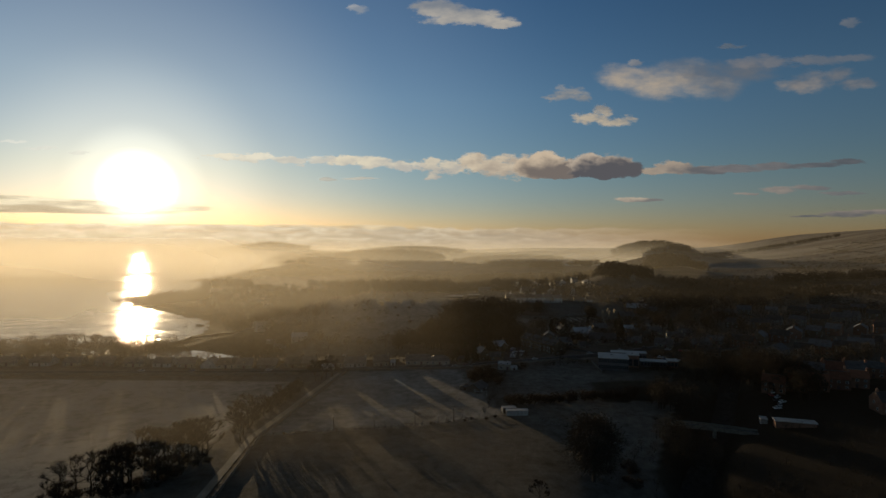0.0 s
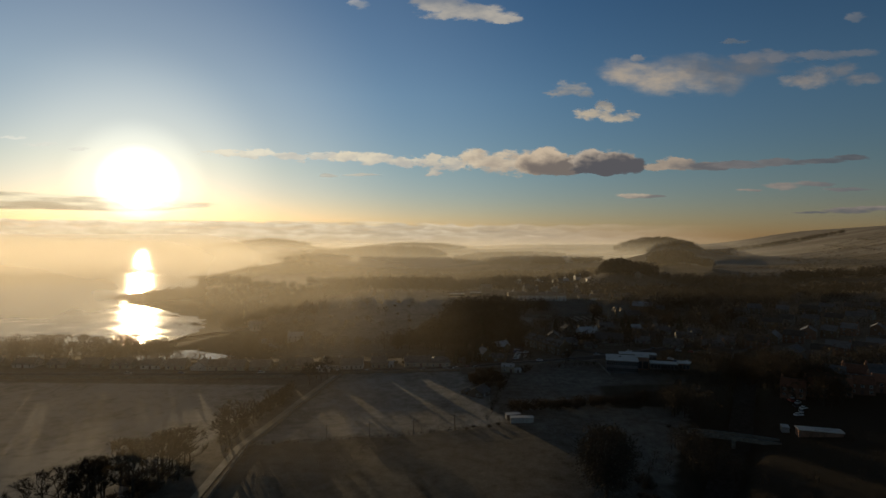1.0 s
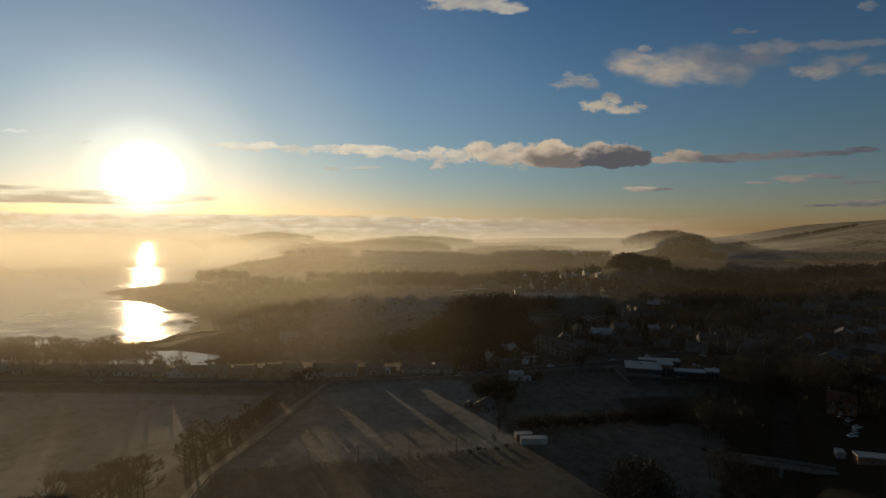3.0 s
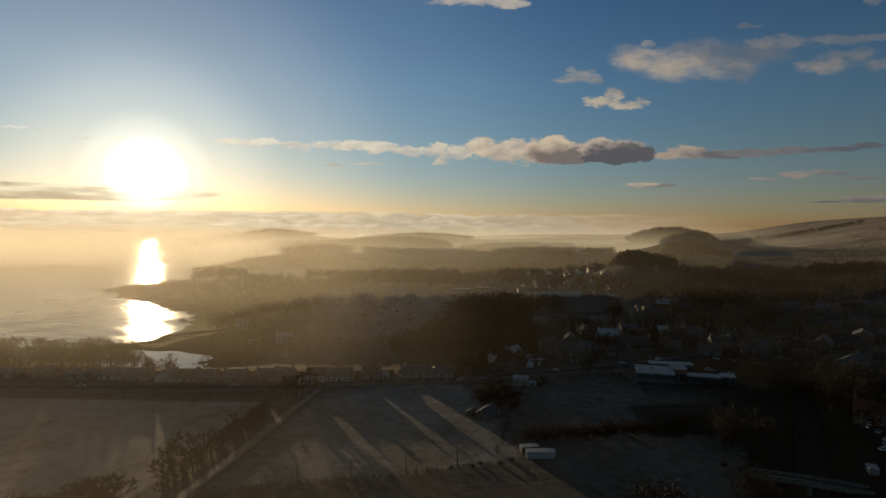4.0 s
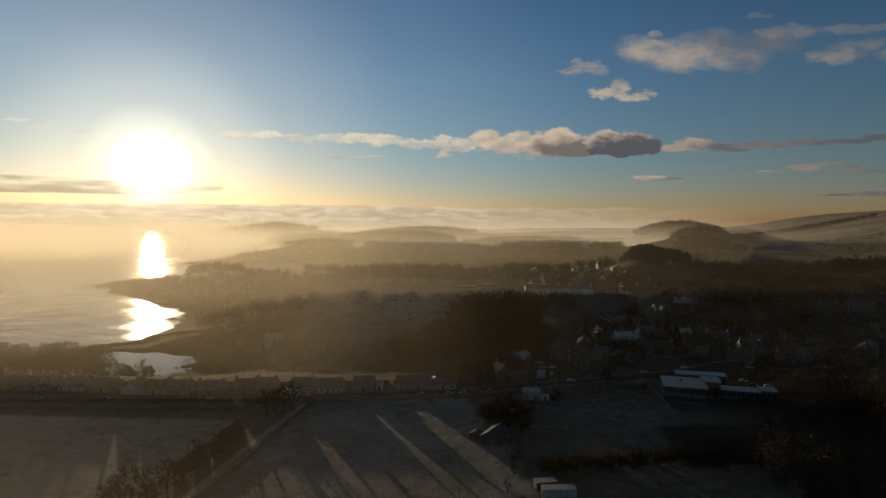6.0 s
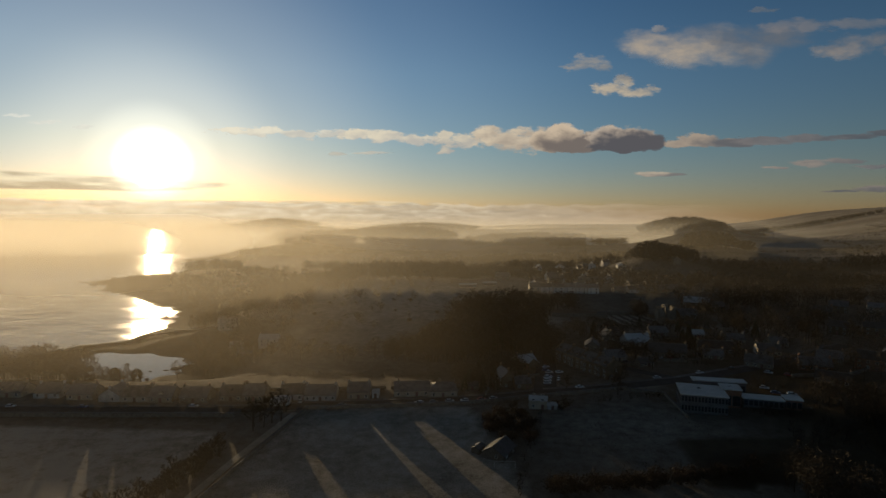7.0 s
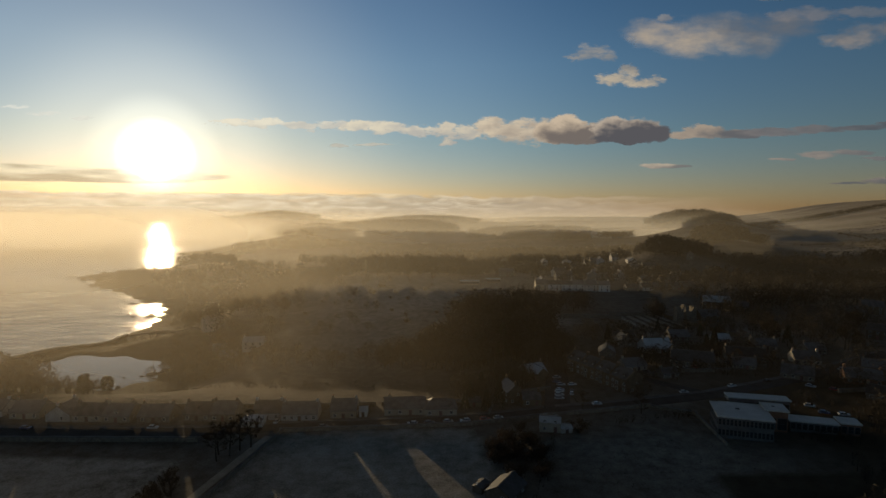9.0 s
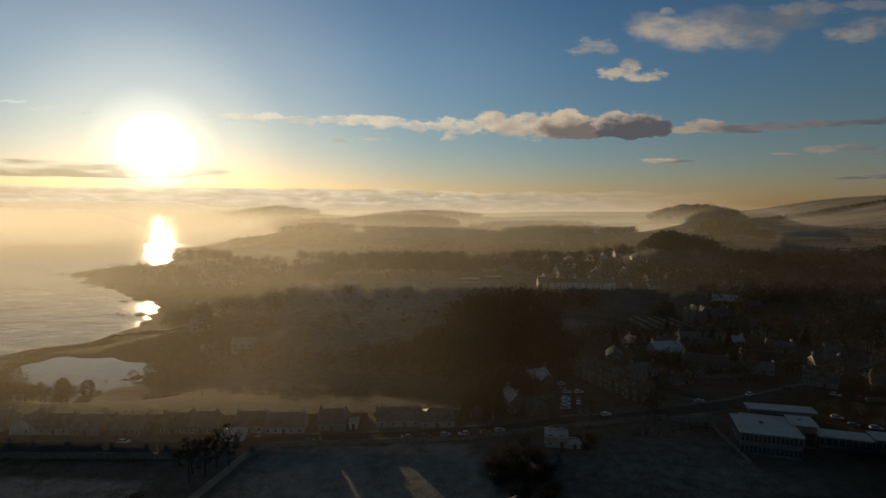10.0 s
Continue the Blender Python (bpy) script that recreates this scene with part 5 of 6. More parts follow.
# ---- school ----
def flat_block(name, x, y, turn, w, d, h, wall, label, rows, bays, category="school", roof=None, z=None):
    ob = thing(name, pose(x, y, height(x, y) if z is None else z, 0, 0, turn), label, category, "school buildings", grow=(PLAN, PLAN, 1))
    part("wall", Shape().box(-w / 2, w / 2, -d / 2, d / 2, -2.0, h), wall, ob)
    part("roof", Shape().box(-w / 2 - 0.2, w / 2 + 0.2, -d / 2 - 0.2, d / 2 + 0.2, h, h + 0.22), roof or M_ROOFWHITE, ob, "flat roof white with frost")
    e = Shape()
    for x0, x1, y0, y1 in ((-w / 2 - 0.3, w / 2 + 0.3, -d / 2 - 0.3, -d / 2 - 0.2), (-w / 2 - 0.3, w / 2 + 0.3, d / 2 + 0.2, d / 2 + 0.3), (-w / 2 - 0.3, -w / 2 - 0.2, -d / 2 - 0.2, d / 2 + 0.2), (w / 2 + 0.2, w / 2 + 0.3, -d / 2 - 0.2, d / 2 + 0.2)):
        e.box(x0, x1, y0, y1, h - 0.15, h + 0.32)
    part("roof_edge", e, M_FRAME, ob)
    for r in range(rows):
        zz = 1.0 + r * (h / rows)
        for i in range(bays):
            window_at(ob, -w / 2 + w * (i + 0.5) / bays, -d / 2, zz, 0, round(w / bays * 0.86, 2), round(h / rows * 0.55, 2), M_PAVE)
        k = max(2, int(bays * d / w))
        for i in range(k):
            window_at(ob, -w / 2, -d / 2 + d * (i + 0.5) / k, zz, 3, round(d / k * 0.8, 2), round(h / rows * 0.55, 2), M_PAVE)
    return ob


flat_block("school_building", 80.2, 286.4, -13, 14.8, 12.6, 7.8, M_PANEL, "two-storey flat-roofed school block with window bands", 2, 14)
flat_block("school_building", 91.2, 289.0, -13, 6.0, 6.5, 8.0, M_BRICK, "square stair block of the school with frosted roof", 1, 2)
flat_block("school_building", 101.4, 287.2, -13, 12.6, 4.8, 3.9, M_PANEL, "low flat-roofed school wing with window band", 1, 8)
flat_block("school_building", 110.6, 285.2, -13, 5.0, 5.0, 4.4, M_BRICK, "end block of the low school wing", 1, 3)
flat_block("school_building", 85.4, 297.0, -13, 12, 5, 4.8, M_PANEL, "low linking school block with frosted roof", 1, 6)
flat_block("school_building", 93.6, 304.0, -9.0, 18.5, 4.4, 5.4, M_PANEL, "long narrow rear school block with frosted roof", 1, 9)
for hx, hy in ((79.6, 287.5), (91.2, 289.5)):
    rl = thing("rooflight", pose(hx, hy, height(80.2, 286.4) + (8.0 + (0.2 if hx > 80 else 0)) / PLAN, 0, 0, -13), "small dark box rooflight on school roof", "rooflight", grow=(1, 1, 1))
    part("kerb", Shape().box(-0.7, 0.7, -0.5, 0.5, -0.1, 0.35), M_METAL, rl)
    part("glazing", Shape().add([(-0.75, -0.55, 0.36), (0.75, -0.55, 0.36), (0.75, 0.55, 0.36), (-0.75, 0.55, 0.36), (0, 0, 0.75)], [(0, 1, 4), (1, 2, 4), (2, 3, 4), (3, 0, 4), (3, 2, 1, 0)]), M_PANE, rl)

# ---- old town below the wood ----
rh = random.Random(5)
BACK = "houses behind the school"
for x, y, t, w, d, e, r, wl_, rf in [(84, 379, 10, 13, 9, 3.2, 7.6, M_RENDER, M_ROOFWHITE), (72, 388, 95, 9, 8, 3.0, 6.8, M_STONE, M_SLATE), (93, 358, -14, 17, 9, 3.2, 7.4, M_STONE, M_SLATE_DARK),
                                     (118, 364, -12, 16, 8, 3.2, 6.8, M_STONE, M_SLATE_DARK), (66, 352, 12, 10, 7, 2.8, 6.0, M_CREAM, M_SLATE), (126, 338, -30, 11, 8, 3.0, 6.2, M_STONE, M_SLATE),
                                     (146, 332, -20, 12, 8, 3, 6.5, M_BRICK, M_SLATE), (101, 398, 5, 10, 8, 3.0, 6.4, M_STONE, M_SLATE), (60, 372, 80, 9, 7, 2.8, 6, M_STONE, M_SLATE), (140, 358, -10, 10, 8, 3, 6.4, M_CREAM, M_SLATE), (88.5, 375.5, -78, 8, 6, 3.0, 6.6, M_STONE, M_ROOFWHITE), (75, 399, 20, 8, 6, 2.6, 5.2, M_STONE, M_SLATE), (112, 352, -20, 9, 6, 2.6, 5.4, M_STONE, M_SLATE), (134, 381, -8, 11, 7, 2.8, 6, M_CREAM, M_SLATE), (152, 373, 10, 9, 7, 2.8, 5.8, M_STONE, M_SLATE), (160, 344, -35, 10, 7, 3, 6.2, M_STONE, M_SLATE), (142, 313, -35, 12, 7, 2.8, 5.6, M_STONE, M_SLATE_DARK), (120, 393, 0, 8, 6, 2.6, 5.4, M_CREAM, M_ROOFWHITE), (77, 341, 15, 7, 5, 2.4, 4.6, M_STONE, M_SLATE)]:
    house(x, y, t, w, d, e, r, wl_, rf, "%s house under a %s roof" % ({"white_render": "white rendered", "rubble_stone": "dark stone", "cream_render": "cream rendered", "brown_brick": "brown brick"}[wl_.name],
          {"white_frosted_roof": "bright frosted", "frosted_slate": "grey frosted slate", "dark_slate": "dark slate", "red_clay_tile": "red clay tile"}[rf.name]), group=BACK, bays=4)


# ---- castle ruin ----
def ruin(x, y, turn, w, d, h, seed, label):
    r = random.Random(seed)
    ob = thing("ruined_tower", pose(x, y, height(x, y), 0, 0, turn), label, "ruin", "castle ruin")
    for x0, y0, x1, y1 in ((-w / 2, -d / 2, w / 2, -d / 2), (w / 2, -d / 2, w / 2, d / 2), (-w / 2, d / 2, -w / 2, -d / 2)):
        n, s = 7, Shape()
        prof, low = [], r.uniform(0.7, 1.0)
        for i in range(n + 1):
            prof.append((i / n, h * min(1.0, low + r.uniform(-0.18, 0.16))))
        nxv, nyv = (y1 - y0), -(x1 - x0)
        q = math.hypot(nxv, nyv)
        ox, oy = nxv / q * 0.6, nyv / q * 0.6
        for f, z in prof:
            px, py = x0 + (x1 - x0) * f, y0 + (y1 - y0) * f
            s.v += [(px + ox, py + oy, -1), (px + ox, py + oy, z), (px - ox, py - oy, z), (px - ox, py - oy, -1)]
        for i in range(n):
            k = 4 * i
            s.f += [(k + j, k + 4 + j, k + 4 + (j + 1) % 4, k + (j + 1) % 4) for j in range(4)]
        s.f += [(0, 1, 2, 3), (4 * n + 3, 4 * n + 2, 4 * n + 1, 4 * n)]
        part("broken_wall", s, M_STONE, ob)
    return ob


ruin(114, 432, 10, 3, 4, 10, 3, "tall thin ruined castle wall of warm sandstone")
ruin(121, 437, 10, 6, 6, 9.5, 4, "ruined sandstone castle tower catching the sun")
house(131, 436, 12, 12, 8, 5.0, 8.5, M_SAND, M_SLATE, "roofed sandstone castle range with slate roof", "castle range", rows=2, chimneys=(1,))
house(150, 468, -20, 16, 9, 6.0, 10.0, M_SAND, M_ROOFWHITE, "large sandstone house with glinting frosted roof", "villa", rows=2, bays=5)
house(160, 458, -20, 8, 7, 5, 8.5, M_SAND, M_SLATE, "sandstone wing of the large house", "villa", rows=2, bays=2)
for i in range(5):
    ribbon("garden_bed", [(84 + 5.5 * i, 446 + 0.5 * i), (90 + 6.2 * i, 418 + 0.8 * i)], -1.3, 1.3, M_PATH, 0.25, "frosted strip of the castle garden terrace", "garden")
stone_wall([(78, 446), (100, 449), (112, 450)], 0, 2.0, 0.6, "high rubble wall of the castle garden")
stone_wall([(110, 444), (124, 416), (132, 402)], 0, 2.2, 0.6, "long sunlit rubble wall of castle garden", M_SAND)
stone_wall([(48, 436), (70, 440), (84, 440)], 0, 2.0, 0.6, "dark rubble wall below the wood")

# ---- village on the rise behind the wood ----
VIL = "village houses on the rise"
WALLS, ROOFS = [M_RENDER, M_CREAM, M_STONE, M_STONE], [M_SLATE]
WORD = {"white_render": "white", "cream_render": "cream", "rubble_stone": "stone", "sandstone": "sandstone", "brown_brick": "brown brick"}


def any_house(x, y, turn, group, rows=1, walls=WALLS, roofs=ROOFS, wide=(8, 13)):
    w_, f_ = rh.choice(walls), rh.choice(roofs)
    e = 2.7 * rows + 0.4
    w = round(rh.uniform(*wide), 1)
    house(x, y, turn, w, rh.uniform(7, 9), e, e + rh.uniform(2.8, 3.8), w_, f_, "%s %s house with %s roof" % ("two-storey" if rows > 1 else "low", WORD[w_.name], {"white_frosted_roof": "white frosted", "frosted_slate": "grey slate", "dark_slate": "dark slate", "red_clay_tile": "red tiled"}[f_.name]),
          group=group, rows=rows, bays=max(2, int(w / 3)), chimneys=rh.choice([(-1, 1), (1,), (-1,)]), back=False)


for i in range(6):
    any_house(46 + 9.0 * i, 517 + 0.4 * i, 3 + rh.uniform(-3, 3), VIL, 2, [M_RENDER, M_RENDER, M_CREAM], wide=(8, 9))
for i in range(5):
    any_house(112 + 11 * i, 522 + 3 * i, 8 + rh.uniform(-10, 10), VIL, 1)
for i in range(26):
    any_house(20 + rh.uniform(0, 150), 535 + rh.uniform(0, 130), rh.choice([5, 95]) + rh.uniform(-15, 15), VIL, rh.choice([1, 2]))
for i in range(16):
    any_house(60 + rh.uniform(0, 200), 680 + rh.uniform(0, 130), rh.choice([5, 95]) + rh.uniform(-15, 15), VIL, rh.choice([1, 2]))
flat_block("clubhouse", -7, 547, 4, 15, 7, 3.4, M_CREAM, "low flat-roofed clubhouse with frosted roof", 1, 6, "clubhouse")
flat_block("clubhouse", 12, 553, 4, 11, 6, 3.2, M_STONE, "low dark stone store with flat roof", 1, 4, "store")

# ---- estate to the east ----
EST = "estate houses to the east"
for i in range(5):
    any_house(140 + 9.2 * i, 244 - 1.0 * i + 0.35 * i * i, -28 + rh.uniform(-6, 6), EST, 2, [M_BRICK], [M_TILE], (9, 9))
for i in range(6):
    any_house(158 + 9.2 * i, 262 - 0.5 * i + rh.uniform(-2, 2), -28 + rh.uniform(-6, 6), EST, 2, [M_BRICK], [M_TILE, M_TILE, M_SLATE], (9, 9))
for i in range(7):
    any_house(176 + 13 * i + rh.uniform(-2, 2), 300 + 4 * i + rh.uniform(-5, 5), rh.choice([-40, -40, 50]) + rh.uniform(-10, 10), EST, 2, [M_STONE, M_STONE, M_BRICK], [M_SLATE, M_SLATE_DARK])
for i in range(8):
    any_house(172 + 15 * i + rh.uniform(-2, 2), 340 + 3.5 * i + rh.uniform(-7, 7), rh.choice([-42, -42, 48]) + rh.uniform(-10, 10), EST, 2, [M_SAND, M_STONE, M_BRICK], [M_SLATE, M_SLATE_DARK])
for i in range(8):
    any_house(196 + 17 * i + rh.uniform(-2, 2), 395 + 3.5 * i + rh.uniform(-7, 7), -42 + rh.uniform(-12, 12), EST, 2, [M_SAND, M_STONE], [M_SLATE, M_SLATE_DARK])
for i in range(8):
    any_house(216 + 19 * i, 446 + 2 * i + rh.uniform(-8, 8), -42 + rh.uniform(-12, 12), EST, 2, [M_SAND, M_STONE], [M_SLATE, M_SLATE_DARK])
flat_block("garage_block", 124.5, 203.0, -14, 13.5, 3.4, 2.5, M_BRICK, "long low garage block with white frosted roof", 0, 5, "garage")
container(116.5, 209.5, 70, 3.6, 2.4, 2.3, "small pale storage container beside the garages", M_METAL)
any_house(168, 212, -6, EST, 2, [M_BRICK], [M_SLATE_DARK], (14, 15))

# ---- houses round the harbour and the headland ----
HAR = "harbour houses"
for x, y, t in ((-155, 431, 20), (-146, 424, 15), (-170, 452, 40), (-180, 470, 60), (-128, 418, 10), (-205, 520, 60), (-214, 536, 70)):
    any_house(x, y, t, HAR, rh.choice([1, 2]), [M_RENDER, M_RENDER, M_CREAM], [M_ROOFWHITE, M_SLATE])
for x, y, t in ((-235, 640, 30), (-250, 655, 10), (-215, 690, 0), (-260, 720, 20), (-185, 700, 5), (-300, 760, 40), (-220, 775, 10)):
    any_house(x, y, t, "headland houses", 2)


def obelisk(x, y, h):
    ob = thing("monument", pose(x, y, height(x, y)), "thin dark stone monument column on the hill", "monument")
    part("plinth", Shape().box(-1.2, 1.2, -1.2, 1.2, -0.5, 1.4).box(-0.9, 0.9, -0.9, 0.9, 1.4, 2.0), M_STONE, ob)
    part("shaft", Shape().add([(-0.6, -0.6, 2.0), (0.6, -0.6, 2.0), (0.6, 0.6, 2.0), (-0.6, 0.6, 2.0), (-0.4, -0.4, h - 0.8), (0.4, -0.4, h - 0.8), (0.4, 0.4, h - 0.8), (-0.4, 0.4, h - 0.8), (0, 0, h)],
                              [(0, 1, 5, 4), (1, 2, 6, 5), (2, 3, 7, 6), (3, 0, 4, 7), (4, 5, 8), (5, 6, 8), (6, 7, 8), (7, 4, 8)]), M_STONE, ob)


obelisk(-112, 650, 14)

# ---- gardens between the houses ----
for pts, hi in (([(56, 318), (62, 338), (58, 352)], 1.6), ([(62, 338), (84, 346)], 1.5), ([(84, 346), (104, 346), (106, 362)], 1.5), ([(66, 392), (94, 390), (112, 388)], 1.6), ([(104, 372), (128, 372)], 1.5),
                ([(4, 300), (8, 322)], 1.4), ([(8, 322), (28, 326)], 1.4), ([(-34, 306), (-4, 312)], 1.2), ([(-100, 300), (-64, 302), (-36, 306)], 1.2), ([(-150, 298), (-100, 300)], 1.2),
                ([(130, 320), (150, 322), (168, 332)], 1.4), ([(60, 306), (72, 300), (72, 276)], 1.0)):
    stone_wall(pts, 0, hi, 0.4, "dark rubble garden wall between the plots")


# ---- cars ----
CAR_PAINT = [material("car_paint_" + n, tuple(v * 0.85 for v in c), c, 0.8, 4, 0.3, 0.0, 0.2, 0.5) for n, c in (("silver", (0.42, 0.43, 0.45)), ("white", (0.62, 0.62, 0.62)), ("black", (0.02, 0.02, 0.022)), ("red", (0.28, 0.03, 0.03)), ("blue", (0.03, 0.06, 0.16)))]
CAR_WORD = ["silver", "white", "black", "red", "blue"]


def build_car(kind):
    ob = thing("car", Matrix(), "%s hatchback car parked with frosted windows" % CAR_WORD[kind], "car", "parked cars", grow=(1, 1, 1))
    side = [(-2.05, 0.32), (2.05, 0.32), (2.1, 0.62), (1.95, 0.82), (1.0, 0.92), (-1.95, 0.98), (-2.08, 0.7)]
    body = Shape().prism(side, -0.85, 0.85, "y")
    part("body", body, CAR_PAINT[kind], ob)
    cab = Shape()
    low, top = [(-1.85, 0.95), (1.05, 0.92)], [(-1.45, 1.45), (0.35, 1.47)]
    cab.v += [(low[0][0], -0.8, 0.95), (low[1][0], -0.8, 0.90), (low[1][0], 0.8, 0.90), (low[0][0], 0.8, 0.95), (top[0][0], -0.62, 1.42), (top[1][0], -0.62, 1.42), (top[1][0], 0.62, 1.42), (top[0][0], 0.62, 1.42)]
    cab.f += [(0, 1, 5, 4), (1, 2, 6, 5), (2, 3, 7, 6), (3, 0, 4, 7), (4, 5, 6, 7)]
    part("glasshouse", cab, M_PANE, ob, "dark car windows")
    part("roof", Shape().add([(-1.5, -0.64, 1.42), (0.4, -0.64, 1.42), (0.4, 0.64, 1.42), (-1.5, 0.64, 1.42), (-1.35, -0.5, 1.5), (0.2, -0.5, 1.5), (0.2, 0.5, 1.5), (-1.35, 0.5, 1.5)],
                             [(0, 1, 5, 4), (1, 2, 6, 5), (2, 3, 7, 6), (3, 0, 4, 7), (4, 5, 6, 7)]), CAR_PAINT[kind], ob)
    for wx in (-1.3, 1.3):
        for wy in (-0.78, 0.78):
            wheel = part("wheel", Shape().tube([(wx, wy - 0.1, 0.31), (wx, wy + 0.1, 0.31)], [0.31, 0.31], 12), M_TYRE, ob)
            part("rim", Shape().tube([(wx, wy + (0.1 if wy > 0 else -0.1), 0.31), (wx, wy + (0.13 if wy > 0 else -0.13), 0.31)], [0.2, 0.17], 10), M_METAL, wheel)
    for ly in (-0.6, 0.6):
        part("headlight", Shape().box(2.0, 2.09, ly - 0.16, ly + 0.16, 0.6, 0.74), M_FRAME, ob)
    return ob


CARS, CAR_USED = [build_car(k) for k in range(5)], set()


def park(kind, x, y, turn, lift=0.11):
    m = pose(x * PLAN, y * PLAN, (height(x, y) + lift) * PLAN, 0, 0, turn)
    if kind in CAR_USED:
        copy_thing(CARS[kind], m)
    else:
        CAR_USED.add(kind)
        CARS[kind].matrix_world = m


for kind, x, y, t in ((2, -49, 285.2, 8), (0, -21, 289.6, 190), (2, -15.5, 290.7, 12), (0, -9.5, 292.1, 12), (1, -4.0, 293.2, 192), (3, 2.5, 294.8, 14), (0, 7.0, 296.2, 14),
                      (1, -65.5, 288.6, 95), (1, -103, 281, 4), (4, -143, 278, 3), (0, -170, 277, 3)):
    park(kind, x, y, t)
for i, (x, y) in enumerate(((30.5, 315), (30.8, 318), (31.1, 321.2), (31.4, 324), (34.8, 319), (35, 322.5), (31.9, 330), (32.2, 333), (37.5, 330), (32.6, 339))):
    park((0, 1, 1, 0, 1, 2, 0, 4, 1, 0)[i], x + (i * 29 % 7) * 0.25 - 0.7, y + (i * 17 % 5) * 0.3, 5 + (i * 31 % 5) * 4 if i not in (4, 5) else 80, 0.14)
for i, (x, y, t) in enumerate(((62, 348, 40), (66, 353, 20), (72, 357, 75), (78, 352, 80), (113, 300, -20), (118, 298, -15), (112, 306, -25), (124, 326, -40), (130, 322, -40))):
    park((1, 0, 2, 1, 4, 0, 1, 0, 3)[i], x, y, t, 0.12)
for i, (x, y, t) in enumerate(((56, 345, 10), (57, 349, 10), (70, 346, 20), (84, 350, 95), (88, 351, 95), (92, 352, 95), (108, 358, 80), (76, 320.5, 14), (96, 327, 24), (112, 333, 25), (42, 309, 12), (148, 347, 40))):
    park((0, 1, 2, 1, 0, 3, 4, 0, 1, 2, 1, 0)[i], x, y, t, 0.12)
for i in range(7):
    park((1, 0, 1, 2, 0, 3, 1)[i], 129 + 1.2 * i + (i * 37 % 5) * 0.8, 222 + 3.1 * i, 10 + (i * 53 % 7) * 14, 0.10)


# ---- pitch lights and fence ----
def flood_post(x, y, h=4.9):
    ob = thing("floodlight_post", pose(x, y, height(x, y)), "thin metal post with twin floodlight heads", "floodlight", "pitch floodlights")
    part("pole", Shape().tube([(0, 0, -0.4), (0, 0, 0.6), (0, 0, h)], [0.17, 0.13, 0.10], 7), M_WOOD, ob)
    part("crossarm", Shape().box(-0.55, 0.55, -0.04, 0.04, h - 0.1, h), M_WOOD, ob)
    for sx in (-0.45, 0.45):
        head = part("lamp_head", Shape().add([(sx - 0.22, 0.3, h - 0.28), (sx + 0.22, 0.3, h - 0.28), (sx + 0.22, 0.36, h + 0.1), (sx - 0.22, 0.36, h + 0.1), (sx - 0.14, 0.0, h - 0.15), (sx + 0.14, 0.0, h - 0.15), (sx + 0.14, 0.0, h + 0.1), (sx - 0.14, 0.0, h + 0.1)],
                                             [(0, 1, 2, 3), (7, 6, 5, 4), (0, 4, 5, 1), (1, 5, 6, 2), (2, 6, 7, 3), (3, 7, 4, 0)]), M_METAL, ob)
        part("lens", Shape().box(sx - 0.18, sx + 0.18, 0.335, 0.35, h - 0.22, h + 0.04), M_PANE, head)


for x, y in ((-48.1, 197.5), (-33.3, 200.6), (-17.9, 203.6), (-3.2, 209.6)):
    flood_post(x, y)


def wire_fence(pts, step, high, label):
    line, _ = along(pts, step)
    ob = thing("wire_fence", Matrix(), label, "fence", "field fences")
    for x, y in line:
        z = height(x, y)
        part("fence_post", shared(("fence_post", high), lambda: Shape().tube([(0, 0, -0.3), (0, 0, high)], [0.05, 0.045], 5), M_WOOD), None, ob).location = (x, y, z)
    for q in (0.3, 0.62, 0.97):
        part("wire", Shape().tube([(x, y, height(x, y) + high * q) for x, y in line], [0.012] * len(line), 3, False), M_METAL, ob)


wire_fence([(-33, 199.6), (-18, 202.6), (-3, 208.4), (17, 214.5)], 3.2, 2.6, "tall thin wire ball fence at the pitch")
wire_fence([(-73, 189.5), (-48, 195.6), (-33, 198.4), (-18, 201.2), (-3, 207), (17, 213.5)], 4.0, 1.1, "low post and wire field fence")
wire_fence([(-2, 289), (4, 262), (2, 250)], 4.0, 1.6, "old post and wire fence by the pavilion")
wire_fence([(26, 213), (55, 190), (64, 176)], 4.0, 1.2, "post and wire fence by the burn")


# ---- rocks and quay ----
def rock(x, y, w, d, h, turn, seed, base=None):
    r, s = random.Random(seed), Shape()
    rings, sides = 4, 11
    for i in range(rings):
        q = i / (rings - 1)
        for k in range(sides):
            a = 6.283 * k / sides
            f = (1 - q ** 2.2 * 0.8) * (1 + 0.25 * math.sin(3 * a + seed) * r.uniform(0.5, 1))
            s.v.append((math.cos(a) * w / 2 * f, math.sin(a) * d / 2 * f, -0.8 + (h + 0.8) * q * r.uniform(0.85, 1.1)))
    for i in range(rings - 1):
        s.f += [(i * sides + k, i * sides + (k + 1) % sides, (i + 1) * sides + (k + 1) % sides, (i + 1) * sides + k) for k in range(sides)]
    s.f.append(tuple((rings - 1) * sides + k for k in range(sides)))
    ob = tagged(new("rock", s.mesh("rock", M_ROCK)), "dark low shore rock wet at its foot", "rock", "shore rocks")
    ob.matrix_world = pose(x * PLAN, y * PLAN, (max(height(x, y), SEA - 0.3) if base is None else base) * PLAN, 0, 0, turn) @ Matrix.Scale(PLAN, 4)


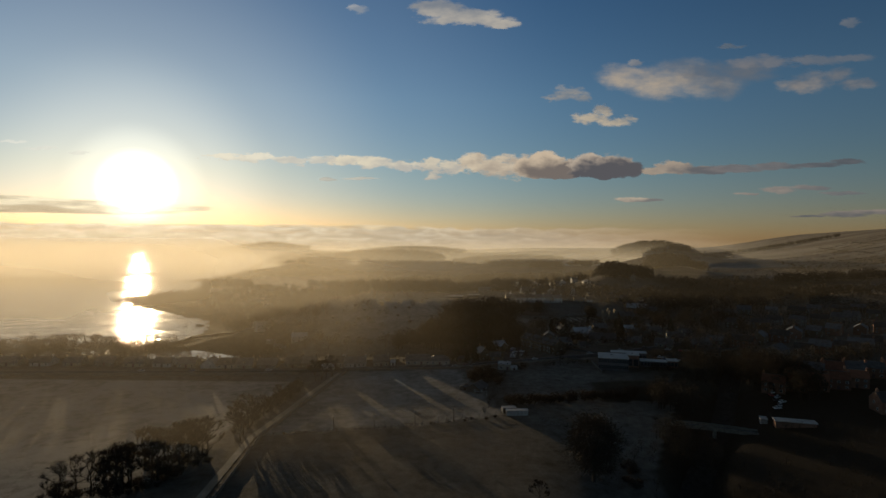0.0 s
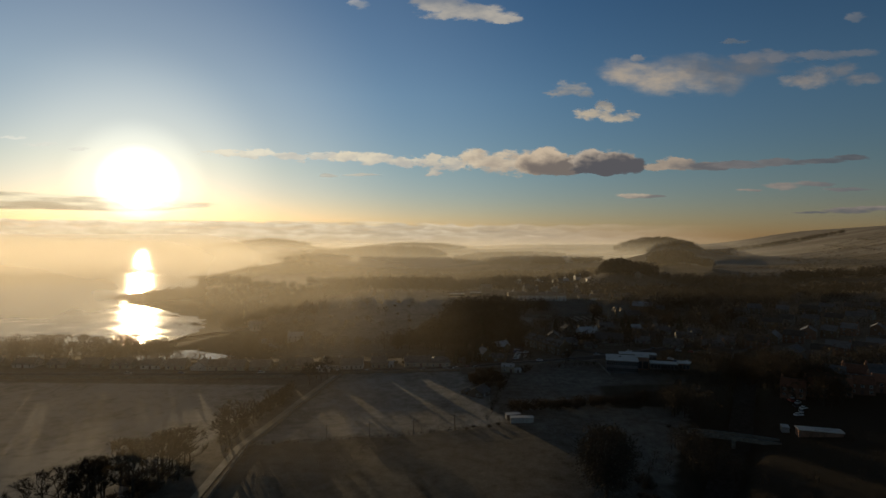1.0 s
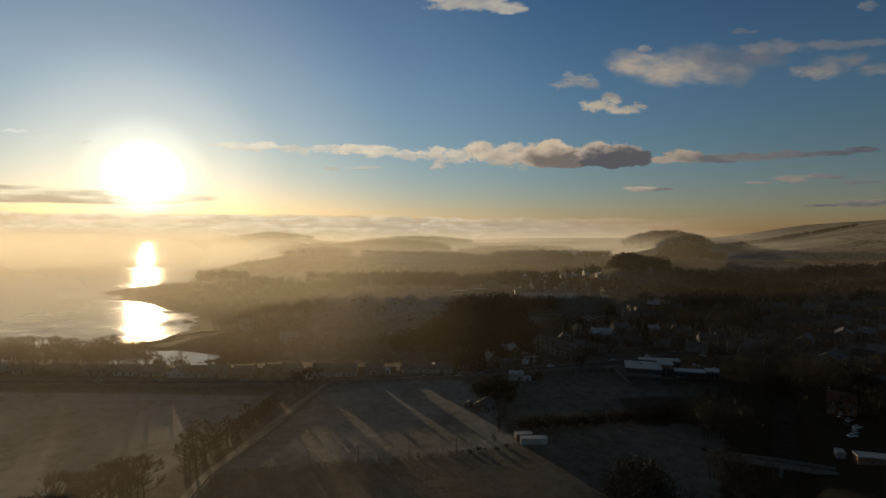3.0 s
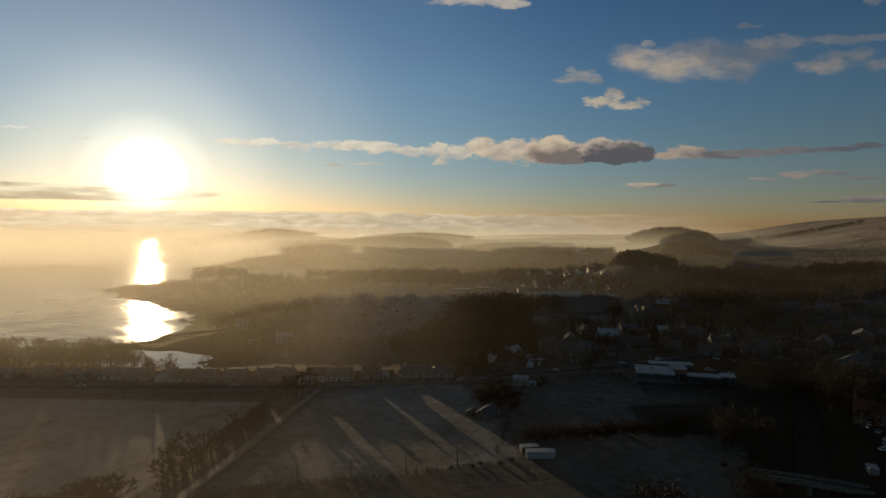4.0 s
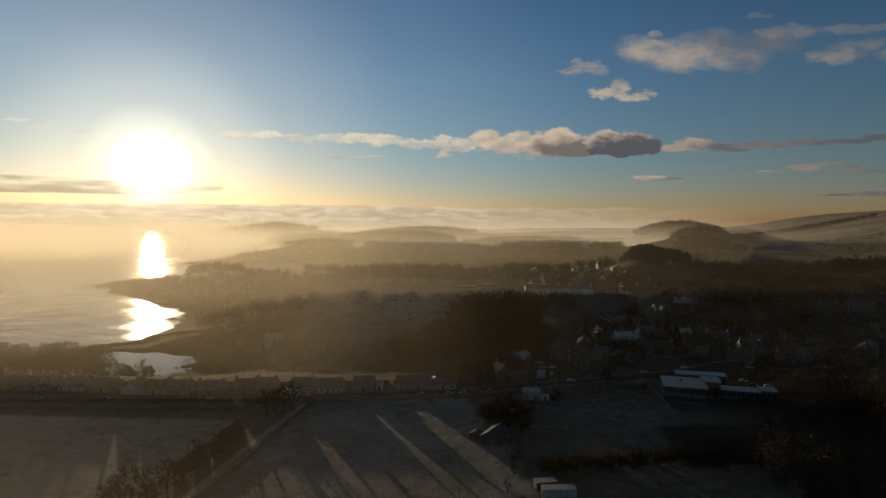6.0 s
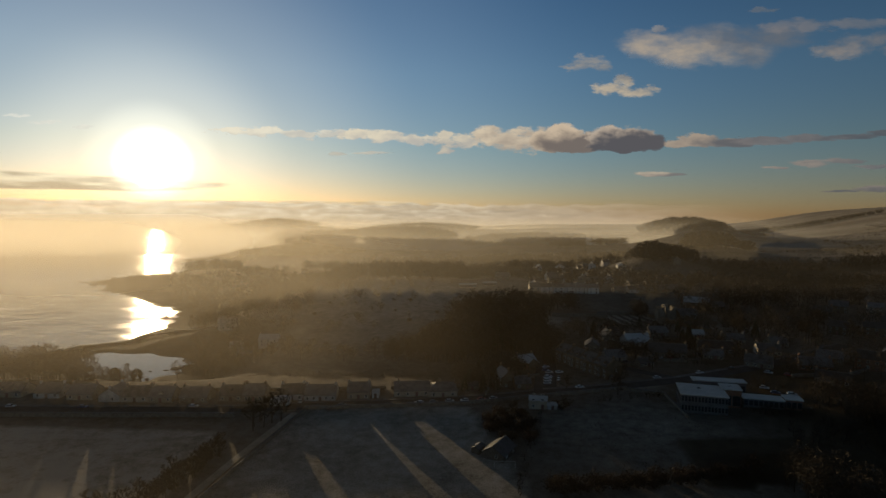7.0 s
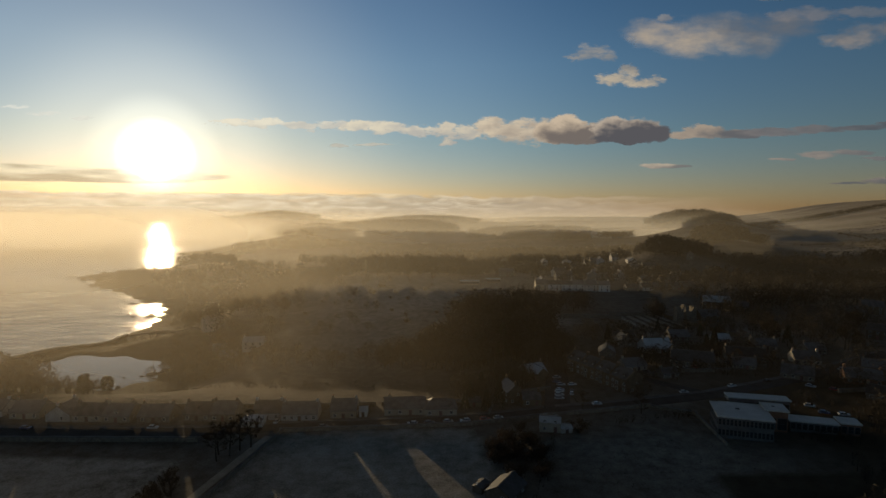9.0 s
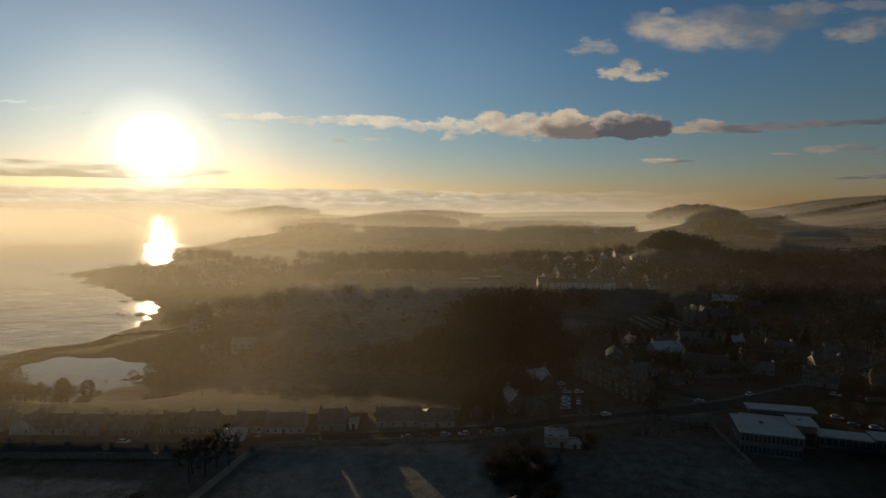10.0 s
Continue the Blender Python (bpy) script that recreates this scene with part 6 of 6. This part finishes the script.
for i, (x, y, w, d, h, t) in enumerate(((-322, 622, 26, 5, 1.2, -20), (-330, 612, 22, 4, 0.9, -15), (-303, 640, 20, 5, 1.0, 10), (-276, 556, 14, 4, 1.4, 15), (-290, 552, 8, 3, 0.9, 0), (-283, 566, 9, 3, 0.8, 40),
                                        (-300, 560, 6, 2.5, 0.7, 10), (-455, 725, 20, 6, 1.3, -30), (-505, 775, 24, 8, 1.8, -35), (-545, 803, 22, 5, 1.2, -30), (-580, 800, 5, 2, 0.6, 0), (-182, 396, 9, 2.5, 0.7, 0),
                                        (-172, 392, 12, 3, 0.8, 15), (-190, 393, 5, 2, 0.6, 5), (-176, 400, 7, 2.5, 0.7, -10), (-425, 716, 12, 5, 1.0, -30), (-345, 655, 14, 5, 1.0, -40))):
    rock(x, y, w, d, h, t, i)
for i, (x, y, w, h) in enumerate(((-505, 815, 6, 4), (-488, 822, 5, 3.5), (-458, 830, 9, 4), (-430, 838, 8, 3.5), (-476, 815, 8, 2.5))):
    rock(x, y, w, w * 0.7, h, 20 * i, 40 + i)
stone_wall([(-284, 424), (-264, 448), (-247, 464), (-248, 482)], 0, 1.6, 2.2, "old stone harbour pier with frosted top", name="harbour_pier")
stone_wall([(-248, 482), (-220, 478), (-190, 462), (-168, 446)], 0, 1.1, 0.8, "dark rubble sea wall beside the harbour", name="sea_wall")


def sail_boat(x, y, turn, h):
    ob = thing("sailing_boat", pose(x, y, SEA - 0.2, 0, 0, turn), "small moored sailing boat with bare mast", "boat", "harbour boats")
    s = Shape()
    for q, w in ((-3.2, 0.5), (-2.0, 1.0), (0.5, 1.15), (2.4, 0.7), (3.6, 0.05)):
        s.v += [(q, -w * 0.6, 0.0), (q, -w, 1.0), (q, w, 1.0), (q, w * 0.6, 0.0)]
    for i in range(4):
        k = 4 * i
        s.f += [(k + j, k + 4 + j, k + 4 + (j + 1) % 4, k + (j + 1) % 4) for j in range(4)]
    s.f += [(0, 1, 2, 3), (19, 18, 17, 16)]
    part("hull", s, M_RENDER, ob)
    part("cabin", Shape().box(-1.0, 1.2, -0.6, 0.6, 1.0, 1.5), M_FRAME, ob)
    part("mast", Shape().tube([(0.4, 0, 0.9), (0.4, 0, h)], [0.07, 0.05], 5), M_METAL, ob)
    part("boom", Shape().tube([(0.4, 0, 1.9), (-2.4, 0, 1.9)], [0.05, 0.04], 5), M_METAL, ob)


for x, y, t, h in ((-178, 400, 20, 7), (-174, 406, 40, 6.5)):
    sail_boat(x, y, t, h)


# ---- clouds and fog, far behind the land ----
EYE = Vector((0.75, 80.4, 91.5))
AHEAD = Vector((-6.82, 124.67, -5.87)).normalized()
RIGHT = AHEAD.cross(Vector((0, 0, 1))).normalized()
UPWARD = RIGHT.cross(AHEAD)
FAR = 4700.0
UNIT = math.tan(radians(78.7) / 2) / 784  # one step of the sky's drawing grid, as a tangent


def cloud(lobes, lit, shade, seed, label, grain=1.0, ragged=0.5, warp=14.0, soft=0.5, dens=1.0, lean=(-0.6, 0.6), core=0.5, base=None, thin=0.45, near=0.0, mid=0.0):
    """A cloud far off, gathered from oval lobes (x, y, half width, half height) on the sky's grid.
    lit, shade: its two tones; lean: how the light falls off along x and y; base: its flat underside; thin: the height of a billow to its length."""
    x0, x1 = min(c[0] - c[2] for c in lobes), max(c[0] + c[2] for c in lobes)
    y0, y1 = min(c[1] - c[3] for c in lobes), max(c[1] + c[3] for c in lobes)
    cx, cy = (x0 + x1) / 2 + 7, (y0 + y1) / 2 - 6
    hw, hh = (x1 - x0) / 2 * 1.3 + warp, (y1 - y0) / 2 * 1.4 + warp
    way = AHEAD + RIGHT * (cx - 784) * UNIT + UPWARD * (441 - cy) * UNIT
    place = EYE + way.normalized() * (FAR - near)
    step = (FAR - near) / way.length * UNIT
    m = bpy.data.materials.new("cloud_vapour")
    m.use_nodes = True
    n, l = m.node_tree.nodes, m.node_tree.links
    n.clear()

    def calc(op, a, b=0.0, c=0.0):
        q = n.new("ShaderNodeMath")
        q.operation = op
        for i, v in enumerate((a, b, c)):
            if isinstance(v, (int, float)):
                q.inputs[i].default_value = v
            else:
                l.new(v, q.inputs[i])
        return q.outputs[0]

    def ramp(x, a, b, top=1.0):
        q = n.new("ShaderNodeMapRange")
        q.interpolation_type = "SMOOTHSTEP"
        q.inputs["From Min"].default_value, q.inputs["From Max"].default_value, q.inputs["To Max"].default_value = a, b, top
        l.new(x, q.inputs["Value"])
        return q.outputs[0]

    tc, mp = n.new("ShaderNodeTexCoord"), n.new("ShaderNodeMapping")
    mp.inputs["Scale"].default_value = (1 / step, 1 / step, 1 / step)
    l.new(tc.outputs["Object"], mp.inputs["Vector"])

    def fbm(size, off, detail=6, rough=0.55):
        k = n.new("ShaderNodeMapping")
        k.inputs["Scale"].default_value = (thin / size, 1 / size, 0)
        k.inputs["Location"].default_value = (seed * 3.7 + off, seed * 1.9 + off, seed * 0.7)
        l.new(mp.outputs[0], k.inputs["Vector"])
        t = n.new("ShaderNodeTexNoise")
        t.inputs["Scale"].default_value, t.inputs["Detail"].default_value, t.inputs["Roughness"].default_value = 1.0, detail, rough
        l.new(k.outputs[0], t.inputs["Vector"])
        return t.outputs["Fac"]

    sep = n.new("ShaderNodeSeparateXYZ")
    l.new(mp.outputs[0], sep.inputs[0])
    u = calc("ADD", sep.outputs["X"], calc("MULTIPLY", calc("SUBTRACT", fbm(18 * grain, 2.0, 8, 0.6), 0.5), warp * 4.2))
    v = calc("ADD", sep.outputs["Y"], calc("MULTIPLY", calc("SUBTRACT", fbm(18 * grain, 7.0, 8, 0.6), 0.5), warp * 2.4))
    body = None
    for ox, oy, rx, ry in lobes:
        a = calc("DIVIDE", calc("SUBTRACT", u, ox + 7 - cx), rx)
        b = calc("DIVIDE", calc("SUBTRACT", v, cy - (oy - 6)), ry)
        f = calc("SUBTRACT", 1.0, calc("ADD", calc("MULTIPLY", a, a), calc("MULTIPLY", b, b)))
        body = f if body is None else calc("SMOOTH_MAX", body, f, 0.25)
    if base is not None:
        body = calc("SUBTRACT", body, calc("MULTIPLY", calc("MAXIMUM", calc("SUBTRACT", cy - (base - 6), v), 0.0), 0.16))
    body = calc("ADD", body, calc("MULTIPLY", calc("SUBTRACT", fbm(9 * grain, 9.0, 8, 0.62), 0.5), ragged * 3.4))
    edge = ramp(calc("MAXIMUM", calc("DIVIDE", calc("ABSOLUTE", sep.outputs["X"]), hw), calc("DIVIDE", calc("ABSOLUTE", sep.outputs["Y"]), hh)), 1.0, 0.8)
    tone = calc("ADD", calc("MULTIPLY", sep.outputs["X"], lean[0] / ((x1 - x0) / 2)), calc("MULTIPLY", v, lean[1] / ((y1 - y0) / 2)))
    tone = calc("ADD", tone, calc("MULTIPLY", calc("SUBTRACT", fbm(15 * grain, 5.0, 5, 0.5), 0.5), 1.8))
    tone = calc("SUBTRACT", tone, calc("MULTIPLY", calc("SUBTRACT", body, 0.4), core))
    mix = n.new("ShaderNodeMix")
    mix.data_type = "RGBA"
    mix.inputs["A"].default_value, mix.inputs["B"].default_value = (*shade, 1), (*lit, 1)
    l.new(ramp(tone, mid - 0.55, mid + 0.6), mix.inputs["Factor"])
    em, tr, mx, out = n.new("ShaderNodeEmission"), n.new("ShaderNodeBsdfTransparent"), n.new("ShaderNodeMixShader"), n.new("ShaderNodeOutputMaterial")
    l.new(mix.outputs["Result"], em.inputs["Color"])
    l.new(calc("MULTIPLY", ramp(body, 0.0, soft, dens), edge), mx.inputs["Fac"])
    l.new(tr.outputs[0], mx.inputs[1])
    l.new(em.outputs[0], mx.inputs[2])
    l.new(mx.outputs[0], out.inputs["Surface"])
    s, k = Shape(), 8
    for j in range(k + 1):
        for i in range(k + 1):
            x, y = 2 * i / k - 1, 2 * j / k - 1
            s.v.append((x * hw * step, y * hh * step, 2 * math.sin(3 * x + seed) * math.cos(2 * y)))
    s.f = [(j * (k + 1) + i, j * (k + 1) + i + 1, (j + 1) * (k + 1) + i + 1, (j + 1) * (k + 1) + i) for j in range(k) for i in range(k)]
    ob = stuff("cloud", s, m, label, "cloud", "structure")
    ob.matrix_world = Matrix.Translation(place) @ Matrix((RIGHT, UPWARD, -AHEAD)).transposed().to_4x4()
    return ob


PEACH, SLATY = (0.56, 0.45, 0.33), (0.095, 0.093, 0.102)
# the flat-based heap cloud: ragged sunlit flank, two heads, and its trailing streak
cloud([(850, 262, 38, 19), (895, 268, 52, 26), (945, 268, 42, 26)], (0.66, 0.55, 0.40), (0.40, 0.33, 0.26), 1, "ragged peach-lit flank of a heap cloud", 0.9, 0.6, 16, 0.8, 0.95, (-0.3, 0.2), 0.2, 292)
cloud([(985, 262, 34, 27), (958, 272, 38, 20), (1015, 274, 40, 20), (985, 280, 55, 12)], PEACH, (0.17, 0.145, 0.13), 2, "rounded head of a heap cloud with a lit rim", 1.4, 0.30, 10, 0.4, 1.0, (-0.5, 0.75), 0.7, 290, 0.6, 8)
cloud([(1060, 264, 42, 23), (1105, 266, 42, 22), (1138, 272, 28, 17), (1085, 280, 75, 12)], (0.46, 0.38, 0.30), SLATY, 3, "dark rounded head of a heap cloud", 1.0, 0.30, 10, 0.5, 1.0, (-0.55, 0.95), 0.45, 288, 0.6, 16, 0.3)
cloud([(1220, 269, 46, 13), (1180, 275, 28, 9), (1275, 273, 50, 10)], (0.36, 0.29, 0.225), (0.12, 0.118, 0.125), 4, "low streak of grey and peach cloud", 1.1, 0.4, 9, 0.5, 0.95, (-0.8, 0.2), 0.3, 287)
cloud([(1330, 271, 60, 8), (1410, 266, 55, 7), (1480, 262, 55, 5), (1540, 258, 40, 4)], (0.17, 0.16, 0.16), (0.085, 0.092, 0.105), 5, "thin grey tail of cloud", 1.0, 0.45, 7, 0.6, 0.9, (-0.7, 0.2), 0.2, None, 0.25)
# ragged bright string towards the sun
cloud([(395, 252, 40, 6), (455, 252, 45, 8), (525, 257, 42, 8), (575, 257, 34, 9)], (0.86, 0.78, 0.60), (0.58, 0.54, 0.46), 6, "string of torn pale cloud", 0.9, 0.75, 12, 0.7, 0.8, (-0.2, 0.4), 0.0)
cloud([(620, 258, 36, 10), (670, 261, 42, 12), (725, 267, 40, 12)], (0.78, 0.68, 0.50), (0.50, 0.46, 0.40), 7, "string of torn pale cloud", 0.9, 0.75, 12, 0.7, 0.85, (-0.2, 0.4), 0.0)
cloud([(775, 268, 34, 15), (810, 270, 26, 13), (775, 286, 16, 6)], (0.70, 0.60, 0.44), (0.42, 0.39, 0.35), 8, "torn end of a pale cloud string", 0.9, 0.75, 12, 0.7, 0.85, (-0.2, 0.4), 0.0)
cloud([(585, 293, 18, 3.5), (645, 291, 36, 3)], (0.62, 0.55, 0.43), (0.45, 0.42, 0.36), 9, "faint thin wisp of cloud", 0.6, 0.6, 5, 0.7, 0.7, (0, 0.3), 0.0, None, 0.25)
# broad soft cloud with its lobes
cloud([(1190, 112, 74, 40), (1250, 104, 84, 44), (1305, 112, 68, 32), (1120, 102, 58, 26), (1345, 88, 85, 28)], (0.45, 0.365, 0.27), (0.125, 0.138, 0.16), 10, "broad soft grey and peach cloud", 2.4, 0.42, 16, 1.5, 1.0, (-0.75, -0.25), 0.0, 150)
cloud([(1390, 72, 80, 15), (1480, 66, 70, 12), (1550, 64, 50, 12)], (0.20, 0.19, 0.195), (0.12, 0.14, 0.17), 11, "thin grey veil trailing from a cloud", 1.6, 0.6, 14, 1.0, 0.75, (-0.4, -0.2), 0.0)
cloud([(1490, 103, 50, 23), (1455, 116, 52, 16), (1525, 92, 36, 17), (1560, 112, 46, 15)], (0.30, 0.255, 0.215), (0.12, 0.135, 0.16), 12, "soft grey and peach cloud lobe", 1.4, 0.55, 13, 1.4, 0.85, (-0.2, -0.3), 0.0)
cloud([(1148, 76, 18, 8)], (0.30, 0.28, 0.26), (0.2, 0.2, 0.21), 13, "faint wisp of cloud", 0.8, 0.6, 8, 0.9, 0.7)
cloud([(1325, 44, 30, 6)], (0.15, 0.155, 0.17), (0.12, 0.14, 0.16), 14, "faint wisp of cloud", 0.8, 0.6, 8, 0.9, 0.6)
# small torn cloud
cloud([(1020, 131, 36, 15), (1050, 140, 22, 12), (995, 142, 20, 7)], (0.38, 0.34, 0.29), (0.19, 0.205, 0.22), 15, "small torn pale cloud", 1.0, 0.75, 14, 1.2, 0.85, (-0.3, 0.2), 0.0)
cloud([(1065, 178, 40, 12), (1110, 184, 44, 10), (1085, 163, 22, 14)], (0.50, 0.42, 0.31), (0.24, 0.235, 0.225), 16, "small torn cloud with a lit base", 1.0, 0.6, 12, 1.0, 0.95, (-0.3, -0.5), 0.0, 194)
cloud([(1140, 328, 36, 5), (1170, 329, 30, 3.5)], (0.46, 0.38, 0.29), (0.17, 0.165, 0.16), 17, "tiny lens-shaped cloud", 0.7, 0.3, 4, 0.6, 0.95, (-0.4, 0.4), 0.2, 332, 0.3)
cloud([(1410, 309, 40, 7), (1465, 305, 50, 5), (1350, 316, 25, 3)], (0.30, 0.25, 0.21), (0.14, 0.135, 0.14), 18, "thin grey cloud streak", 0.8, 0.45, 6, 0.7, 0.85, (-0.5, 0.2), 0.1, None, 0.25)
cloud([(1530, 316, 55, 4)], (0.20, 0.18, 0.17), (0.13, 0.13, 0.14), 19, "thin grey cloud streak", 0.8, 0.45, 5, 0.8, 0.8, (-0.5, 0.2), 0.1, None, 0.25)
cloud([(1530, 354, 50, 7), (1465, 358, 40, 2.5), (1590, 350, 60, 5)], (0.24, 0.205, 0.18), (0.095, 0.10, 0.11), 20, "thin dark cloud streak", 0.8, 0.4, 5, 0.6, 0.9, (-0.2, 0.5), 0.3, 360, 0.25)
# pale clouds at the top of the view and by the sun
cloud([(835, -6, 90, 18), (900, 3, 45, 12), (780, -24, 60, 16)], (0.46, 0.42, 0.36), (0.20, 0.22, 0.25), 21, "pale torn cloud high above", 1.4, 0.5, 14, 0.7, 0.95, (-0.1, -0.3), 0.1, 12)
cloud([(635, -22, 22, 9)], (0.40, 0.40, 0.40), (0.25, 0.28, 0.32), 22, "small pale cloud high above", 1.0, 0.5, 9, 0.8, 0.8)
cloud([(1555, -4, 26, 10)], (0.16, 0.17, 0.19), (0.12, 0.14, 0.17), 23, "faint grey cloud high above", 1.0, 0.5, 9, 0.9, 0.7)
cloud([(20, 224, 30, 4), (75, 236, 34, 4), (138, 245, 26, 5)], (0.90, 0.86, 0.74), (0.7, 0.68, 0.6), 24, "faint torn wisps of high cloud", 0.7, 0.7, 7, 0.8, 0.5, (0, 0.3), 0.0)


# ---- haze and fog ----
def haze_nodes(name, strength, stops, low, high, grain, seed, colour):
    """Sunlit haze and sun glare painted into a standing sheet. stops: (x over y, share) from west to east; low, high:
    metres between which it thickens and thins out.
    """
    m = bpy.data.materials.new(name)
    m.use_nodes = True
    n, l = m.node_tree.nodes, m.node_tree.links
    n.clear()

    def calc(op, a, b=0.0):
        q = n.new("ShaderNodeMath")
        q.operation = op
        for i, v in enumerate((a, b)):
            if isinstance(v, (int, float)):
                q.inputs[i].default_value = v
            else:
                l.new(v, q.inputs[i])
        return q.outputs[0]

    def ramp(x, a, b, lo=0.0, hi=1.0, kind="SMOOTHSTEP"):
        q = n.new("ShaderNodeMapRange")
        q.interpolation_type = kind
        for key, v in (("From Min", a), ("From Max", b), ("To Min", lo), ("To Max", hi)):
            q.inputs[key].default_value = v
        l.new(x, q.inputs["Value"])
        return q.outputs[0]

    g, sep = n.new("ShaderNodeNewGeometry"), n.new("ShaderNodeSeparateXYZ")
    l.new(g.outputs["Position"], sep.inputs[0])
    mp, t = n.new("ShaderNodeMapping"), n.new("ShaderNodeTexNoise")
    mp.inputs["Scale"].default_value, mp.inputs["Location"].default_value = (grain * 0.35, grain * 0.35, grain), (seed * 1.3, seed * 2.1, seed)
    l.new(g.outputs["Position"], mp.inputs["Vector"])
    t.inputs["Scale"].default_value, t.inputs["Detail"].default_value = 1.0, 5
    l.new(mp.outputs[0], t.inputs["Vector"])
    z = calc("ADD", sep.outputs["Z"], calc("MULTIPLY", calc("SUBTRACT", t.outputs["Fac"], 0.5), (high[1] - high[0]) * 0.5))
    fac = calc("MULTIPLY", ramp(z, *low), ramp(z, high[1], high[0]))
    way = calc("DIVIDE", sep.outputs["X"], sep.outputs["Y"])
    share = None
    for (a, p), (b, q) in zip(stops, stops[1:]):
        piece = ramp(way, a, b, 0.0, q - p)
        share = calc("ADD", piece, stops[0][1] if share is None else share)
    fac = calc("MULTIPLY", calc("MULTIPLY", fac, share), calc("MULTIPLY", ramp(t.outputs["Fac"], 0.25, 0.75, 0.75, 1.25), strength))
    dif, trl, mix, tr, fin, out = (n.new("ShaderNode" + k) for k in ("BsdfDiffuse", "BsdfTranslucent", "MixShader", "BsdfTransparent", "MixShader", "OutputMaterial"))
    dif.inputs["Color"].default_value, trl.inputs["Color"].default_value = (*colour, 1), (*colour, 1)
    mix.inputs["Fac"].default_value = 0.85
    l.new(dif.outputs[0], mix.inputs[1])
    l.new(trl.outputs[0], mix.inputs[2])
    l.new(calc("MINIMUM", fac, 0.97), fin.inputs["Fac"])
    l.new(tr.outputs[0], fin.inputs[1])
    l.new(mix.outputs[0], fin.inputs[2])
    l.new(fin.outputs[0], out.inputs["Surface"])
    return m


def haze(name, y, reach, strength, seed, stops, low, high, label, grain=0.006, colour=(0.96, 0.92, 0.80)):
    """A sheet of haze y metres to the north, reach: from its western to its eastern end, bent and leaning a little."""
    s, nxm, nzm = Shape(), 48, 6
    bottom, top = SEA * PLAN - 1, high[1] * 1.3
    for j in range(nzm + 1):
        for i in range(nxm + 1):
            x = reach[0] + (reach[1] - reach[0]) * i / nxm
            s.v.append(((x / PLAN), (y + 0.02 * y * math.sin(x * 0.003 + seed) + 4 * j) / PLAN, (bottom + (top - bottom) * j / nzm) / PLAN))
    s.f = [(j * (nxm + 1) + i, j * (nxm + 1) + i + 1, (j + 1) * (nxm + 1) + i + 1, (j + 1) * (nxm + 1) + i) for j in range(nzm) for i in range(nxm)]
    stuff(name, s, haze_nodes(name + "_vapour", strength, stops, low, high, grain, seed, colour), label, name, "stuff", True)


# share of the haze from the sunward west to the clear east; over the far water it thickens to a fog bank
# weighted towards the sun: the sheets also imitate its glow and lens glare
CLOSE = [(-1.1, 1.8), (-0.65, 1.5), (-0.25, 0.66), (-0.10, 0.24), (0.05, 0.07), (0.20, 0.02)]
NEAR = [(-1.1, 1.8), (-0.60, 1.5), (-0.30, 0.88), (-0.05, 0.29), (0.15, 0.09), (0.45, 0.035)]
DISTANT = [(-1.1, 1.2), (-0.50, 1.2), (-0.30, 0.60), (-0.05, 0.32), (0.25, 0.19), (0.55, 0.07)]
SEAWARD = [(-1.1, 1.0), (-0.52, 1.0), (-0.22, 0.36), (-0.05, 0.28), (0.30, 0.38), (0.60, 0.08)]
# warm sunlight is tinted into the colour of the nearer sheets
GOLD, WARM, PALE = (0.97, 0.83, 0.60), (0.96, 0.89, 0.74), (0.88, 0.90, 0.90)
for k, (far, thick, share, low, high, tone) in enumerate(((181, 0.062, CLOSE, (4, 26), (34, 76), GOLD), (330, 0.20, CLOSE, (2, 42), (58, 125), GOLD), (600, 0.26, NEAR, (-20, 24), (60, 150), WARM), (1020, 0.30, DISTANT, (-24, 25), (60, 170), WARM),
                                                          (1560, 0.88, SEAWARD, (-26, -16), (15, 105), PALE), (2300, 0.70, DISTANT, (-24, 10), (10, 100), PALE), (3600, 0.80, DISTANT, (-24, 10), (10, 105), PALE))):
    haze("mist", far, (-1.25 * far, 0.95 * far), thick, k + 0.3, share, low, high, "thin veil of mist and painted sun glare over shore and valley" if far < 1200 else "sunlit fog bank lying on the far water", 0.006, tone)
